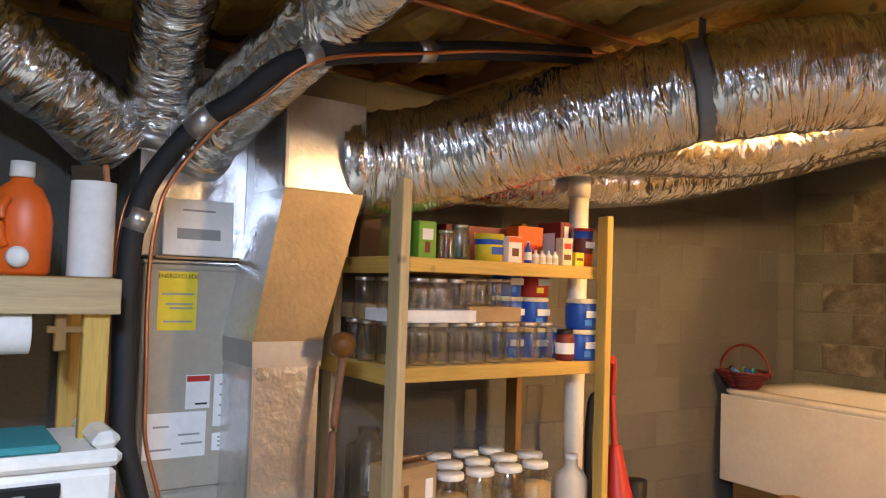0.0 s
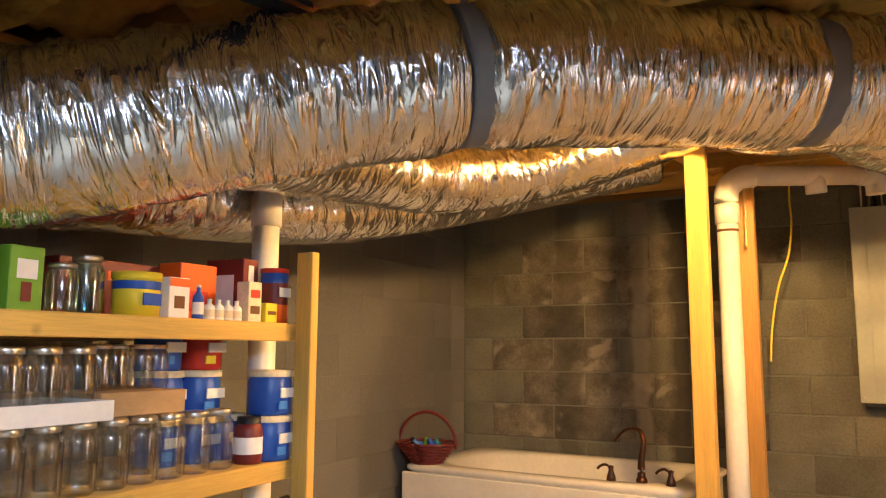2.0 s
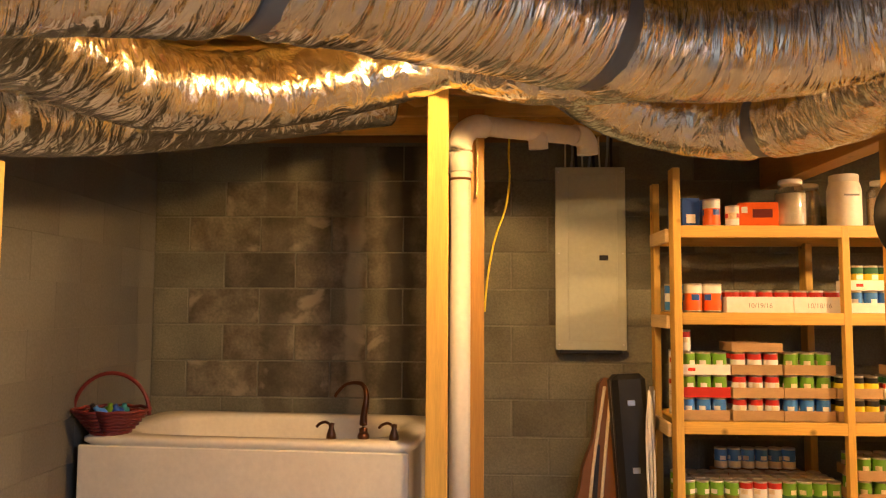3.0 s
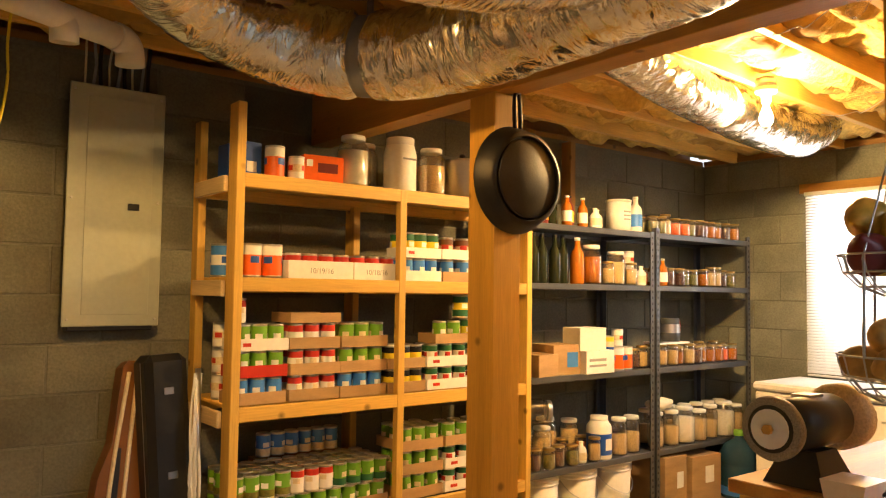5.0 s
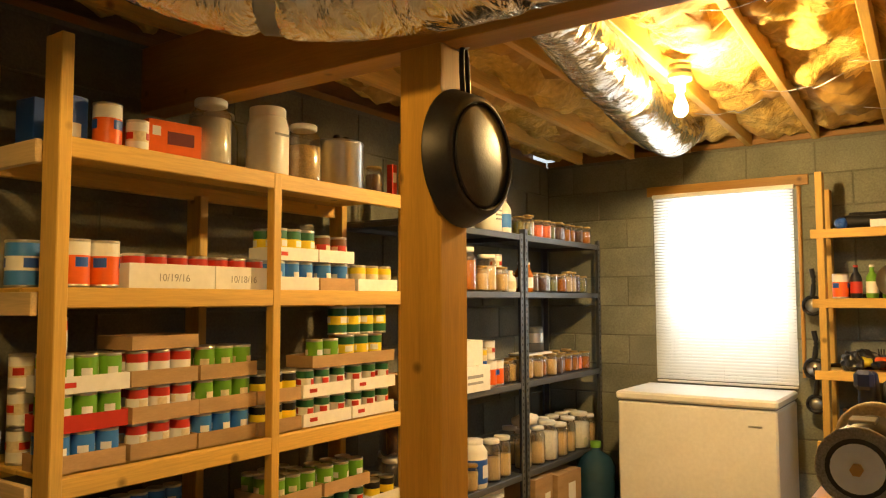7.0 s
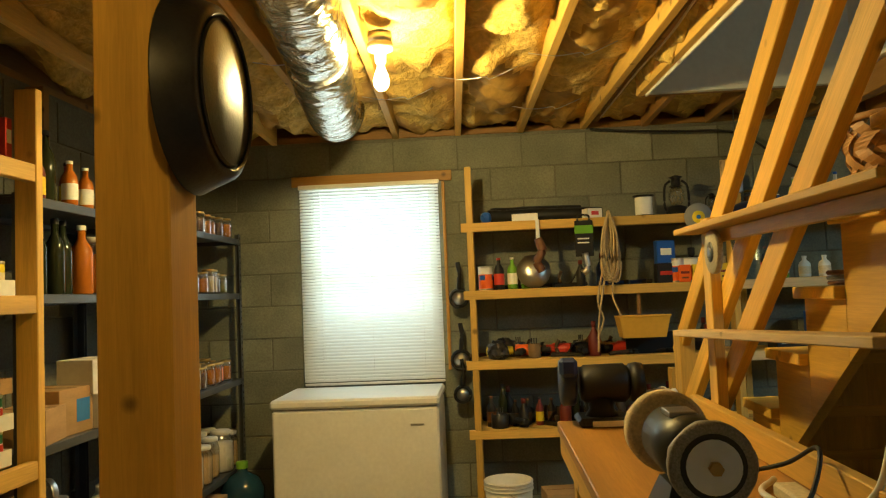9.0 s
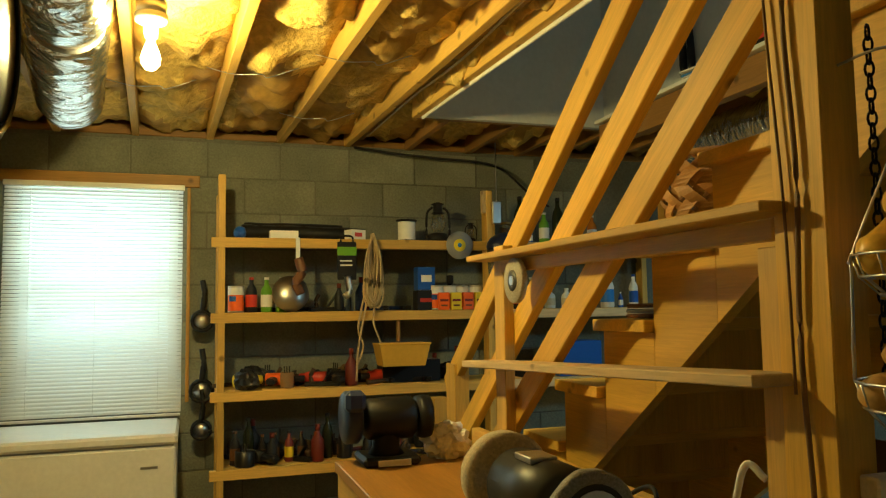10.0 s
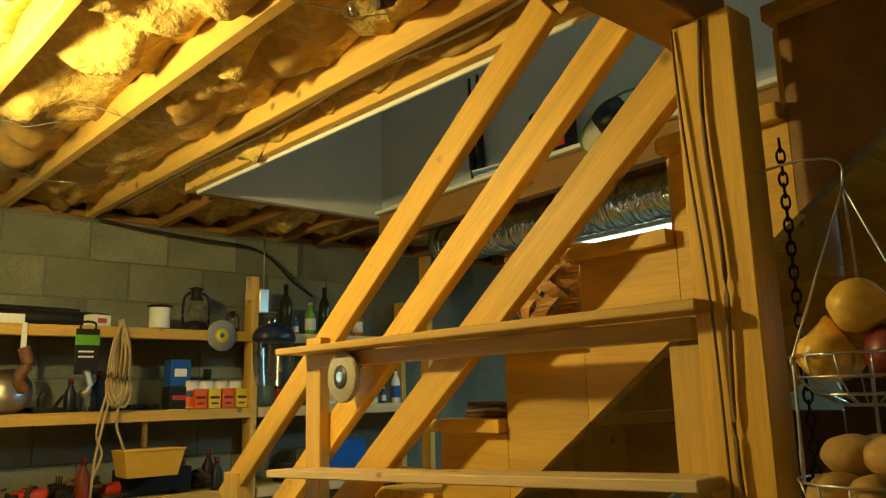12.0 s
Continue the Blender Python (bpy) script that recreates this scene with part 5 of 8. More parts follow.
def jar_kind(key, r, h, glass, lid, fill, level, words, neck=0.78, group="food jars"):
    def build(where):
        t = thing("jar", where, words, "jar", group)
        rn, k = r * neck, 0.003
        outer = [(0, 0.002), (r * 0.8, 0.0), (r * 0.97, 0.006), (r, 0.015), (r, h * 0.72), (r * 0.95, h * 0.79), (rn, h * 0.87), (rn, h * 0.99)]
        inner = [(rn - k, h * 0.99), (rn - k, h * 0.93)]
        part("glass", lathe(outer + inner, 16, cap=False), glass, t)
        if lid is not None:
            part("lid", lathe([(rn + 0.0005, h * 0.90), (rn + 0.004, h * 0.91), (rn + 0.004, h - 0.004), (rn + 0.001, h), (0, h + 0.0005)], 16), lid, t)
        if fill is not None:
            top = h * level
            prof = [(0, 0.0095), (r * 0.88, 0.0105), (r - k - 0.0006, 0.02), (r - k - 0.0006, min(top, h * 0.715)), (0, min(top, h * 0.715) + 0.002)]
            part("contents", lathe(prof, 16, cap=False), fill, t)
        return t
    KINDS[key] = build


jar_kind("empty", 0.046, 0.172, GLASS, TIN, None, 0, "empty clear glass canning jar with metal band", group="canning jars")
jar_kind("empty_small", 0.038, 0.12, GLASS, TIN, None, 0, "small empty clear glass canning jar", group="canning jars")
jar_kind("blue_glass", 0.042, 0.15, GLASS_BLUE, TIN, None, 0, "pale blue glass canning jar", group="canning jars")
jar_kind("half_gallon", 0.056, 0.24, GLASS, WHITE_ENAMEL, GRAIN, 0.55, "large glass jar of grain with white lid", 0.8)
jar_kind("gallon_white", 0.078, 0.255, GLASS, WHITE_ENAMEL, FLOUR, 0.70, "gallon glass jar of white flour with white lid", 0.72)
jar_kind("gallon_grain", 0.076, 0.25, GLASS, WHITE_ENAMEL, GRAIN, 0.62, "gallon glass jar of dry grain with white lid", 0.72)
jar_kind("gallon_empty", 0.076, 0.25, GLASS, WHITE_ENAMEL, None, 0, "empty gallon glass jar with white lid", 0.76)
jar_kind("jug_big", 0.095, 0.32, GLASS, None, None, 0, "large clear glass jug with green label", 0.5)
jar_kind("honey", 0.068, 0.25, GLASS, WHITE_ENAMEL, HONEY, 0.7, "gallon jar of amber honey with white lid", 0.75)
jar_kind("pickle", 0.040, 0.125, GLASS, BRASS, PICKLE, 0.7, "jar of green preserves with metal lid", 0.85)
jar_kind("orange_jar", 0.040, 0.125, GLASS, BRASS, ORANGE, 0.7, "jar of orange preserves with metal lid", 0.85)
jar_kind("bean_jar", 0.040, 0.130, GLASS, BRASS, BEANS, 0.7, "jar of dark beans with metal lid", 0.85)
jar_kind("honey_pint", 0.040, 0.130, GLASS, BRASS, HONEY, 0.7, "jar of amber preserves with metal lid", 0.85)
jar_kind("grain_pint", 0.040, 0.150, GLASS, BRASS, GRAIN, 0.7, "jar of dry grain with metal lid", 0.85)
jar_kind("flour_jar", 0.052, 0.21, GLASS, WHITE_ENAMEL, FLOUR, 0.7, "glass jar of white powder with white lid", 0.8)
jar_kind("pasta", 0.062, 0.22, GLASS, WHITE_ENAMEL, GRAIN, 0.68, "wide glass jar of dried food with white lid", 0.8)


def bottle_kind(key, r, h, mat, cap, words, label=None):
    def build(where):
        t = thing("bottle", where, words, "bottle")
        part("body", lathe([(0, 0), (r * 0.9, 0), (r, 0.008), (r, h * 0.58), (r * 0.85, h * 0.68), (r * 0.38, h * 0.80), (r * 0.36, h * 0.95), (0, h * 0.95)], 14, cap=False), mat, t)
        part("cap", lathe([(r * 0.42, h * 0.93), (r * 0.42, h), (0, h)], 12, cap=False), cap, t)
        if label:
            part("label", lathe([(r + 0.0006, h * 0.15), (r + 0.0006, h * 0.5)], 14, cap=False), label, t)
        return t
    KINDS[key] = build


bottle_kind("wine", 0.037, 0.30, GLASS_DARK, BLACK, "dark green glass bottle with black cap")
bottle_kind("oil_can", 0.034, 0.22, BLACK, BROWN, "grimy black bottle with brown cap", BROWN)
bottle_kind("amber", 0.045, 0.29, HONEY, WHITE, "amber liquid in a tall bottle")
bottle_kind("sauce", 0.032, 0.19, HONEY, WHITE_ENAMEL, "amber sauce bottle with white cap and label", WHITE)
bottle_kind("sauce_red", 0.030, 0.20, DARK_RED, BLACK, "dark red sauce bottle", YELLOW)
bottle_kind("spray", 0.030, 0.22, WHITE_ENAMEL, BLUE, "white spray bottle with blue cap", BLUE)
bottle_kind("spray_green", 0.033, 0.20, GREEN, WHITE_ENAMEL, "green bottle with white cap", WHITE)
bottle_kind("spray_red", 0.033, 0.20, BLACK, RED, "black bottle with red cap", RED)
bottle_kind("blue_can", 0.033, 0.20, BLUE, WHITE_ENAMEL, "blue aerosol can with white cap", WHITE)
bottle_kind("milk_jug", 0.075, 0.27, MILKY, WHITE_ENAMEL, "translucent plastic gallon jug")
bottle_kind("vitamin", 0.035, 0.13, WHITE_ENAMEL, WHITE_ENAMEL, "white plastic bottle with label", CREAM)
bottle_kind("plastic_tall", 0.045, 0.24, WHITE_ENAMEL, WHITE_ENAMEL, "tall white plastic bottle", SKY_BLUE)

# top shelf of the pantry
carton(-4.74, -0.17, S1, 0.10, 0.16, 0.17, BLUE, "dark blue carton with yellow print", 5, (("x", 0.0, 0.4, 0.4, 0.3, YELLOW),))
carton(-4.56, -0.20, S1, 0.06, 0.10, 0.16, BLUE, "blue and white box", 8, (("x", 0.0, 0.3, 0.5, 0.3, WHITE),))
put("orange", -4.52, -0.09, S1, 20)
put("whitecan", -4.52, 0.02, S1, 40)
carton(-4.60, 0.16, S1, 0.24, 0.20, 0.13, ORANGE, "orange-red flat carton on the top shelf", -8, (("x", 0.1, 0.55, 0.5, 0.35, DARK_RED), ("x", -0.35, 0.7, 0.15, 0.25, WHITE)))
put("gallon_white", -4.53, 0.33, S1, 0)
put("gallon_empty", -4.66, 0.47, S1, 0)
t = thing("plastic_jar", (-4.53, 0.61, S1), "wide white plastic jar with handwritten label", "jar")
part("body", lathe([(0, 0), (0.078, 0), (0.085, 0.01), (0.085, 0.20), (0.075, 0.235), (0.068, 0.245), (0, 0.245)], 24, cap=False), WHITE_ENAMEL, t)
part("lid", lathe([(0.073, 0.24), (0.073, 0.275), (0.07, 0.28), (0, 0.28)], 24, cap=False), WHITE, t)
part("print", box_bm(0.0855, -0.04, 0.16, 0.0865, 0.04, 0.17), GREY, t)
put("gallon_grain", -4.53, 0.81, S1, 0)
t = thing("stock_pot", (-4.55, 1.04, S1), "polished steel stock pot with lid", "pot")
part("body", lathe([(0, 0), (0.115, 0), (0.12, 0.006), (0.12, 0.20), (0.124, 0.205), (0.117, 0.205), (0.115, 0.01), (0, 0.009)], 32, cap=False), STEEL, t)
part("lid", lathe([(0.122, 0.207), (0.118, 0.214), (0.02, 0.228), (0, 0.228)], 32), STEEL, t)
part("lid_knob", lathe([(0.008, 0.227), (0.018, 0.24), (0.014, 0.252), (0, 0.254)], 14), BLACK, t)
put("bean_jar", -4.50, 1.24, S1, 0)
carton(-4.50, 1.375, S1, 0.035, 0.035, 0.16, RED, "slim red and white carton on the top shelf", 0, (("x", 0, 0.6, 0.7, 0.3, WHITE),))
put("wine", -4.70, 1.27, S1, 0)
put("bean_jar", -4.72, 1.345, S1, 0)

# ---------------------------------------------------------------- steel shelf contents
random.seed(9)
MX = -4.56
for i, k in enumerate(("sauce", "sauce_red", "wine", "sauce", "sauce_red", "sauce", "vitamin", "vitamin")):
    put(k, MX + random.uniform(-0.05, 0.02), 1.62 + 0.085 * i, M1, 40 * i)
t = thing("white_tub", (-4.58, 2.40, M1), "large white plastic tub with printed label", "tub")
part("body", lathe([(0, 0), (0.080, 0), (0.082, 0.19), (0, 0.19)], 28, cap=False), WHITE_ENAMEL, t)
part("lid", lathe([(0.085, 0.19), (0.085, 0.205), (0.075, 0.208), (0, 0.208)], 28), WHITE_ENAMEL, t)
for zz in (0.07, 0.095, 0.12):
    part("print", box_bm(0.074, -0.035, zz, 0.0835, 0.02, zz + 0.010), GREY, t)
put("plastic_tall", -4.56, 2.55, M1, 0)
for i in range(12):
    put(("pickle", "pickle", "grain_pint", "orange_jar", "orange_jar", "pickle", "bean_jar", "bean_jar", "honey_pint", "honey_pint", "bean_jar", "honey_pint")[i], MX + random.uniform(-0.03, 0.02), 2.74 + 0.088 * i, M1, 0)
    put(("pickle", "orange_jar", "honey_pint")[i % 3], MX - 0.10, 2.76 + 0.088 * i, M1, 0)
for i, k in enumerate(("wine", "wine", "wine", "wine")):
    put(k, MX - 0.02 * (i % 2), 1.60 + 0.09 * i, M2, 50 * i)
put("amber", MX, 1.98, M2, 0)
put("honey", MX - 0.01, 2.12, M2, 0)
put("grain_pint", MX + 0.02, 2.25, M2, 0)
put("pasta", MX - 0.02, 2.37, M2, 0)
put("grain_pint", MX + 0.02, 2.48, M2, 0)
put("vitamin", MX + 0.03, 2.57, M2, 0)
put("whitecan", MX - 0.06, 2.55, M2, 0)
put("whitecan", MX - 0.06, 2.55, M2 + 0.116, 0)
for i in range(11):
    k = ("sauce", "sauce", "bean_jar", "bean_jar", "pickle", "pickle", "honey_pint", "flour_jar", "grain_pint", "bean_jar", "pickle")[i]
    put(k if k != "flour_jar" else "grain_pint", MX + random.uniform(-0.03, 0.02), 2.74 + 0.096 * i, M2, 0)
    put(("orange_jar", "pickle", "honey_pint")[i % 3], MX - 0.1, 2.78 + 0.09 * i, M2, 0)
carton(-4.60, 1.66, M3, 0.20, 0.20, 0.13, CARD, "open brown cardboard box of packets", 10)
carton(-4.62, 1.86, M3, 0.20, 0.22, 0.18, CARD, "brown carton with blue label", -4, (("x", 0.2, 0.5, 0.4, 0.5, SKY_BLUE),))
carton(-4.55, 2.10, M3, 0.16, 0.26, 0.14, WHITE, "white carton with grey print", 0, (("x", -0.1, 0.6, 0.6, 0.12, GREY), ("x", -0.1, 0.35, 0.6, 0.1, GREY)))
carton(-4.57, 2.06, M3 + 0.141, 0.17, 0.21, 0.14, WHITE, "plain white carton stacked on another", -8)
for i, k in enumerate(("blueyellow", "orange", "orange", "bean_jar", "grain_pint")):
    put(k, MX - 0.01, 2.29 + 0.085 * i, M3, 30 * i)
put("blueyellow", MX - 0.01, 2.29, M3 + 0.1125, 0)
put("whitecan", MX - 0.01, 2.375, M3 + 0.151, 0)
for i in range(11):
    put(("grain_pint", "grain_pint", "grain_pint", "honey_pint", "grain_pint", "bean_jar", "honey_pint", "honey_pint", "honey_pint", "orange_jar", "honey_pint")[i], MX + random.uniform(-0.02, 0.02), 2.75 + 0.095 * i, M3, 0)
    put(("honey_pint", "grain_pint")[i % 2], MX - 0.10, 2.75 + 0.095 * i, M3, 0)
tray(-4.66, 2.76, M3 + 0.152, -4.52, 3.10, 0.012, WHITE, words="shallow white tray resting on jars")
t = thing("blender_jug", (-4.60, 2.98, M3 + 0.166), "dark appliance jug with red handle", "jug")
part("body", lathe([(0, 0), (0.07, 0), (0.072, 0.05), (0.066, 0.16), (0, 0.16)], 20, cap=False), STEEL_GREY, t)
part("band", lathe([(0.0725, 0.06), (0.0695, 0.12)], 20, cap=False), STEEL, t)
part("handle", tube([(0.0, 0.066, 0.14), (0.0, 0.105, 0.13), (0.0, 0.11, 0.07), (0.0, 0.07, 0.03)], 0.010, 8, 5), RED, t)
for i in range(6):
    put(("bean_jar", "pickle", "bean_jar", "pickle", "vitamin", "grain_pint")[i], -4.54 + 0.02 * (i % 2), 1.60 + 0.10 * i, M4, 0)
for i in range(4):
    put(("gallon_empty", "pasta", "bean_jar", "honey_pint")[i], -4.68, 1.62 + 0.18 * i, M4, 0)
t = thing("white_jug", (-4.57, 2.20, M4), "white plastic jug with blue label", "jug")
part("body", lathe([(0, 0), (0.075, 0), (0.08, 0.01), (0.08, 0.20), (0.05, 0.245), (0, 0.245)], 22, cap=False), WHITE_ENAMEL, t)
part("label", lathe([(0.081, 0.03), (0.081, 0.16)], 22, cap=False), BLUE, t)
part("print", box_bm(0.0815, -0.03, 0.06, 0.083, 0.025, 0.13), WHITE, t)
part("lid", lathe([(0.056, 0.24), (0.056, 0.265), (0, 0.265)], 22, cap=False), WHITE_ENAMEL, t)
for i, k in enumerate(("gallon_empty", "gallon_grain", "pasta")):
    put(k, -4.79, 1.72 + 0.22 * i, M4, 0)
put("half_gallon", -4.56, 2.38, M4, 0)
put("half_gallon", -4.57, 2.52, M4, 0)
t = thing("lying_jar", pose(-4.66, 1.66, M4 + 0.328, 0, 90, 60), "large glass jar lying on its side", "jar")
part("glass", lathe([(0, 0), (0.07, 0), (0.075, 0.01), (0.075, 0.17), (0.06, 0.21), (0.06, 0.23), (0, 0.23)], 20, cap=False), GLASS, t, m=pose(0, 0, -0.1))
part("contents", lathe([(0, 0.006), (0.066, 0.008), (0.071, 0.02), (0.071, 0.09), (0, 0.10)], 20, cap=False), BEANS, t, m=pose(0, 0, -0.1))
part("lid", lathe([(0.063, 0.215), (0.063, 0.24), (0, 0.24)], 20, cap=False), STEEL, t, m=pose(0, 0, -0.1))
for i in range(7):
    put(("half_gallon", "half_gallon", "gallon_white", "pasta", "half_gallon", "gallon_white", "pasta")[i], -4.57 + 0.01 * (i % 2), 2.78 + 0.16 * i, M4, 0)
    put("half_gallon", -4.70, 2.84 + 0.15 * i, M4, 0)
t = thing("flour_sack", (-4.60, 2.86, M4 + 0.256), "soft cloth sack lying on jars", "sack")
bm = bmesh.new()
bmesh.ops.create_icosphere(bm, subdivisions=3, radius=1)
for v in bm.verts:
    v.co *= 1 + 0.25 * noise.noise(v.co * 2.2)
    v.co = Vector((v.co.x * 0.07, v.co.y * 0.12, max(-0.6, v.co.z) * 0.045 + 0.027))
for f in bm.faces:
    f.smooth = True
part("sack", bm, FLOUR, t)


def bucket(x, y, z, r=0.145, h=0.37, lid=True):
    t = thing("plastic_bucket", (x, y, z), "white five-gallon plastic bucket with wire handle", "bucket", "buckets")
    part("body", lathe([(0, 0), (r * 0.88, 0), (r * 0.9, 0.006), (r, h), (r * 0.97, h), (r * 0.87, 0.012), (0, 0.010)], 28, cap=False), WHITE_ENAMEL, t)
    for zz in (0.86, 0.92, 0.975):
        part("rib", lathe([(r * 1.0, h * zz - 0.006), (r * 1.035, h * zz - 0.004), (r * 1.035, h * zz + 0.004), (r * 1.0, h * zz + 0.006)], 28, cap=False), WHITE_ENAMEL, t)
    if lid:
        part("lid", lathe([(r * 1.04, h), (r * 1.04, h + 0.015), (r * 0.93, h + 0.018), (r * 0.9, h + 0.008), (0, h + 0.008)], 28), WHITE_ENAMEL, t)
    part("bail", tube([(0, -r * 1.03, h * 0.86), (r * 0.7, -r * 0.8, h * 0.62), (r * 1.08, 0, h * 0.48), (r * 0.7, r * 0.8, h * 0.62), (0, r * 1.03, h * 0.86)], 0.003, 6, 8), STEEL, t)
    return t


for y in (1.72, 2.06, 2.40):
    bucket(-4.66, y, 0)
carton(-4.62, 2.86, 0, 0.30, 0.26, 0.36, CARD, "brown cardboard box with torn label on the floor", 3, (("x", 0.2, 0.55, 0.3, 0.3, WHITE),))
carton(-4.62, 3.22, 0, 0.32, 0.32, 0.33, CARD, "brown cardboard box with white label on the floor", -3, (("x", 0.1, 0.6, 0.3, 0.35, WHITE),))
t = thing("water_jug", (-4.42, 3.55, 0), "large clear blue-green water bottle with green cap", "water bottle")
part("body", lathe([(0, 0), (0.12, 0), (0.135, 0.015), (0.135, 0.10), (0.128, 0.12), (0.135, 0.14), (0.135, 0.22), (0.128, 0.235), (0.135, 0.25), (0.135, 0.32), (0.10, 0.385), (0.032, 0.42), (0.032, 0.45), (0, 0.45)], 28, cap=False), plain("jug_plastic", (0.02, 0.06, 0.10), 0.08, bump=0.0), t)
part("cap", lathe([(0.036, 0.44), (0.036, 0.48), (0, 0.482)], 16, cap=False), GREEN, t)
part("water_band", lathe([(0.1358, 0.03), (0.1358, 0.09)], 28, cap=False), SKY_BLUE, t)

# ---------------------------------------------------------------- jar shelf contents
random.seed(12)
JY = -2.62


def grocery(x, y, z, sx, sy, sz, mat, words, marks=(), turn=0.0):
    return carton(x, y, z, sx, sy, sz, mat, words, turn, marks)


grocery(-1.14, -2.66, J1, 0.07, 0.06, 0.20, GREEN, "tall green and white snack carton", (("y", 0.0, 0.55, 0.7, 0.3, WHITE), ("y", 0, 0.25, 0.4, 0.25, WHITE)), 8)
grocery(-1.24, -2.64, J1, 0.09, 0.06, 0.15, GREEN, "green and white snack carton", (("y", 0.0, 0.65, 0.6, 0.3, WHITE), ("y", 0, 0.3, 0.3, 0.3, DARK_RED)), 5)
put("empty_small", -1.34, JY, J1)
put("blue_glass", -1.43, -2.65, J1)
t = thing("starch_tub", (-1.57, -2.63, J1), "yellow tub with yellow lid and blue label", "tub")
part("body", lathe([(0, 0), (0.06, 0), (0.062, 0.10), (0, 0.10)], 24, cap=False), YELLOW, t)
part("lid", lathe([(0.065, 0.10), (0.065, 0.118), (0, 0.12)], 24, cap=False), YELLOW, t)
part("print", lathe([(0.0615, 0.072), (0.0632, 0.094)], 24, cap=False), BLUE, t)
part("print", box_bm(-0.03, 0.060, 0.03, 0.03, 0.0635, 0.062), BLUE, t)
grocery(-1.69, -2.62, J1, 0.075, 0.05, 0.115, WHITE, "white carton with orange top and brown picture", (("y", 0, 0.88, 0.98, 0.2, ORANGE), ("y", 0, 0.4, 0.5, 0.3, BROWN)))
put("blue_can", -1.765, -2.60, J1, m=pose(-1.765, -2.60, J1) @ Matrix.Scale(0.5, 4))
for i in range(5):
    put("vitamin", -1.81 - 0.038 * i, -2.60 + 0.01 * (i % 2), J1, m=pose(-1.81 - 0.038 * i, -2.60, J1) @ Matrix.Scale(0.48, 4)) if i < 4 else None
grocery(-1.67, -2.86, J1, 0.42, 0.12, 0.165, DARK_RED, "long dark red carton with dotted print", tuple(("y", -0.4 + 0.13 * i, 0.75, 0.03, 0.15, ORANGE) for i in range(7)))
grocery(-1.87, -2.75, J1, 0.15, 0.09, 0.175, ORANGE, "bright orange carton on the shelf", (("y", 0.0, 0.35, 0.5, 0.35, RED),))
grocery(-2.03, -2.72, J1, 0.07, 0.16, 0.205, DARK_RED, "red tea carton with white print", (("y", 0, 0.55, 0.35, 0.7, WHITE), ("x", 0, 0.5, 0.5, 0.5, WHITE)))
grocery(-1.98, -2.60, J1, 0.06, 0.05, 0.125, CREAM, "tan spice carton with red print", (("y", 0, 0.7, 0.7, 0.2, RED), ("y", 0, 0.3, 0.7, 0.2, BROWN)))
grocery(-2.045, -2.58, J1, 0.055, 0.035, 0.062, YELLOW, "small yellow carton on the shelf", (("y", 0, 0.5, 0.7, 0.2, BROWN),))
t = thing("oats_canister", (-2.105, -2.605, J1), "round cardboard oats canister with dark label", "canister")
part("body", lathe([(0, 0), (0.045, 0), (0.045, 0.06), (0.045, 0.13), (0.045, 0.165), (0, 0.165)], 22, [0, 0, 1, 2, 2], cap=False), [ORANGE, DARK_RED, BLUE], t)
part("lid", lathe([(0.047, 0.163), (0.047, 0.178), (0, 0.178)], 22, cap=False), RED, t)
part("print", box_bm(-0.028, 0.0445, 0.085, 0.028, 0.0465, 0.115), WHITE, t)
grocery(-1.12, -2.92, J1, 0.10, 0.10, 0.17, BROWN, "plain brown box at the back", ())

# lower shelf: rows of canning jars, cartons and blue tubs
for i in range(9):
    put("empty", -1.12 - 0.094 * i, -2.605, J2, 0)
for i in range(7):
    put("empty", -1.13 - 0.096 * i, -2.72, J2, 0)
for i in range(3):
    put("empty", -1.10, -2.72 - 0.11 * i, J2, 0) if i else None
card1 = tray(-1.45, -2.78, J2 + 0.174, -1.06, -2.545, 0.048, WHITE, words="white cardboard tray resting on jars")
tray(-1.43, -3.02, J2 + 0.174, -1.07, -2.79, 0.06, CARD, words="brown cardboard tray resting on jars")
carton(-1.595, -2.70, J2 + 0.174, 0.28, 0.20, 0.062, CARD, "shallow brown cardboard carton on jars")
for i in range(4):
    put("empty", -1.12 - 0.093 * i, -2.62, J2 + 0.178, 0)
    put("empty", -1.13 - 0.093 * i, -2.72, J2 + 0.178, 0)
    put("empty", -1.10 - 0.093 * i, -2.87, J2 + 0.178, 0)
for i in range(4):
    put("empty_small", -1.52 - 0.07 * i, -2.70 - 0.02 * (i % 2), J2 + 0.238, 0)
t = thing("preserve_jar", (-2.00, -2.60, J2), "jar of dark jam with white label", "jar")
part("glass", lathe([(0, 0), (0.04, 0), (0.044, 0.01), (0.044, 0.10), (0.034, 0.125), (0, 0.125)], 18, cap=False), DARK_RED, t)
part("lid", lathe([(0.037, 0.12), (0.037, 0.14), (0, 0.14)], 18, cap=False), BLACK, t)
part("label", lathe([(0.0447, 0.03), (0.0447, 0.08)], 18, cap=False), WHITE, t)


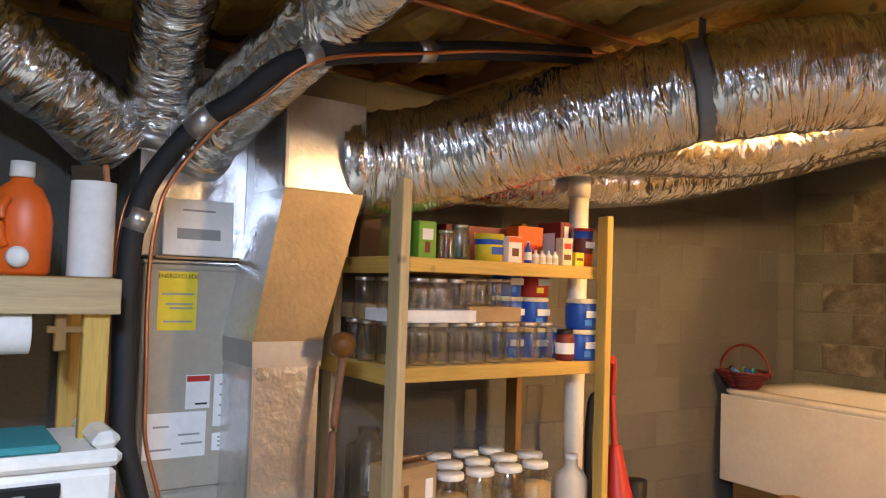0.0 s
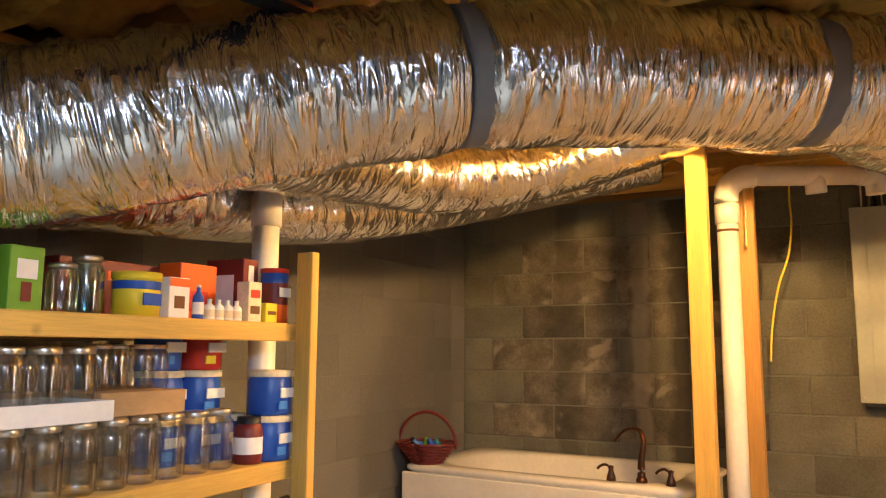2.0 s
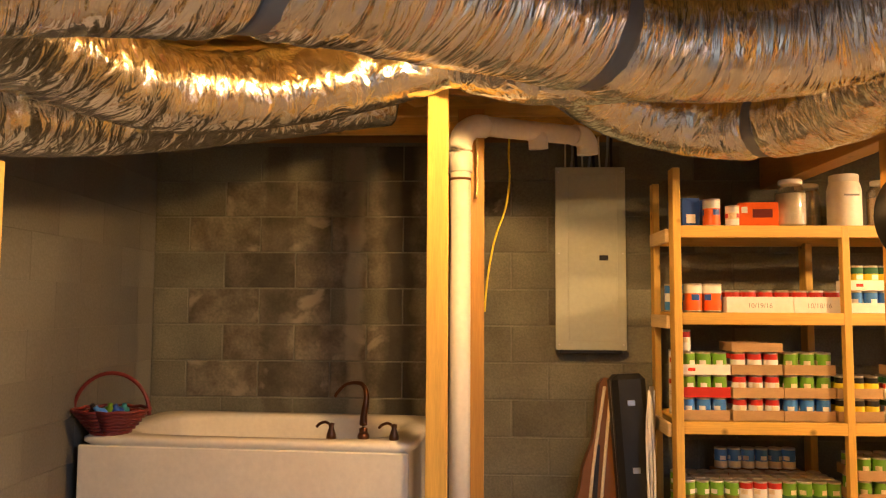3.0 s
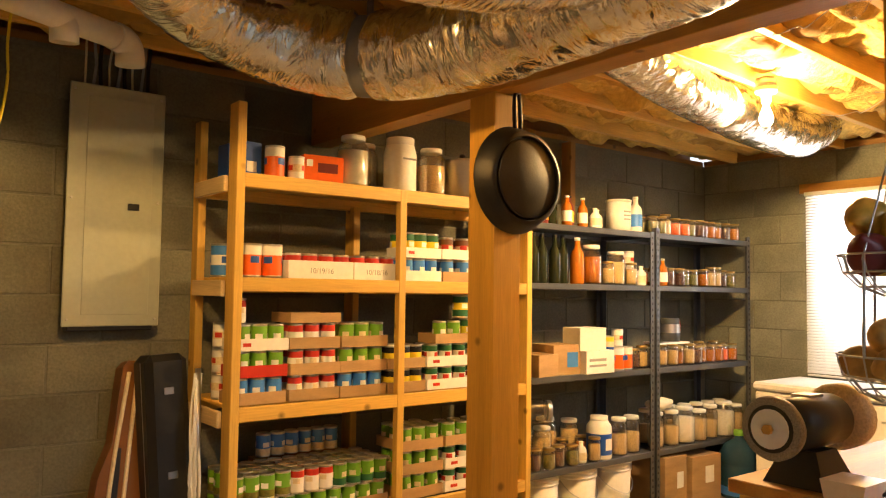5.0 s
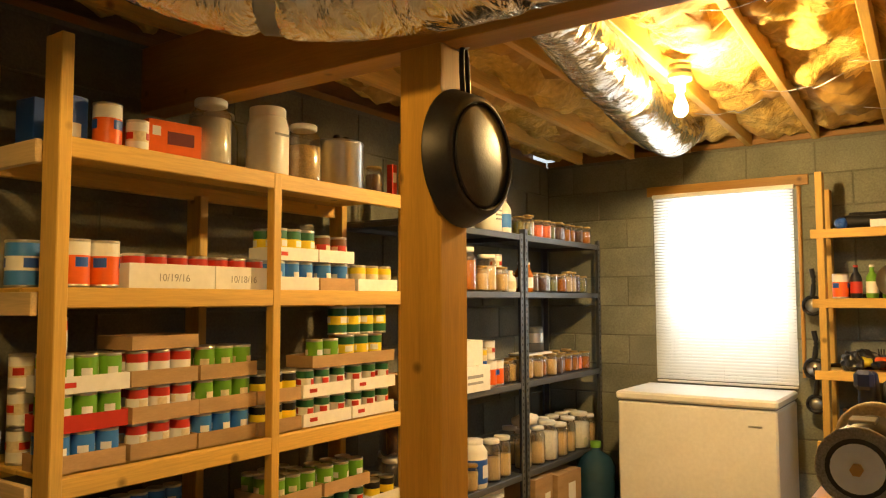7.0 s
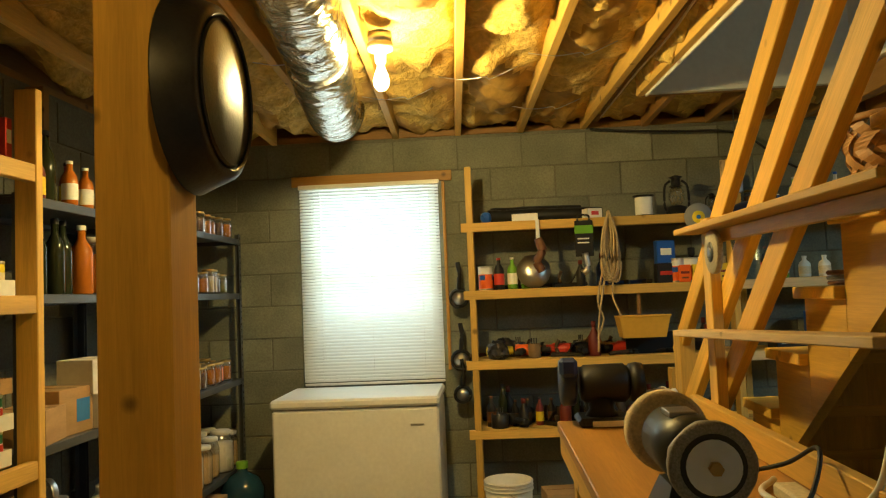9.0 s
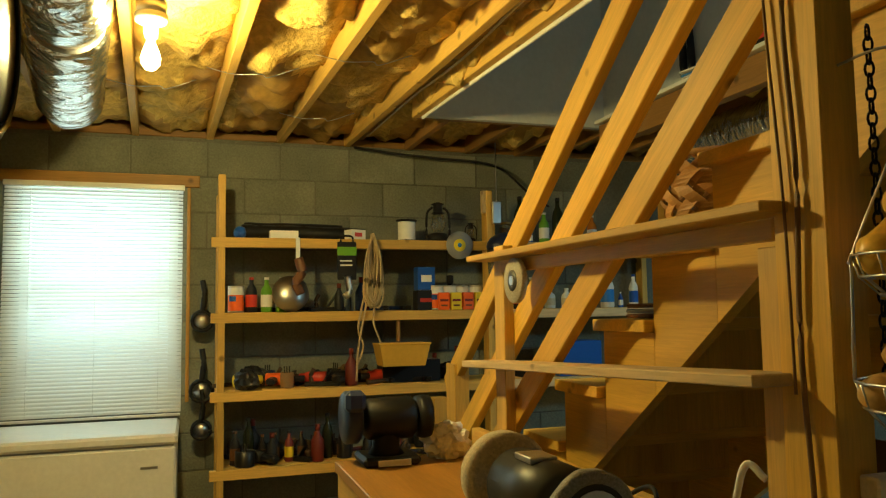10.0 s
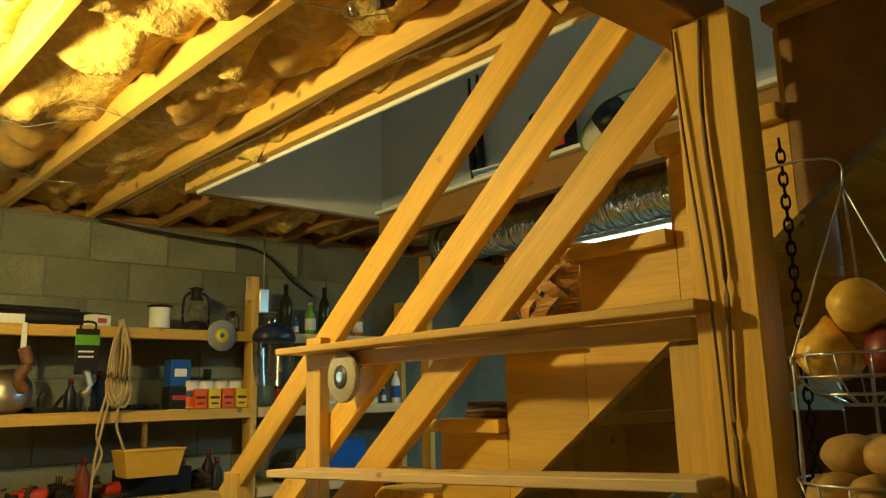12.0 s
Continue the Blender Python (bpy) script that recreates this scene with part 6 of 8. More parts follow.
def coffee_tub(x, y, z, mat, words, rim=CREAM):
    t = thing("coffee_tub", (x, y, z), words, "tub", "coffee tubs")
    part("body", lathe([(0, 0), (0.064, 0), (0.07, 0.01), (0.07, 0.105), (0.066, 0.115), (0.07, 0.125), (0, 0.125)], 24, cap=False), mat, t)
    part("lid", lathe([(0.073, 0.12), (0.073, 0.138), (0.068, 0.14), (0, 0.14)], 24, cap=False), rim, t)
    part("print", box_bm(-0.045, 0.0665, 0.055, 0.03, 0.0715, 0.085), WHITE, t)
    part("print", box_bm(0.0, 0.0665, 0.02, 0.04, 0.0715, 0.045), SKY_BLUE if mat is BLUE else YELLOW, t)
    return t


coffee_tub(-2.095, -2.60, J2, BLUE, "blue plastic coffee tub with tan lid")
coffee_tub(-2.095, -2.60, J2 + 0.1405, BLUE, "blue plastic coffee tub with tan lid")
coffee_tub(-2.05, -2.76, J2, BLUE, "blue plastic coffee tub with tan lid")
coffee_tub(-1.94, -2.77, J2, BLUE, "blue plastic coffee tub with tan lid")
coffee_tub(-1.95, -2.77, J2 + 0.1405, BLUE, "blue plastic coffee tub with tan lid")
coffee_tub(-1.82, -2.80, J2 + 0.1405, BLUE, "blue plastic coffee tub with tan lid")
coffee_tub(-1.82, -2.80, J2, BLUE, "blue plastic coffee tub with tan lid")
coffee_tub(-1.81, -2.80, J2 + 0.281, BLUE, "blue plastic coffee tub at the back", BLUE)
coffee_tub(-1.96, -2.78, J2 + 0.281, RED, "red plastic coffee tub with red lid", RED)

# bottom shelf of the jar unit
put("jug_big", -1.15, -2.88, J3 + 0.10, 0)
carton(-1.15, -2.88, J3, 0.20, 0.22, 0.10, CARD_DARK, "dark flat carton under a jug")
lab = PLACED["jug_big"]
part("label", box_bm(-0.045, 0.0955, 0.08, 0.045, 0.097, 0.18), WHITE, lab, "white label with a green seal")
part("seal", lathe([(0.028, 0), (0.028, 0.001)], 18), DARK_GREEN, lab, m=pose(0, 0.097, 0.13, -90))
amz = carton(-1.22, -2.70, J3 + 0.14, 0.22, 0.17, 0.16, CARD, "brown shipping box with loose flap and white label", 14, (("y", -0.3, 0.4, 0.2, 0.5, WHITE), ("y", 0.3, 0.4, 0.12, 0.4, CARD_DARK)))
part("flap", box_bm(-0.10, 0, 0, 0.10, 0.09, 0.003), CARD, amz, m=pose(0, 0.0, 0.162, 25))
part("shipping_label", box_bm(-0.06, 0.015, 0.0032, 0.06, 0.075, 0.0042), WHITE, amz, m=pose(0, 0, 0.162, 25))
carton(-1.22, -2.70, J3, 0.24, 0.18, 0.14, CARD, "brown cardboard box under another")
for i in range(6):
    for r in range(3):
        x = -1.42 - 0.155 * i + 0.05 * (r % 2)
        if x > -2.02:
            put("gallon_empty" if (i + r) % 3 else "gallon_grain", x, -2.65 - 0.16 * r, J3, 0)
put("milk_jug", -2.08, -2.62, J3, 0)

# ---------------------------------------------------------------- stand left of the furnace
std = thing("utility_stand", (0.30, -2.50, 0), "pine utility stand with open shelves", "shelf")
upright("post", std, -0.01, -2.40, 0.06, -2.36, 1.50)
upright("post", std, 0.82, -2.40, 0.89, -2.36, 1.50)
upright("post", std, -0.01, -2.80, 0.06, -2.76, 1.50)
upright("post", std, 0.82, -2.80, 0.89, -2.76, 1.50)
board("front_rail", (-0.03, -2.345, 1.465), (0.92, -2.345, 1.465), 0.036, 0.10, PINE_PALE, std)
board("top_plank", (-0.02, -2.58, 1.508), (0.90, -2.58, 1.508), 0.46, 0.018, PLY, std)
board("towel_rail", (-0.005, -2.38, 1.37), (0.15, -2.38, 1.37), 0.02, 0.02, PINE_DARK, std)
board("low_plank", (0.0, -2.58, 0.80), (0.88, -2.58, 0.80), 0.46, 0.02, PLY, std)
board("low_rail", (0.0, -2.35, 0.78), (0.88, -2.35, 0.78), 0.036, 0.08, PINE, std)
t = thing("detergent_jug", pose(0.222, -2.47, 1.518, 0, 0, 160), "orange plastic detergent jug with white cap", "jug")
bm = bmesh.new()
prof = [(0.0, 0), (0.075, 0), (0.085, 0.012), (0.087, 0.15), (0.078, 0.20), (0.055, 0.245), (0.03, 0.265), (0.028, 0.28), (0, 0.28)]
bm = lathe(prof, 24, cap=False)
for v in bm.verts:
    v.co.y *= 0.62
part("body", bm, ORANGE, t)
part("cap", lathe([(0.03, 0.275), (0.033, 0.28), (0.031, 0.32), (0, 0.322)], 18), WHITE_ENAMEL, t)
part("spout", lathe([(0.03, 0), (0.03, 0.02), (0.02, 0.03), (0, 0.03)], 18), WHITE_ENAMEL, t, m=pose(0.015, -0.045, 0.05, 90))
part("handle", tube([(-0.02, -0.045, 0.21), (-0.03, -0.062, 0.18), (-0.03, -0.062, 0.11), (-0.02, -0.05, 0.08)], 0.012, 8, 6), ORANGE, t)


def paper_roll(m, words, length=0.28):
    t = thing("paper_towel_roll", m, words, "paper towels", "paper towels")
    part("roll", lathe([(0.02, 0), (0.062, 0.0), (0.063, 0.004), (0.063, length - 0.004), (0.062, length), (0.02, length), (0.02, 0)], 28, cap=False), WHITE, t)
    part("core", lathe([(0.0205, 0.001), (0.0205, length - 0.001)], 16, cap=False), CARD, t)
    return t


paper_roll(pose(0.034, -2.47, 1.518), "upright white paper towel roll")
paper_roll(pose(0.47, -2.40, 1.365, 0, -90, 0), "white paper towel roll on a wooden rail")
board("rail_bracket", (0.115, -2.385, 1.31), (0.115, -2.385, 1.43), 0.03, 0.03, PINE_DARK, label="small wooden bracket for the towel roll", category="bracket")
t = thing("tape_strip", (-0.03, -2.66, 1.52), "clear packaging with orange edge leaning by the wall", "packaging")
part("sheet", box_bm(-0.05, -0.004, 0, 0.05, 0.004, 0.36, 0.002), PLASTIC_CLEAR, t, m=pose(0, 0, 0, 4, 8, 0))
part("strip", box_bm(-0.062, -0.006, 0, -0.045, 0.006, 0.36, 0.002), COPPER, t, m=pose(0, 0, 0, 4, 8, 0))
t = thing("printer", (0.245, -2.36, 0.812), "white multifunction printer with black control panel", "printer")
part("body", box_bm(-0.26, -0.20, 0.0, 0.26, 0.17, 0.21, 0.02), WHITE_ENAMEL, t)
part("control_panel", box_bm(-0.12, 0.0, 0.0, 0.24, 0.012, 0.10, 0.003), BLACK, t, m=pose(0, 0.172, 0.09, -12))
for i in range(5):
    part("button", box_bm(-0.10 + 0.035 * i, 0.012, 0.02, -0.08 + 0.035 * i, 0.016, 0.03, 0.001), STEEL_GREY, t, m=pose(0, 0.172, 0.09, -12))
    part("button", box_bm(-0.04 + 0.045 * i, 0.012, 0.07, -0.012 + 0.045 * i, 0.016, 0.08, 0.001), STEEL, t, m=pose(0, 0.172, 0.09, -12))
part("lid", box_bm(-0.27, -0.21, 0.21, 0.27, 0.18, 0.255, 0.015), WHITE_ENAMEL, t)
part("flap", box_bm(-0.035, -0.19, 0.0, 0.035, 0.17, 0.05, 0.02), WHITE_ENAMEL, t, m=pose(-0.235, 0, 0.25, 0, 8, 0))
t = thing("folded_cloth", (0.315, -2.33, 1.069), "folded teal cloth on the printer", "cloth")
part("cloth", box_bm(-0.19, -0.16, 0, 0.19, 0.14, 0.02, 0.006), TEAL, t)
t = thing("drain_hose", (0.47, -2.9, 0), "dark corrugated drain hose against the wall", "hose")
part("hose", tube([(0, 0, 0), (0.0, 0, 0.6), (-0.02, 0, 1.1), (0.03, 0, 1.4)], lambda s: 0.035 + 0.004 * math.sin(s * 300), 12, 40), RUBBER, t)
t = thing("walking_stick", pose(-0.712, -2.47, 0, 0, -4.2, 0), "knobbly brown wooden walking stick leaning on the shelf", "stick")
part("shaft", tube([(0, 0, 0), (0.006, 0, 0.3), (-0.006, 0, 0.7), (0.004, 0, 1.0), (-0.004, 0, 1.27)], 0.014, 10, 14, 0.006, 5), wood("stick_wood", (0.17, 0.07, 0.03)), t)
part("knob", lathe([(0.01, 1.26), (0.04, 1.28), (0.048, 1.31), (0.035, 1.345), (0, 1.355)], 14), LEATHER, t)
t = thing("upright_vacuum", pose(-2.52, -2.80, 0, 0, 0, 10), "red upright vacuum cleaner beside the shelf", "vacuum cleaner")
part("handle", tube([(0.05, 0.03, 1.15), (0.02, 0.02, 1.18), (-0.02, 0.0, 1.15), (-0.045, -0.02, 1.0), (-0.03, 0.0, 0.84), (-0.02, 0.02, 0.70)], 0.016, 10, 8), RED, t)
part("body", tube([(-0.02, 0.02, 0.74), (-0.01, 0.03, 0.66), (0.0, 0.05, 0.52), (0.01, 0.08, 0.36), (0.02, 0.12, 0.20)], lambda r: 0.03 + 0.055 * min(1.0, r / 0.3), 16, 5), RED, t)
part("head", box_bm(-0.16, -0.02, 0.01, 0.14, 0.30, 0.14, 0.03), BLACK, t)
part("bin", lathe([(0, 0), (0.06, 0), (0.06, 0.20), (0, 0.20)], 18, cap=False), BLACK, t, m=pose(-0.12, 0.08, 0.36))
part("hose", tube([(0.05, -0.05, 0.25), (0.10, -0.06, 0.6), (0.10, -0.05, 0.95), (0.04, -0.02, 1.0)], 0.02, 10, 8), BLACK, t)
for s in (0, 1):
    t = thing("copper_pipe", (-1.4, -2.21 + 0.18 * s, 2.49), "copper water pipe under the joists", "pipe", "copper pipes")
    part("pipe", tube([(1.9, 0.05, 0), (-1.5, -0.02, 0)], 0.011, 10, 1), COPPER, t)

# ---------------------------------------------------------------- round the tub and panel
t = thing("handled_basket", (-4.12, -3.12, 0.905), "dark red wicker basket with hoop handle and coloured bottles", "basket")
bw = bmesh.new()
for k in range(7):
    r, z = 0.075 + 0.012 * k, 0.012 + 0.017 * k
    tube([(r * math.cos(a), r * 1.25 * math.sin(a), z + 0.003 * (-1) ** i) for i, a in enumerate([2 * math.pi * i / 24 for i in range(25)])], 0.009, 6, 1, bm=bw)
part("weave", bw, DARK_RED, t)
part("base", lathe([(0, 0.0), (0.085, 0.0), (0.088, 0.008), (0, 0.008)], 20), DARK_RED, t)
part("hoop", tube([(0, 0.19 * math.cos(a), 0.09 + 0.20 * math.sin(a)) for a in [math.pi * i / 10 for i in range(11)]], 0.010, 8, 2), DARK_RED, t)
for i, mt in enumerate((SKY_BLUE, BLUE, TEAL, GREEN, BLACK)):
    a = i * 1.25
    part("bottle", lathe([(0, 0), (0.028, 0), (0.03, 0.05), (0.012, 0.07), (0.012, 0.085), (0, 0.085)], 12, cap=False), mt, t, m=pose(0.05 * math.cos(a), 0.06 * math.sin(a), 0.07, 25 * math.cos(a), 30))
t = thing("guitar_case", pose(-4.74, -0.68, 0, -5.5, -9, 0), "worn brown leather guitar case leaning on the wall", "instrument case")
bm = bmesh.new()
half = [(0.0, 0.10), (0.06, 0.19), (0.22, 0.205), (0.40, 0.17), (0.52, 0.14), (0.64, 0.13), (0.78, 0.085), (1.02, 0.075), (1.10, 0.07), (1.13, 0.05)]
line = [(-w, h) for h, w in half] + [(w, h) for h, w in reversed(half)]
a = [bm.verts.new((0.0, y, z)) for y, z in line]
b = [bm.verts.new((0.115, y, z)) for y, z in line]
bm.faces.new(a)
bm.faces.new(b[::-1])
for i in range(len(line)):
    bm.faces.new((a[i], b[i], b[(i + 1) % len(line)], a[(i + 1) % len(line)]))
part("shell", bm, LEATHER, t)
part("edge_binding", tube([(0.058, y * 1.0, z) for y, z in line[10:]], 0.008, 8, 3), CREAM, t, "pale piping along the edge")
part("latch", box_bm(0.04, 0.09, 0.80, 0.08, 0.10, 0.84, 0.003), BRASS, t)
part("strap", box_bm(0.117, -0.072, 0.1, 0.124, -0.048, 0.76, 0.003), BLACK, t)
for y in (-0.03, 0.03):
    part("piping", tube([(0.119, y - 0.06, 0.1), (0.119, y - 0.05, 0.6), (0.119, 0.6 * y - 0.025, 1.08)], 0.009, 7, 4), CREAM, t, "pale piping down the face")
t = thing("instrument_case", pose(-4.60, -0.46, 0, 3, -5, 0), "tall black hard instrument case", "instrument case")
part("shell", box_bm(-0.10, -0.09, 0.0, 0.10, 0.09, 1.17, 0.03), BLACK, t)
for z in (0.35, 0.65, 1.0):
    part("latch", box_bm(0.10, -0.02, z, 0.106, 0.02, z + 0.03, 0.002), STEEL, t)
part("seam", box_bm(0.02, -0.0915, 0.03, 0.026, -0.090, 1.14), STEEL, t)
t = thing("broom", pose(-4.42, -0.43, 0, 0, -3, 0), "white mop with grey handle and pale cords", "mop")
part("handle", tube([(0, 0, 0.5), (0, 0, 1.12)], 0.012, 10, 1), STEEL, t)
for i in range(7):
    part("strand", tube([(0.0, 0.004 * i - 0.012, 1.10), (0.03 * math.sin(i), 0.006 * i - 0.03, 0.9), (0.03 * math.cos(i * 2), 0.006 * i - 0.035, 0.65), (0.02, 0.004 * i - 0.03, 0.45)], 0.006, 6, 6), WHITE, t)
part("head", box_bm(-0.02, -0.05, 0.0, 0.03, 0.05, 0.5, 0.01), WHITE_ENAMEL, t)

# ---------------------------------------------------------------- on the bench
t = thing("bench_grinder", (-2.44, 0.655, 0.911), "dark bench grinder with wire brush and buffing wheel", "grinder")
part("base", prism(rect(-0.09, 0.09, -0.10, 0.10, 0.0), rect(-0.05, 0.05, -0.06, 0.06, 0.10)), MOTOR_PAINT, t)
part("motor", tube([(0, -0.13, 0.175), (0, -0.12, 0.175), (0, 0.12, 0.175), (0, 0.13, 0.175)], lambda s: 0.076 if 0.005 < s < 0.255 else 0.055, 26, 1), MOTOR_PAINT, t)
part("plate", box_bm(-0.04, -0.03, 0.243, 0.02, 0.05, 0.256, 0.002), STEEL, t)
part("shaft", tube([(0, -0.22, 0.175), (0, 0.24, 0.175)], 0.012, 10, 1), STEEL, t)
part("wire_brush", tube([(0, -0.215, 0.175), (0, -0.212, 0.175), (0, -0.19, 0.175), (0, -0.187, 0.175)], lambda s: 0.088 if 0.002 < s < 0.027 else 0.083, 60, 1, 0.004, 3), plain("brush_wire", (0.26, 0.24, 0.21), 0.5, small=200, grain=0.3, bump=0.6), t, "grey bristle wire wheel")
part("brush_core", tube([(0, -0.217, 0.175), (0, -0.19, 0.175)], 0.066, 28, 1), MOTOR_PAINT, t)
part("flange", tube([(0, -0.222, 0.175), (0, -0.212, 0.175)], 0.055, 24, 1), plain("pale_flange", (0.74, 0.79, 0.86), 0.4), t, "pale flange washer")
part("nut", tube([(0, -0.24, 0.175), (0, -0.22, 0.175)], 0.014, 6, 1), BRASS, t)
part("buff", tube([(0, 0.165, 0.175), (0, 0.17, 0.175), (0, 0.215, 0.175), (0, 0.22, 0.175)], lambda s: 0.100 if 0.003 < s < 0.052 else 0.09, 28, 1, 0.004, 3), WHEEL_FIBRE, t, "cream cloth buffing wheel")
t = thing("extension_cord", (-2.15, 0.75, 0.911), "tangled white and black power cords on the bench", "cable")
part("white_cord", tube([(0.02, 0.25, 0.01), (-0.06, 0.10, 0.012), (0.0, -0.12, 0.012), (0.08, -0.18, 0.08), (0.12, -0.2, 0.22), (0.14, -0.24, 0.20)], 0.008, 8, 8), WHITE_ENAMEL, t)
part("black_cord", tube([(-0.1, 0.3, 0.01), (0.03, 0.2, 0.06), (0.06, 0.05, 0.13), (0.0, -0.05, 0.05), (-0.08, -0.12, 0.01)], 0.006, 8, 8), BLACK, t)
part("power_strip", box_bm(-0.03, -0.14, 0.0, 0.03, 0.12, 0.035, 0.006), CREAM, t)
t = thing("outlet_box", (-1.99, 0.255, 1.06), "white double outlet on the stair post", "outlet")
part("box", box_bm(-0.035, -0.03, 0.0, 0.035, 0.012, 0.11, 0.004), CREAM, t)
for z in (0.035, 0.075):
    part("socket", lathe([(0.014, 0), (0.014, 0.003)], 12), WHITE, t, m=pose(0, -0.03, z, 90))
t = thing("grinder_tray", (-2.28, 0.53, 0.911), "small white plastic tub on the bench end", "tub")
part("tub", prism(rect(-0.05, 0.05, -0.018, 0.10, 0), rect(-0.06, 0.06, -0.02, 0.12, 0.05)), WHITE_ENAMEL, t)
DEEP_BLUE = plain("deep_blue_paint", (0.02, 0.035, 0.10), 0.4)
t = thing("bench_grinder", (-2.44, 1.98, 0.911), "dark blue and black bench grinder on the bench end", "grinder")
part("base", box_bm(-0.10, -0.09, 0.0, 0.11, 0.10, 0.035, 0.012), BLACK, t)
part("column", lathe([(0.07, 0.03), (0.05, 0.06), (0.055, 0.12), (0, 0.12)], 18), BLACK, t)
part("motor_body", lathe([(0, -0.10), (0.062, -0.10), (0.075, -0.085), (0.078, 0.07), (0.06, 0.09), (0, 0.09)], 22, cap=False), BLACK, t, m=pose(0.02, 0, 0.16, 0, 90, 0))
part("wheel_shroud", lathe([(0, -0.03), (0.085, -0.03), (0.095, -0.02), (0.095, 0.02), (0.085, 0.03), (0, 0.03)], 24, cap=False), DEEP_BLUE, t, "dark blue wheel shroud", m=pose(-0.13, 0, 0.17, 0, 90, 0))
part("shield", box_bm(-0.17, -0.13, 0.20, -0.10, -0.075, 0.275, 0.015), DEEP_BLUE, t)
part("wheel_shroud", lathe([(0, -0.025), (0.075, -0.025), (0.08, 0.0), (0.075, 0.025), (0, 0.025)], 24, cap=False), BLACK, t, m=pose(0.14, 0, 0.16, 0, 90, 0))
part("name_plate", box_bm(-0.05, -0.095, 0.004, 0.07, -0.091, 0.026, 0.001), WHITE, t)
t = thing("plastic_bag", (-2.20, 2.0, 0.911), "crumpled white plastic bag on the bench", "bag")
bm = bmesh.new()
bmesh.ops.create_icosphere(bm, subdivisions=4, radius=1)
for v in bm.verts:
    v.co *= 1 + 0.35 * noise.noise(v.co * 3.1) + 0.15 * noise.noise(v.co * 8)
    v.co = Vector((v.co.x * 0.085, v.co.y * 0.07, max(-0.7, v.co.z) * 0.075 + 0.053))
part("bag", bm, WHITE, t)

# ---------------------------------------------------------------- hanging baskets beside the stair post
t = thing("hanging_baskets", (-1.975, 0.135, 2.445), "tiered wire hanging baskets of onions and potatoes", "basket")
for a in (0.3, 2.4, 4.5):
    part("chain", tube([(0, 0, -0.60), (0.118 * math.cos(a), 0.118 * math.sin(a), -0.89), (0.12 * math.cos(a), 0.12 * math.sin(a), -0.90)], 0.0022, 6, 10, 0.0018, 2), STEEL, t)
part("hook", tube([(-0.04, 0.135, -0.55), (-0.035, 0.06, -0.545), (-0.01, 0.0, -0.555), (0, 0, -0.60)], 0.0026, 6, 6), STEEL, t)


def wire_basket(name, r, z, depth, parent):
    """A shallow wire bowl: its rim is the part, with every ring and rib a wire of its own."""
    def circle(k):
        rr, zz = r * math.cos(k * 0.42), z - depth * math.sin(k * 0.42) / math.sin(1.26)
        return tube([(rr * math.cos(a), rr * math.sin(a), zz) for a in [2 * math.pi * i / 26 for i in range(27)]], 0.0025, 5, 1)
    rim = part(name, circle(0), STEEL, parent)
    for k in range(1, 4):
        part("wire", circle(k), STEEL, rim)
    for i in range(14):
        a = 2 * math.pi * i / 14
        part("wire", tube([(r * math.cos(k * 0.42) * math.cos(a), r * math.cos(k * 0.42) * math.sin(a), z - depth * math.sin(k * 0.42) / math.sin(1.26)) for k in range(4)], 0.0018, 5, 1), STEEL, rim)


wire_basket("upper_basket", 0.122, -0.90, 0.085, t)
wire_basket("lower_basket", 0.126, -1.11, 0.10, t)
for a in (0.3, 2.4, 4.5):
    part("chain", tube([(0.122 * math.cos(a), 0.122 * math.sin(a), -0.90), (0.126 * math.cos(a), 0.126 * math.sin(a), -1.11)], 0.003, 6, 8, 0.0022, 2), STEEL, t)


def bulb_form(r, neck, mat, words, where, name, squash=1.0, seed=0):
    bm = bmesh.new()
    bmesh.ops.create_icosphere(bm, subdivisions=3, radius=1)
    for v in bm.verts:
        n = 1 + 0.10 * noise.noise(v.co * 1.6 + Vector((seed, 0, 0)))
        top = max(0.0, v.co.z - 0.75) * neck
        v.co = Vector((v.co.x * r * n * (1 - top), v.co.y * r * n * (1 - top), v.co.z * r * n * squash + top * r * 1.2))
    for f in bm.faces:
        f.smooth = True
    return solid(name, bm, mat, words, name, "vegetables", m=where)


c0 = Vector((-1.975, 0.135, 2.445))
for i, (x, y, z) in enumerate(((-0.06, 0.04, -0.90), (0.04, 0.06, -0.90), (0.06, -0.04, -0.90), (-0.04, -0.06, -0.90), (0.0, 0.0, -0.84), (-0.06, -0.02, -0.82))):
    bulb_form(0.046, 2.0, ONION if i != 3 else DARK_RED, "golden papery onion in a wire basket", pose(c0.x + x, c0.y + y, c0.z + z, 20 * i, 15, 0), "onion", 0.95, i)
for i in range(9):
    a = i * 2.4
    rr = 0.072 if i < 6 else 0.035
    bulb_form(0.037, 0, POTATO, "brown potato in a wire basket", pose(c0.x + rr * math.cos(a), c0.y + rr * math.sin(a), c0.z - 1.13 + (0.0 if i < 6 else 0.06), 70 * i, 80, 30 * i), "potato", 1.45, i + 9)
t = thing("link_chain", (-2.005, 0.24, 1.33), "dark steel chain hanging on the stair post", "chain")
for k in range(28):
    bm = bmesh.new()
    pts = [(0.0075 * math.cos(a), 0.0, 0.0145 * math.sin(a)) for a in [2 * math.pi * i / 10 for i in range(11)]]
    tube(pts, 0.0026, 5, 1, bm=bm)
    part("link", bm, BLACK, t, m=pose(0.03, 0.0, 0.62 - 0.0225 * k, 0, 0, 90 * (k % 2) + 20))
CABLE_BROWN = plain("brown_cable", (0.20, 0.105, 0.03), 0.6)
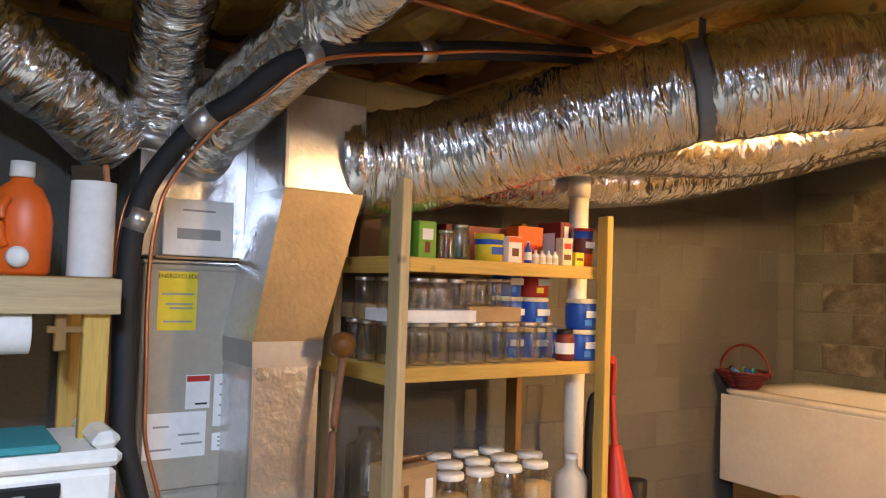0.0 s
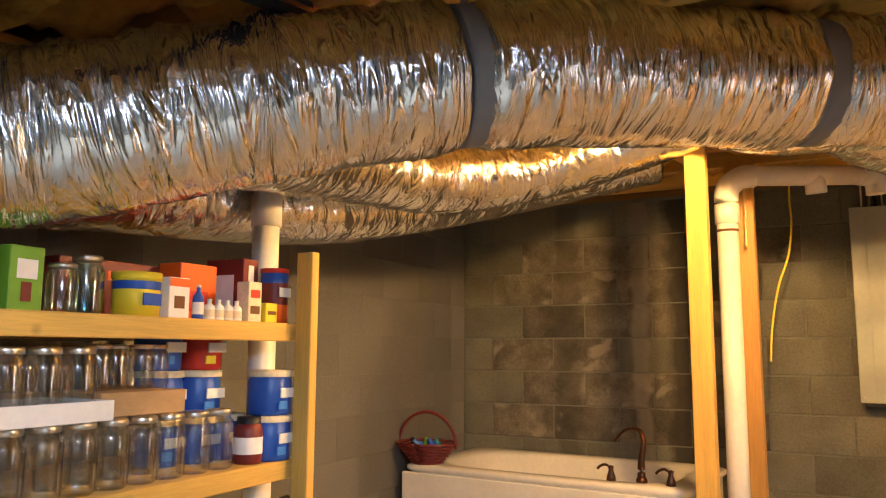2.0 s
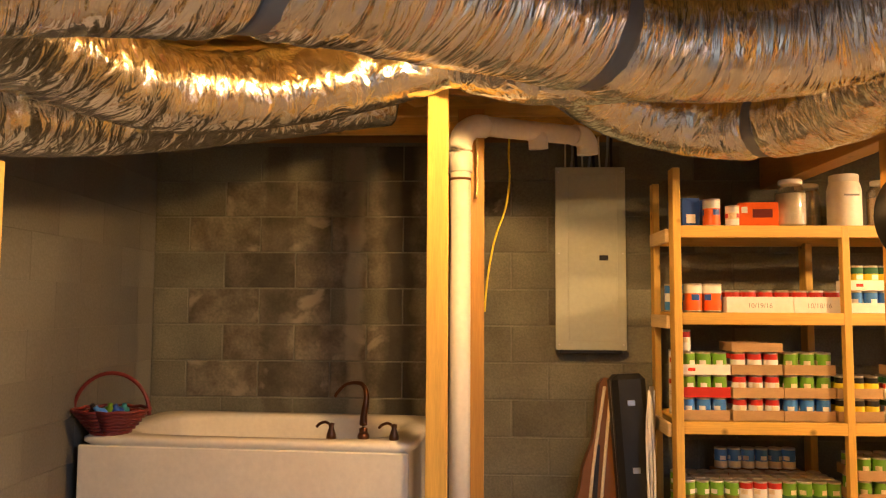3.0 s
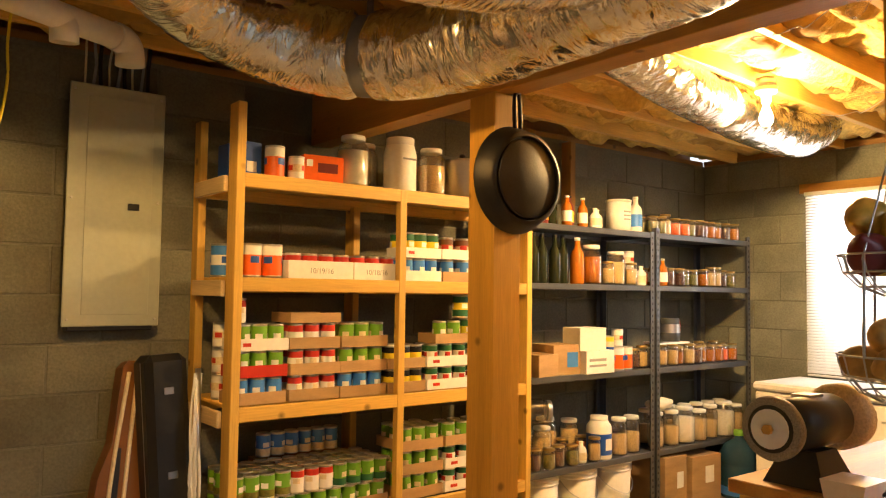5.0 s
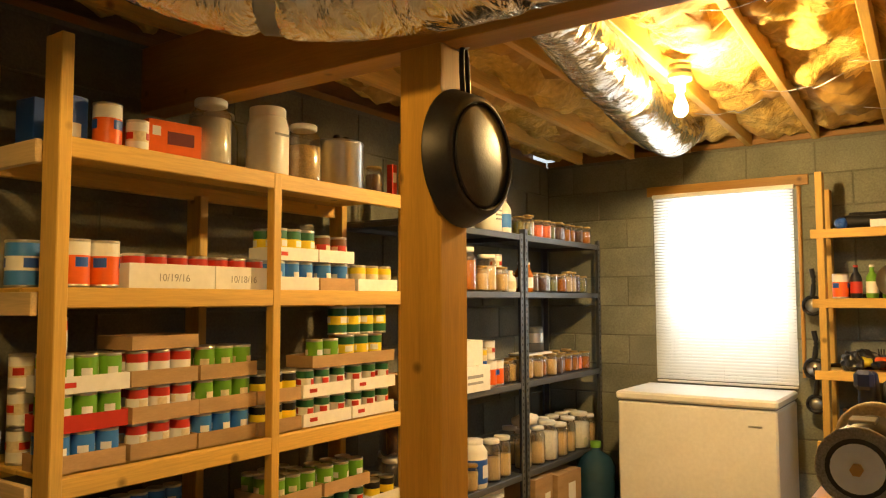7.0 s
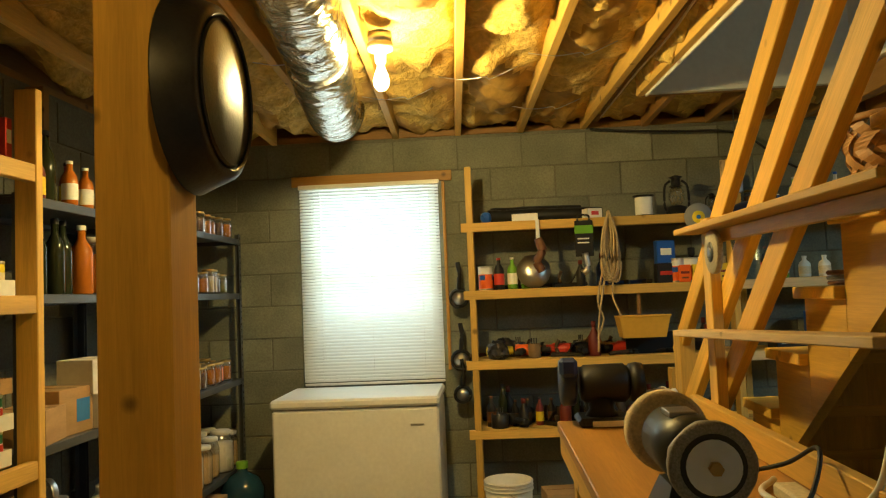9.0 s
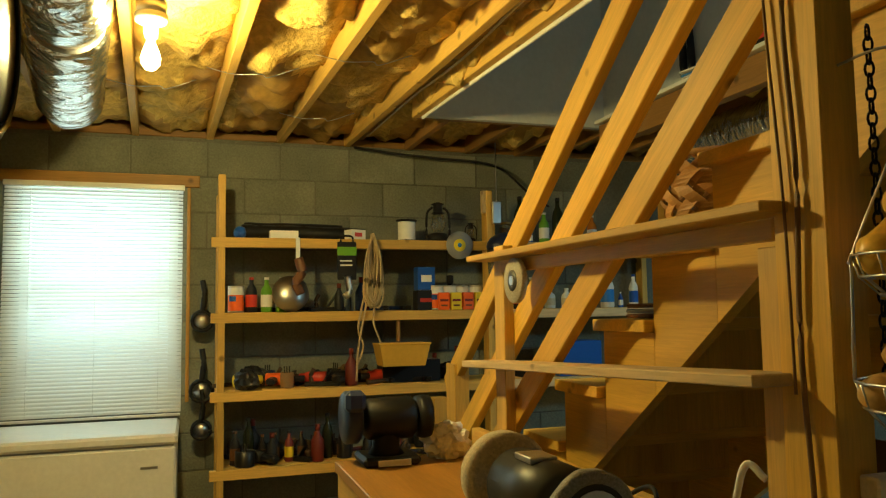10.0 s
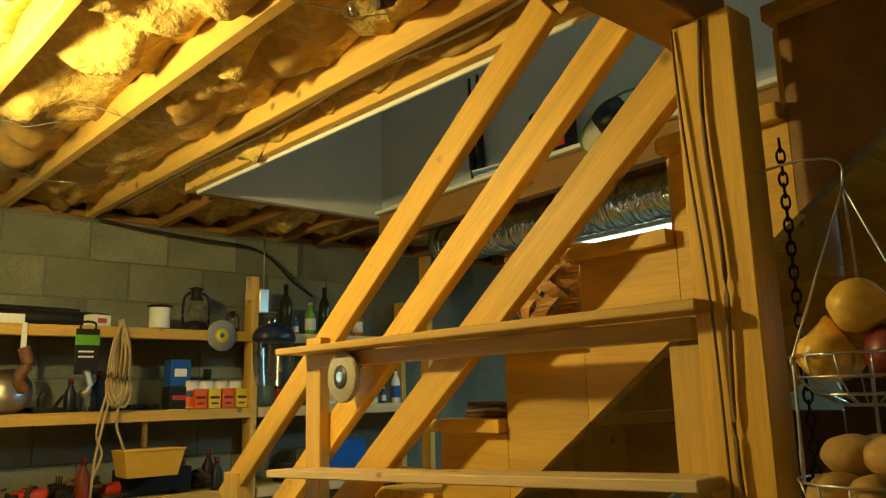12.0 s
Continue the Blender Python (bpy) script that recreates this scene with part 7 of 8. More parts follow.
t = thing("post_cable", (-2.066, 0.34, 0.9), "brown cable stapled along the stair post", "cable")
part("jacket", tube([(0, -0.01, 1.32), (-0.004, 0.0, 1.1), (-0.004, -0.015, 0.8), (-0.004, -0.005, 0.5), (-0.004, -0.02, 0.2), (-0.004, -0.01, 0.1)], 0.005, 8, 8), CABLE_BROWN, t)
part("jacket", tube([(0, 0.055, 1.32), (-0.004, 0.045, 1.1), (-0.004, 0.02, 0.75), (-0.004, 0.012, 0.4)], 0.003, 8, 8), CABLE_BROWN, t)

# things on the stairs and the stairwell ledge
t = thing("woven_basket", pose(-1.70, 1.02, 1.646) @ Matrix.Scale(1.3, 4), "splint basket with wide woven strips on a step", "basket")


def splint(start, way, lap):
    """One wide strip winding up the basket on a slant, passing over and under the others."""
    bm = bmesh.new()
    rows = []
    for k in range(19):
        h = k / 18
        a = start + way * 1.5 * h
        r = 0.088 + 0.035 * math.sin(h * 1.9) + 0.0045 * math.sin(h * 15.0 + lap)
        rows.append([bm.verts.new(((r + d) * math.cos(a + e), (r + d) * math.sin(a + e), 0.008 + 0.165 * h)) for d, e in ((0, -0.16), (0, 0.16), (-0.003, 0.16), (-0.003, -0.16))])
    for p, q in zip(rows, rows[1:]):
        for c in range(4):
            bm.faces.new((p[c], p[(c + 1) % 4], q[(c + 1) % 4], q[c]))
    bm.faces.new(rows[0][::-1])
    bm.faces.new(rows[-1])
    return bm


for k in range(13):
    for way in (1, -1):
        part("splint", splint(2 * math.pi * k / 13, way, math.pi * (way > 0)), WICKER, t)
part("base", lathe([(0, 0), (0.08, 0), (0.08, 0.006), (0, 0.006)], 20), WICKER, t)
part("rim", tube([(0.128 * math.cos(a), 0.128 * math.sin(a), 0.18) for a in [2 * math.pi * i / 20 for i in range(21)]], 0.008, 6, 1), WICKER, t)
t = thing("folded_rags", (-1.70, 1.295, 1.429), "folded dark rags on a step", "cloth")
for k in range(3):
    part("fold", box_bm(-0.10, -0.07, 0.016 * k, 0.10 - 0.02 * k, 0.07, 0.016 * k + 0.014, 0.005), GREY if k % 2 else BROWN, t, m=pose(0, 0, 0, 0, 0, 6 * k))
board("stairwell_ledge", (-0.915, 0.35, 2.51), (-0.915, 3.0, 2.51), 0.09, 0.02, WHITE_ENAMEL, label="white painted ledge along the stairwell", kind="structure")
board("ledge_joist", (-0.90, 0.35, 2.43), (-0.90, 3.0, 2.43), 0.06, 0.13, PINE_DARK, label="dark joist below the stairwell ledge", kind="structure")
t = thing("straw_hat", pose(-0.925, 1.35, 2.55, 0, -60, 0), "pale straw hat with green brim edge on the ledge", "hat")
part("brim", lathe([(0.06, 0), (0.17, 0.0), (0.172, 0.004), (0.06, 0.008)], 26), CREAM, t, m=pose(0, 0, 0.02))
part("brim_edge", lathe([(0.168, 0.018), (0.175, 0.018), (0.175, 0.028), (0.168, 0.028)], 26, cap=False), GREEN, t)
part("crown", lathe([(0.075, 0.02), (0.07, 0.09), (0.0, 0.10)], 22), BLACK, t)
t = thing("shoulder_bag", (-0.905, 1.72, 2.521), "black and red bag on the stairwell ledge", "bag")
part("bag", box_bm(-0.04, -0.12, 0.0, 0.04, 0.12, 0.22, 0.02), BLACK, t)
part("panel", box_bm(-0.043, -0.10, 0.02, -0.04, 0.0, 0.16, 0.001), RED, t)
for y in (2.20, 2.26):
    t = thing("umbrella", pose(-0.885, y, 2.521, 0, -1, 0), "black furled umbrella standing on the ledge", "umbrella")
    part("canopy", tube([(0, 0, 0), (0, 0, 0.1), (0, 0, 0.5), (0, 0, 0.55)], lambda s: 0.02 if 0.05 < s < 0.5 else 0.008, 10, 1), BLACK, t)
t = thing("magazines", (-0.92, 2.05, 2.521), "stack of magazines on the ledge", "magazines")
for k in range(4):
    part("magazine", box_bm(-0.04, -0.13, 0.008 * k, 0.04, 0.13, 0.008 * k + 0.006), (WHITE, SKY_BLUE, GREY, WHITE)[k], t, m=pose(0, 0, 0, 0, 0, 3 * k))

# ---------------------------------------------------------------- tool shelf contents
random.seed(21)
t = thing("rolled_mat", (-2.55, 3.74, B1), "dark rolled mats and tubing on the top shelf", "roll")
part("roll", tube([(-0.30, 0, 0.045), (-0.1, 0.02, 0.045), (0.15, 0.0, 0.04), (0.42, 0.01, 0.035)], 0.04, 12, 8, 0.008, 4), BLACK, t)
part("roll", tube([(-0.28, 0.11, 0.06), (0.0, 0.10, 0.06), (0.3, 0.11, 0.055)], 0.05, 12, 8, 0.008, 6), RUBBER, t)
t = thing("blue_ball", (-2.86, 3.70, B1 + 0.035), "blue plastic bundle on the top shelf", "bundle")
bm = bmesh.new()
bmesh.ops.create_icosphere(bm, subdivisions=3, radius=0.036)
for v in bm.verts:
    v.co *= 1 + 0.2 * noise.noise(v.co * 40)
part("wad", bm, BLUE, t)
carton(-2.62, 3.66, B1, 0.16, 0.06, 0.045, WHITE, "small white carton on the top shelf")
carton(-2.20, 3.68, B1, 0.10, 0.08, 0.06, WHITE, "crumpled white packet with red print", 20, (("-y", 0, 0.5, 0.5, 0.4, RED),))
t = thing("cord_spool", (-1.87, 3.72, B1), "white cord wound on a black-rimmed spool", "spool")
part("cord", lathe([(0.0, 0.008), (0.052, 0.008)] + [(0.052 + 0.003 * (i % 2), 0.010 + 0.005 * i) for i in range(23)] + [(0.0, 0.125)], 22, cap=False), WHITE, t)
part("rim", lathe([(0, 0), (0.062, 0), (0.062, 0.008), (0, 0.008)], 22), BLACK, t)
part("rim", lathe([(0, 0.125), (0.066, 0.125), (0.066, 0.132), (0, 0.132)], 22), BLACK, t)


def lantern(x, y, z, s=1.0):
    t = thing("oil_lantern", pose(x, y, z) @ Matrix.Scale(s, 4), "black wire oil lantern with glass globe", "lantern", "lanterns")
    part("tank", lathe([(0, 0), (0.07, 0), (0.072, 0.02), (0.06, 0.05), (0.03, 0.06), (0, 0.06)], 20, cap=False), BLACK, t)
    part("globe", lathe([(0.03, 0.065), (0.05, 0.10), (0.045, 0.15), (0.028, 0.18)], 18, cap=False), GLASS, t)
    part("chimney", lathe([(0.045, 0.18), (0.03, 0.19), (0.028, 0.23), (0.045, 0.24), (0, 0.255)], 18), BLACK, t)
    for sx in (-1, 1):
        part("side_tube", tube([(0.06 * sx, 0, 0.03), (0.075 * sx, 0, 0.06), (0.07 * sx, 0, 0.18), (0.035 * sx, 0, 0.22)], 0.008, 8, 6), BLACK, t)
    return t


lantern(-1.66, 3.74, B1)
lantern(-1.45, 3.72, B1, 0.5)


def disc(x, z, y, r, mat, mid, words):
    t = thing("abrasive_disc", pose(x, y, z, 90), words, "abrasive disc", "discs")
    part("disc", lathe([(0.008, 0), (r, 0), (r, 0.006), (0.008, 0.006)], 26), mat, t)
    part("label", lathe([(0.009, -0.001), (r * 0.45, -0.001), (r * 0.45, 0.0072), (0.009, 0.0072)], 20), mid, t)
    part("hub", lathe([(0.0, 0.0075), (r * 0.16, 0.0075), (r * 0.16, 0.009), (0, 0.009)], 12), SKY_BLUE, t)
    return t


disc(-1.575, B1 - 0.03, 3.586, 0.085, GREY, YELLOW, "grey cutting disc with orange centre hung on the shelf")
t = thing("face_shield", (-1.30, 3.50, 1.70), "clear face shield with dark blue crown hung on the post", "face shield")
bm = bmesh.new()
bmesh.ops.create_uvsphere(bm, u_segments=20, v_segments=10, radius=1)
for v in bm.verts:
    v.co = Vector((v.co.x * 0.13, v.co.y * 0.09, max(-0.2, v.co.z) * 0.09 + 0.14))
for f in bm.faces:
    f.smooth = True
part("crown", bm, plain("shield_blue", (0.02, 0.025, 0.06), 0.3), t)
part("visor", lathe([(0.10, -0.12), (0.115, 0.0), (0.12, 0.12)], 20, cap=False), PLASTIC_CLEAR, t)
t = thing("rope_coil", (-2.12, 3.575, B1 - 0.02), "tan rope coil hanging from the shelf edge", "rope")
for k in range(11):
    w = 0.010 + 0.0032 * k
    part("loop", tube([(0, -0.004 * k, 0.05), (w, -0.004 * k, -0.08), (w * 1.1, -0.004 * k, -0.28), (0, -0.004 * k, -0.36), (-w * 1.1, -0.004 * k, -0.28), (-w, -0.004 * k, -0.08), (0, -0.004 * k, 0.05)], 0.006, 7, 5), ROPE, t, m=pose(0, 0, -0.012 * (k % 3), 0, 3 * (k % 4) - 4, 0))
part("tail", tube([(-0.03, -0.02, -0.30), (-0.06, -0.02, -0.45), (-0.09, -0.02, -0.62), (-0.10, -0.015, -0.80)], 0.0065, 7, 6), ROPE, t)
part("tail", tube([(-0.05, -0.02, -0.30), (-0.09, -0.02, -0.50), (-0.06, -0.02, -0.60), (-0.10, -0.015, -0.72)], 0.0065, 7, 6), ROPE, t)
part("tail", tube([(0.02, -0.02, -0.30), (0.0, -0.02, -0.45), (0.03, -0.02, -0.55), (0.06, -0.015, -0.62)], 0.0065, 7, 6), ROPE, t)
t = thing("packaged_clamp", (-2.27, 3.575, B1 - 0.36), "clamp in yellow and black hanging packaging", "tool")
part("card", box_bm(-0.055, -0.004, 0.12, 0.055, 0.004, 0.34, 0.003), BLACK, t)
part("header", box_bm(-0.057, -0.006, 0.26, 0.057, -0.003, 0.31, 0.002), GREEN, t)
for z in (0.20, 0.225):
    part("print", box_bm(-0.04, -0.0055, z, 0.03, -0.004, z + 0.008), WHITE, t)
part("tool", tube([(0, -0.015, 0.14), (0.01, -0.02, 0.05), (-0.02, -0.02, 0.02)], 0.02, 10, 5), STEEL, t)
part("hook", tube([(-0.035, 0, 0.33), (-0.03, 0, 0.37), (0.03, 0, 0.37), (0.035, 0, 0.33)], 0.006, 8, 5), BLACK, t)
t = thing("trowel_chain", (-2.55, 3.575, B1 - 0.20), "bundle of chain and wire hung from the shelf", "chain")
part("strap", box_bm(-0.012, -0.004, 0.06, 0.012, 0.004, 0.20, 0.002), WHITE, t)
part("tangle", tube([(0, 0, 0.08), (0.02, -0.01, 0.0), (-0.01, -0.01, -0.06), (0.015, 0, -0.12)], 0.025, 9, 8, 0.012, 7), BROWN, t)
t = thing("steel_disc", pose(-2.58, 3.66, B2 + 0.105, 80), "round steel saw blade standing on the shelf", "saw blade")
part("blade", lathe([(0.01, 0), (0.105, 0), (0.105, 0.002), (0.01, 0.002)], 36), STEEL, t)
shelf2 = ["orange", "spray_red", "spray_green", "spray_green"]
for i, k in enumerate(shelf2):
    put(k, -2.88 + 0.085 * i, 3.72, B2, 30 * i)
for i in range(4):
    put("can_paint" if "can_paint" in KINDS else "orange", -1.44 - 0.085 * i, 3.70, B2, 40 * i)
put("blue_can", -1.78, 3.76, B2, 0)
carton(-1.76, 3.72, B2, 0.12, 0.10, 0.12, BLACK, "dark tin with red print on the shelf", 0, (("-y", 0, 0.5, 0.7, 0.2, RED),))
carton(-1.76, 3.72, B2 + 0.122, 0.11, 0.09, 0.14, BLUE, "blue tin stacked on another", 0, (("-y", 0, 0.5, 0.6, 0.3, WHITE),))
for i, mt in enumerate((ORANGE, YELLOW, ORANGE, YELLOW)):
    carton(-1.66 + 0.078 * i, 3.655, B2, 0.066, 0.05, 0.105, mt, "square yellow and orange tin of finish on the shelf", 3 * i - 4, (("-y", 0, 0.55, 0.8, 0.14, DARK_RED), ("-y", 0, 0.25, 0.6, 0.1, BROWN)))
t = thing("bulb_clamp", (-1.60, 3.70, B2), "small black desk clamp lamp", "lamp")
part("arm", tube([(0, 0, 0), (0.02, 0, 0.08), (-0.01, 0, 0.16)], 0.008, 8, 5), BLACK, t)
part("head", lathe([(0.012, 0.15), (0.022, 0.17), (0.022, 0.21), (0, 0.215)], 14), BLACK, t)


def drill(x, y, z, mat, turn, words):
    t = thing("power_drill", pose(x, y, z, 0, 0, turn), words, "power tool", "power tools")
    part("motor", tube([(-0.09, 0, 0.045), (0.0, 0, 0.045), (0.07, 0, 0.045)], lambda s: 0.036 if s < 0.12 else 0.026, 14, 3), mat, t)
    part("chuck", tube([(0.06, 0, 0.045), (0.13, 0, 0.045)], 0.018, 12, 1), BLACK, t)
    part("grip", box_bm(-0.07, -0.15, 0.02, -0.02, -0.02, 0.06, 0.012), BLACK, t)
    return t


for x, mt, tr in ((-2.80, YELLOW, 20), (-2.62, ORANGE, -15), (-2.45, RED, 160), (-2.28, BLACK, 10), (-2.05, RED, 200)):
    drill(x, 3.74, B3, mt, tr, {YELLOW: "yellow", ORANGE: "orange", RED: "red", BLACK: "black"}[mt] + " and black power tool lying on the shelf")
drill(-2.70, 3.73, B4, BLACK, 30, "black power tool lying on the shelf")
for i in range(9):
    put(("oil_can", "wine", "oil_can", "oil_can", "sauce_red", "oil_can", "oil_can", "wine", "oil_can")[i], -2.88 + 0.075 * i, 3.72 + 0.03 * (i % 2), B4, 0, m=pose(-2.88 + 0.075 * i, 3.72 + 0.03 * (i % 2), B4) @ Matrix.Scale(0.85, 4))
t = thing("yellow_bin", (-1.95, 3.56, 1.145), "yellow open-front plastic parts bin hung under the shelf", "bin")
bm = open_box(rect(-0.125, 0.125, -0.06, 0.10, 0), rect(-0.15, 0.15, -0.085, 0.11, 0.13), 0.005)
BIN_TAN = plain("bin_plastic", (0.66, 0.38, 0.05), 0.5)
part("bin", bm, BIN_TAN, t)
part("lip", box_bm(-0.155, -0.09, 0.122, 0.155, -0.082, 0.135, 0.003), BIN_TAN, t)
board("bin_hanger", (-1.95, 3.64, 1.28), (-1.95, 3.64, 1.41), 0.03, 0.02, PINE_DARK, label="strip of wood holding the parts bin", category="bracket")
carton(-1.85, 3.78, B3, 0.36, 0.16, 0.13, BLACK, "black tool case lying on the shelf", 0)
bucket(-2.80, 3.42, 0, 0.14, 0.36, False)
carton(-2.45, 3.40, 0, 0.30, 0.20, 0.30, CARD, "open box of crumpled paper on the floor", 6)
for x, z, k in ((-1.05, B1, "blue_can"), (-0.95, B1, "spray_green"), (-0.85, B1, "wine"), (-0.7, B1, "spray"), (-0.6, B1, "sauce"), (-1.15, B2, "spray_red"), (-1.05, B2, "spray_green"), (-0.92, B2, "vitamin"), (-0.8, B2, "vitamin"), (-0.65, B2, "spray"), (-0.5, B2, "plastic_tall"), (-0.4, B2, "blue_can"), (-0.3, B2, "spray"), (-1.22, B1, "bean_jar"), (-1.12, B1, "wine")):
    put(k, x, 3.70, z, 0)
carton(-1.05, 3.72, B3, 0.18, 0.14, 0.10, BLACK, "black and white carton of fittings", 4, (("-y", -0.2, 0.5, 0.3, 0.4, WHITE),))
carton(-0.75, 3.72, B3, 0.30, 0.2, 0.22, BLUE, "blue plastic tool tote on the shelf", 0)
t = thing("hanging_tool", (-1.33, 3.58, 2.02), "steel sash weight on a wire above the shelf post", "tool")
part("wire", tube([(0, 0, 0.10), (0, 0, 0.48)], 0.004, 6, 1), STEEL, t)
part("tool", box_bm(-0.03, -0.012, -0.03, 0.03, 0.012, 0.11, 0.006), STEEL, t)
board("scrap_block", (-1.38, 3.62, 2.20), (-1.38, 3.62, 2.06), 0.03, 0.07, PINE_PALE, label="pale scrap wood screwed to the shelf post", category="wood block")
# tools hung on the wall by the window
for z, r in ((1.42, 0.055), (1.02, 0.06), (0.80, 0.05)):
    t = thing("hung_tool", (-3.06, 3.86, z), "dark hand tool hanging by the window", "tool", "hung tools")
    part("ring", tube([(r * math.cos(a), 0, r * math.sin(a)) for a in [2 * math.pi * i / 16 for i in range(17)]], 0.012, 8, 1), BLACK, t)
    part("grip", tube([(0, 0, r), (0.01, 0, r + 0.10), (0, 0, r + 0.18)], 0.016, 8, 4), BLACK, t)
    part("dial", lathe([(0, 0), (r * 0.8, 0), (r * 0.8, 0.012), (0, 0.014)], 16), STEEL, t, m=pose(0, 0.005, 0, 90))
# second bare bulb between the ducts
bl2 = thing("bare_bulb", BULB2, "bare glowing light bulb in a ceiling socket", "light bulb")
g = part("glass", lathe([(0.0, -0.065), (0.018, -0.062), (0.03, -0.045), (0.033, -0.025), (0.027, 0.0), (0.015, 0.03), (0.013, 0.045)], 20), BULB_GLOW, bl2)
g.visible_shadow = False
part("socket", lathe([(0.016, 0.045), (0.022, 0.05), (0.024, 0.09), (0.05, 0.10), (0.055, 0.125)], 16), WHITE_ENAMEL, bl2)
part("box", lathe([(0.05, 0.125), (0.05, 0.16)], 16), STEEL, bl2)

# ---------------------------------------------------------------- dark clutter of the tool shelf
CLUTTER = [plain("grimy_" + n, c, r, m_) for n, c, r, m_ in (("black", (0.012, 0.012, 0.013), 0.5, 0.0), ("iron", (0.05, 0.048, 0.045), 0.42, 0.8), ("brown", (0.06, 0.035, 0.018), 0.6, 0.0), ("blue", (0.012, 0.025, 0.07), 0.5, 0.0), ("red", (0.14, 0.018, 0.010), 0.5, 0.0), ("tan", (0.22, 0.13, 0.05), 0.7, 0.0))]
_rng = random.Random(41)


def shelf_tool(x, y, z, s):
    """One dark hand tool or part, lying or standing on the shelf."""
    mat = CLUTTER[_rng.choice((0, 0, 0, 1, 1, 2, 3, 4, 5))]
    kind = _rng.randrange(5)
    turn = _rng.uniform(-60, 60)
    if kind == 0:
        t = thing("oil_bottle", pose(x, y, z, 0, 0, turn), "dark grimy oil bottle on the tool shelf", "bottle", "shelf tools")
        part("body", lathe([(0, 0), (0.03 * s, 0), (0.032 * s, 0.01), (0.032 * s, 0.10 * s), (0.012, 0.14 * s), (0.012, 0.16 * s), (0, 0.16 * s)], 14, cap=False), mat, t)
        part("cap", lathe([(0.014, 0.15 * s), (0.014, 0.18 * s), (0, 0.18 * s)], 10), CLUTTER[4], t)
    elif kind == 1:
        t = thing("hand_plane", pose(x, y, z, 0, 0, turn), "worn iron hand plane on the tool shelf", "plane", "shelf tools")
        part("sole", box_bm(-0.09 * s, -0.025, 0, 0.09 * s, 0.025, 0.025, 0.004), CLUTTER[1], t)
        part("blade", box_bm(-0.003, -0.02, 0, 0.003, 0.02, 0.08, 0.001), CLUTTER[1], t, m=pose(0, 0, 0.02, 0, 35, 0))
        part("tote", tube([(-0.06, 0, 0.02), (-0.07, 0, 0.06), (-0.05, 0, 0.10)], 0.012, 8, 4), CLUTTER[2], t)
        part("knob", lathe([(0.01, 0.02), (0.014, 0.05), (0.018, 0.06), (0, 0.07)], 12), CLUTTER[2], t, m=pose(0.06 * s, 0, 0))
    elif kind == 2:
        t = thing("screw_tin", pose(x, y, z, 0, 0, turn), "dented dark tin of screws on the tool shelf", "tin", "shelf tools")
        part("tin", lathe([(0, 0), (0.04 * s, 0), (0.041 * s, 0.004), (0.041 * s, 0.085), (0.039 * s, 0.086), (0.038 * s, 0.01), (0, 0.01)], 18, cap=False), mat, t)
        for k in range(3):
            part("bolt", tube([(0.012 * k - 0.01, 0.005 * k, 0.02), (0.016 * k - 0.015, 0.01, 0.12)], 0.004, 6, 1), CLUTTER[1], t)
    elif kind == 3:
        t = thing("pipe_wrench", pose(x, y, z + 0.014, 0, 0, turn), "dark iron pipe wrench lying on the tool shelf", "wrench", "shelf tools")
        part("handle", tube([(-0.14 * s, 0, 0), (0.02, 0, 0.002), (0.06, 0, 0.004)], 0.012, 8, 3), mat, t)
        part("jaw", box_bm(0.04, -0.035, -0.012, 0.075, 0.03, 0.014, 0.004), CLUTTER[1], t)
        part("nut", lathe([(0.02, -0.01), (0.02, 0.012), (0, 0.012)], 12), CLUTTER[1], t, m=pose(0.03, 0, 0))
    else:
        t = thing("tool_pouch", pose(x, y, z, 0, 0, turn), "dark slumped tool pouch on the tool shelf", "pouch", "shelf tools")
        bm = bmesh.new()
        bmesh.ops.create_icosphere(bm, subdivisions=3, radius=1)
        o = _rng.uniform(0, 50)
        for v in bm.verts:
            v.co *= 1 + 0.3 * noise.noise(v.co * 2.2 + Vector((o, 0, 0)))
            v.co = Vector((v.co.x * 0.075 * s, v.co.y * 0.05, max(-0.75, v.co.z) * 0.05 * s + 0.0375 * s))
            f = v.co.z
        part("pouch", bm, mat, t)
        part("strap", tube([(-0.05, 0, 0.05 * s), (0, -0.03, 0.09 * s), (0.05, 0, 0.05 * s)], 0.006, 6, 4), CLUTTER[0], t)


for z, n, y in ((B2, 12, 3.82), (B3, 16, 3.83), (B3, 7, 3.68), (B4, 16, 3.85), (B4, 10, 3.68)):
    for i in range(n):
        shelf_tool(-2.88 + 1.45 * (i + 0.5 * _rng.random()) / n, y + _rng.uniform(-0.03, 0.03), z + 0.001, _rng.uniform(0.85, 1.35))
t = thing("unlit_bulb", (-2.41, 0.985, 2.42), "unlit clear bulb on a taped cable from a joist", "light bulb")
part("glass", lathe([(0.0, -0.06), (0.02, -0.055), (0.03, -0.035), (0.026, -0.01), (0.014, 0.015), (0.013, 0.03)], 16), GLASS, t, m=pose(0, 0, 0, 0, 60, 0))
part("socket", lathe([(0.015, 0.025), (0.019, 0.03), (0.019, 0.075), (0, 0.08)], 14), CLUTTER[2], t, m=pose(0, 0, 0, 0, 60, 0))
part("cord", tube([(0.065, 0, 0.04), (0.075, 0.0, 0.08), (0.06, 0.0, 0.13), (0.10, 0, 0.14), (0.13, 0, 0.10), (0.17, 0, 0.13)], 0.006, 8, 6), CREAM, t)
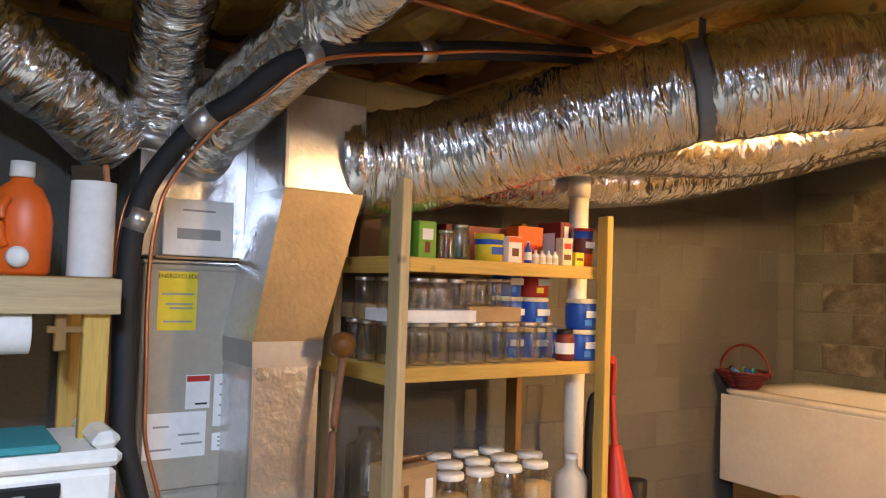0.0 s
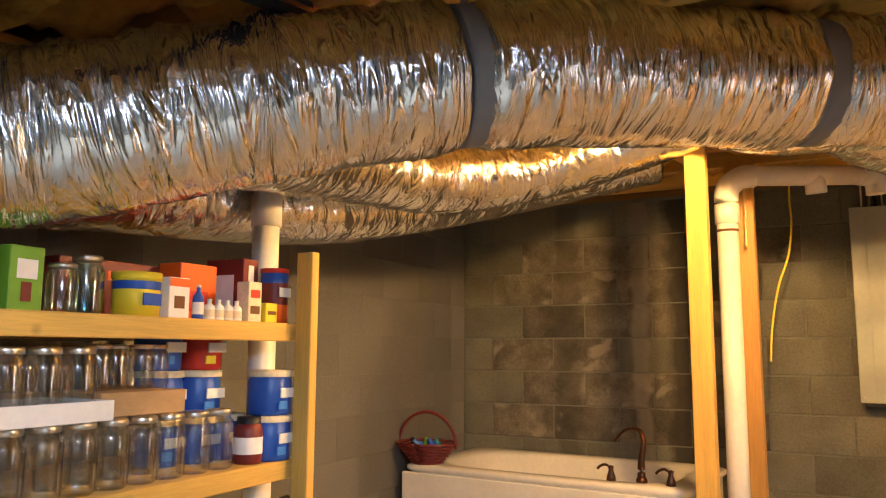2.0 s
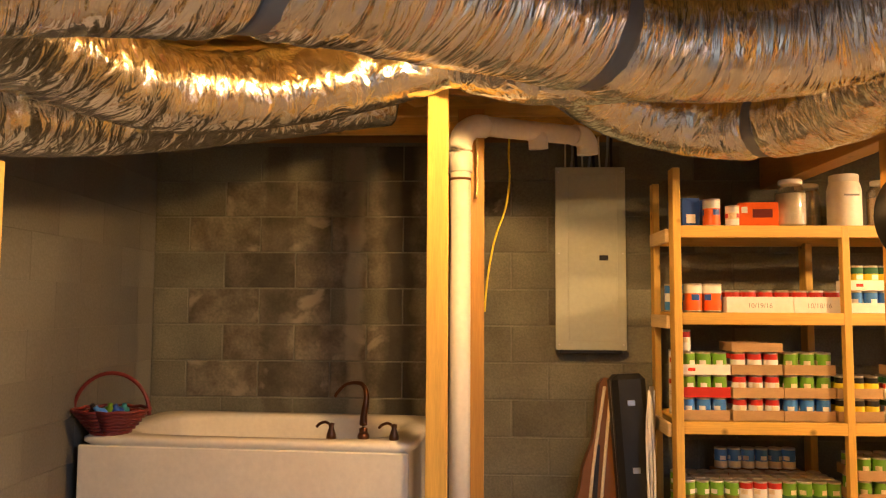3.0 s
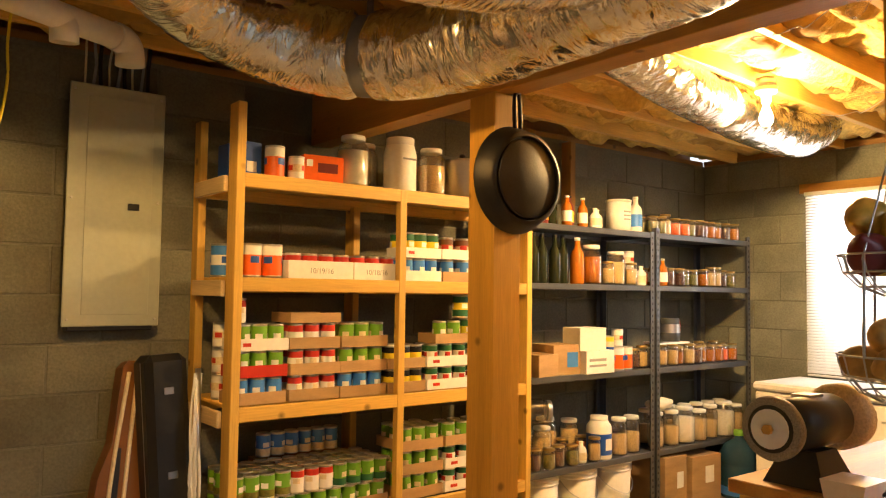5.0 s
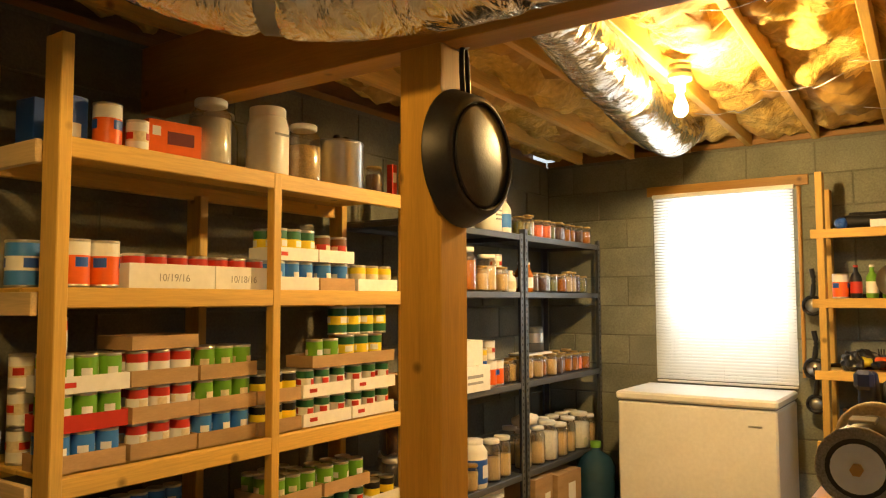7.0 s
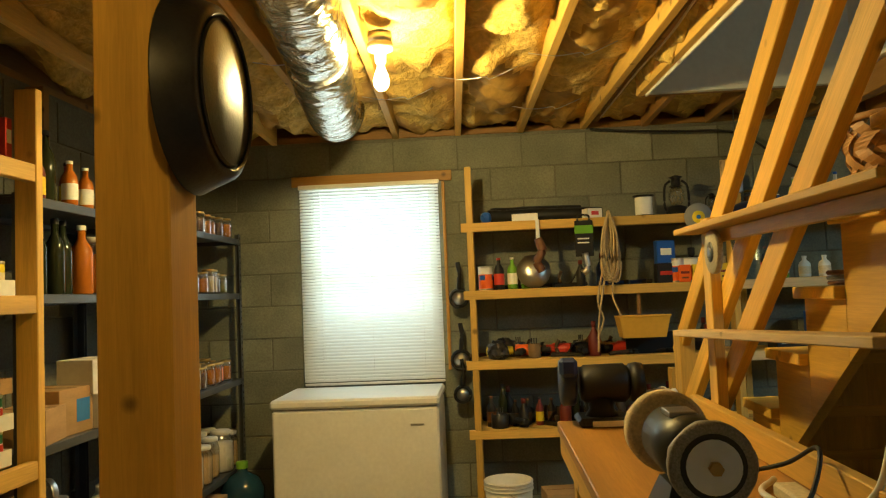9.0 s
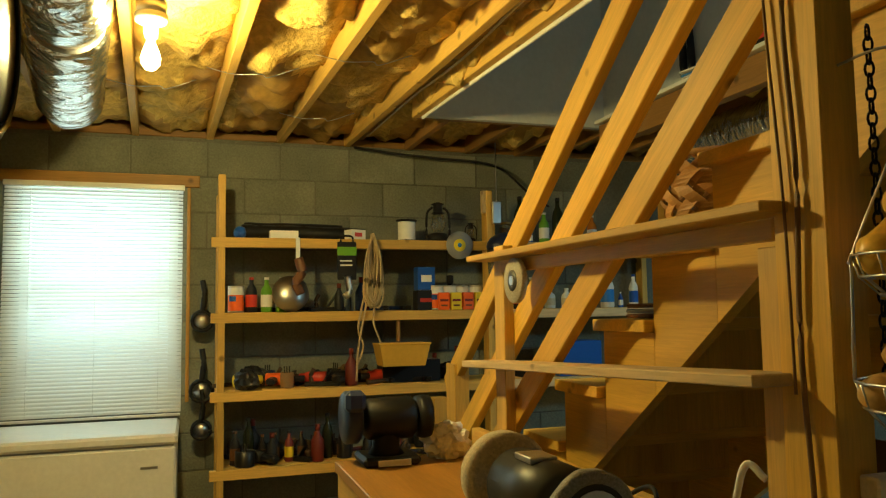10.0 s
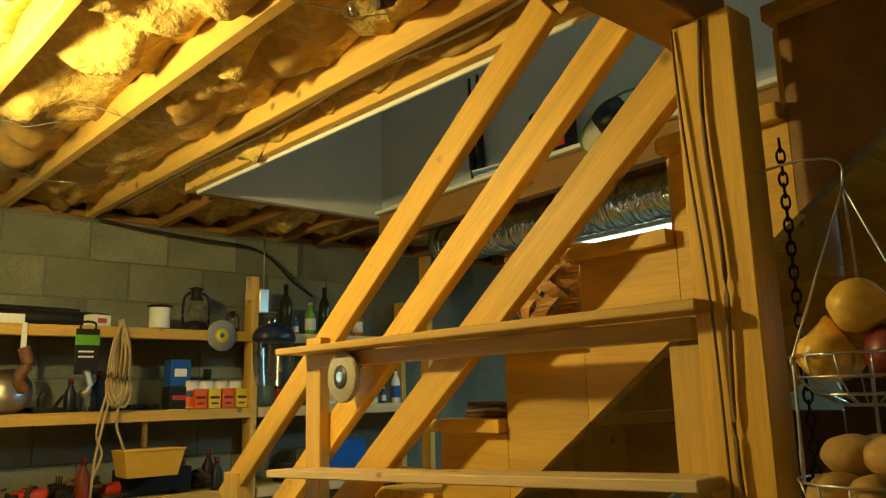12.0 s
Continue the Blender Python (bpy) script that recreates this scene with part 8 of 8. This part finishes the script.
part("tape_knot", lathe([(0, 0), (0.018, 0.005), (0.02, 0.03), (0.01, 0.045), (0, 0.045)], 10), CLUTTER[2], t, m=pose(0.065, 0, 0.03))
# house cable stapled along the trimmer
t = thing("house_cable", (-2.06, 2.2, 2.55), "thin pale cable stapled along the joist", "cable")
part("cable", tube([(0.09, -1.6, 0.0), (0.075, -1.1, -0.02), (0.05, -0.6, 0.01), (0.03, 0.0, -0.015), (0.0, 0.7, 0.0), (-0.035, 1.6, -0.005)], 0.006, 6, 6), CREAM, t)
t = thing("house_cable", (-1.7, 3.93, 2.36), "black cable sagging along the top of the wall", "cable")
part("cable", tube([(-0.45, 0.0, 0.14), (-0.2, -0.02, 0.11), (0.1, -0.03, 0.09), (0.5, -0.02, 0.06), (0.75, -0.02, -0.12), (0.9, 0.0, -0.2)], 0.008, 8, 6), RUBBER, t)
# strip of dark timber on the west wall
board("wall_cleat", (-4.945, 2.31, 1.98), (-4.945, 2.31, 2.50), 0.05, 0.09, PINE_DARK, label="dark upright timber cleat on the block wall", category="timber")

# ---------------------------------------------------------------- concrete blocks of the walls, course by course


def block_mesh(name, w, mat, joint):
    bm = box_bm(-w / 2 + joint, -0.015, -BH / 2 + joint, w / 2 - joint, 0.0, BH / 2 - joint, min(0.003, joint * 0.6))
    return to_mesh(name, bm, mat)


def lay_blocks(wall, length, place, mats, hole=None, pick=None, joint=0.0045):
    meshes = {}
    for c in range(int((TOP - B0) / BH)):
        z = (c + 0.5) * BH + B0
        s = -BW / 2 if c % 2 else 0.0
        while s < length - 0.02:
            a, b = max(0.0, s), min(length, s + BW)
            s += BW
            if b - a < 0.05:
                continue
            if hole and b > hole[0] + 0.01 and a < hole[1] - 0.01 and z + BH / 2 > hole[2] + 0.01 and z - BH / 2 < hole[3] - 0.01:
                if a < hole[0] and hole[0] - a > 0.05:
                    b = hole[0]
                elif b > hole[1] and b - hole[1] > 0.05:
                    a = hole[1]
                else:
                    continue
            mat = mats if pick is None else pick((a + b) / 2, z)
            key = (round(b - a, 2), mat.name)
            if key not in meshes:
                meshes[key] = block_mesh("block", b - a, mat, joint)
            part("block", meshes[key], None, wall, m=place((a + b) / 2, z))


lay_blocks(wall_west, NY - SY, lambda s, z: pose(WX, SY + s, z, 0, 0, -90),
           BLOCK, pick=lambda s, z: BLOCK_DAMP if 0.25 < s < 2.1 and 0.95 < z < 2.3 and noise.noise(Vector((s * 1.7, z * 2.3, 4))) > -0.12 - 0.15 * (0.7 < s < 1.7) else BLOCK)
lay_blocks(wall_north, 4.6, lambda s, z: pose(WX + s, NY, z) @ Matrix.Rotation(math.pi, 4, "Z"), BLOCK_PALE,
           hole=(WIN_X0 - WX, WIN_X1 - WX, WIN_Z0, WIN_Z1))
lay_blocks(wall_south, 6.0, lambda s, z: pose(WX + s, SY, z), BLOCK_PLAIN, joint=0.0006)
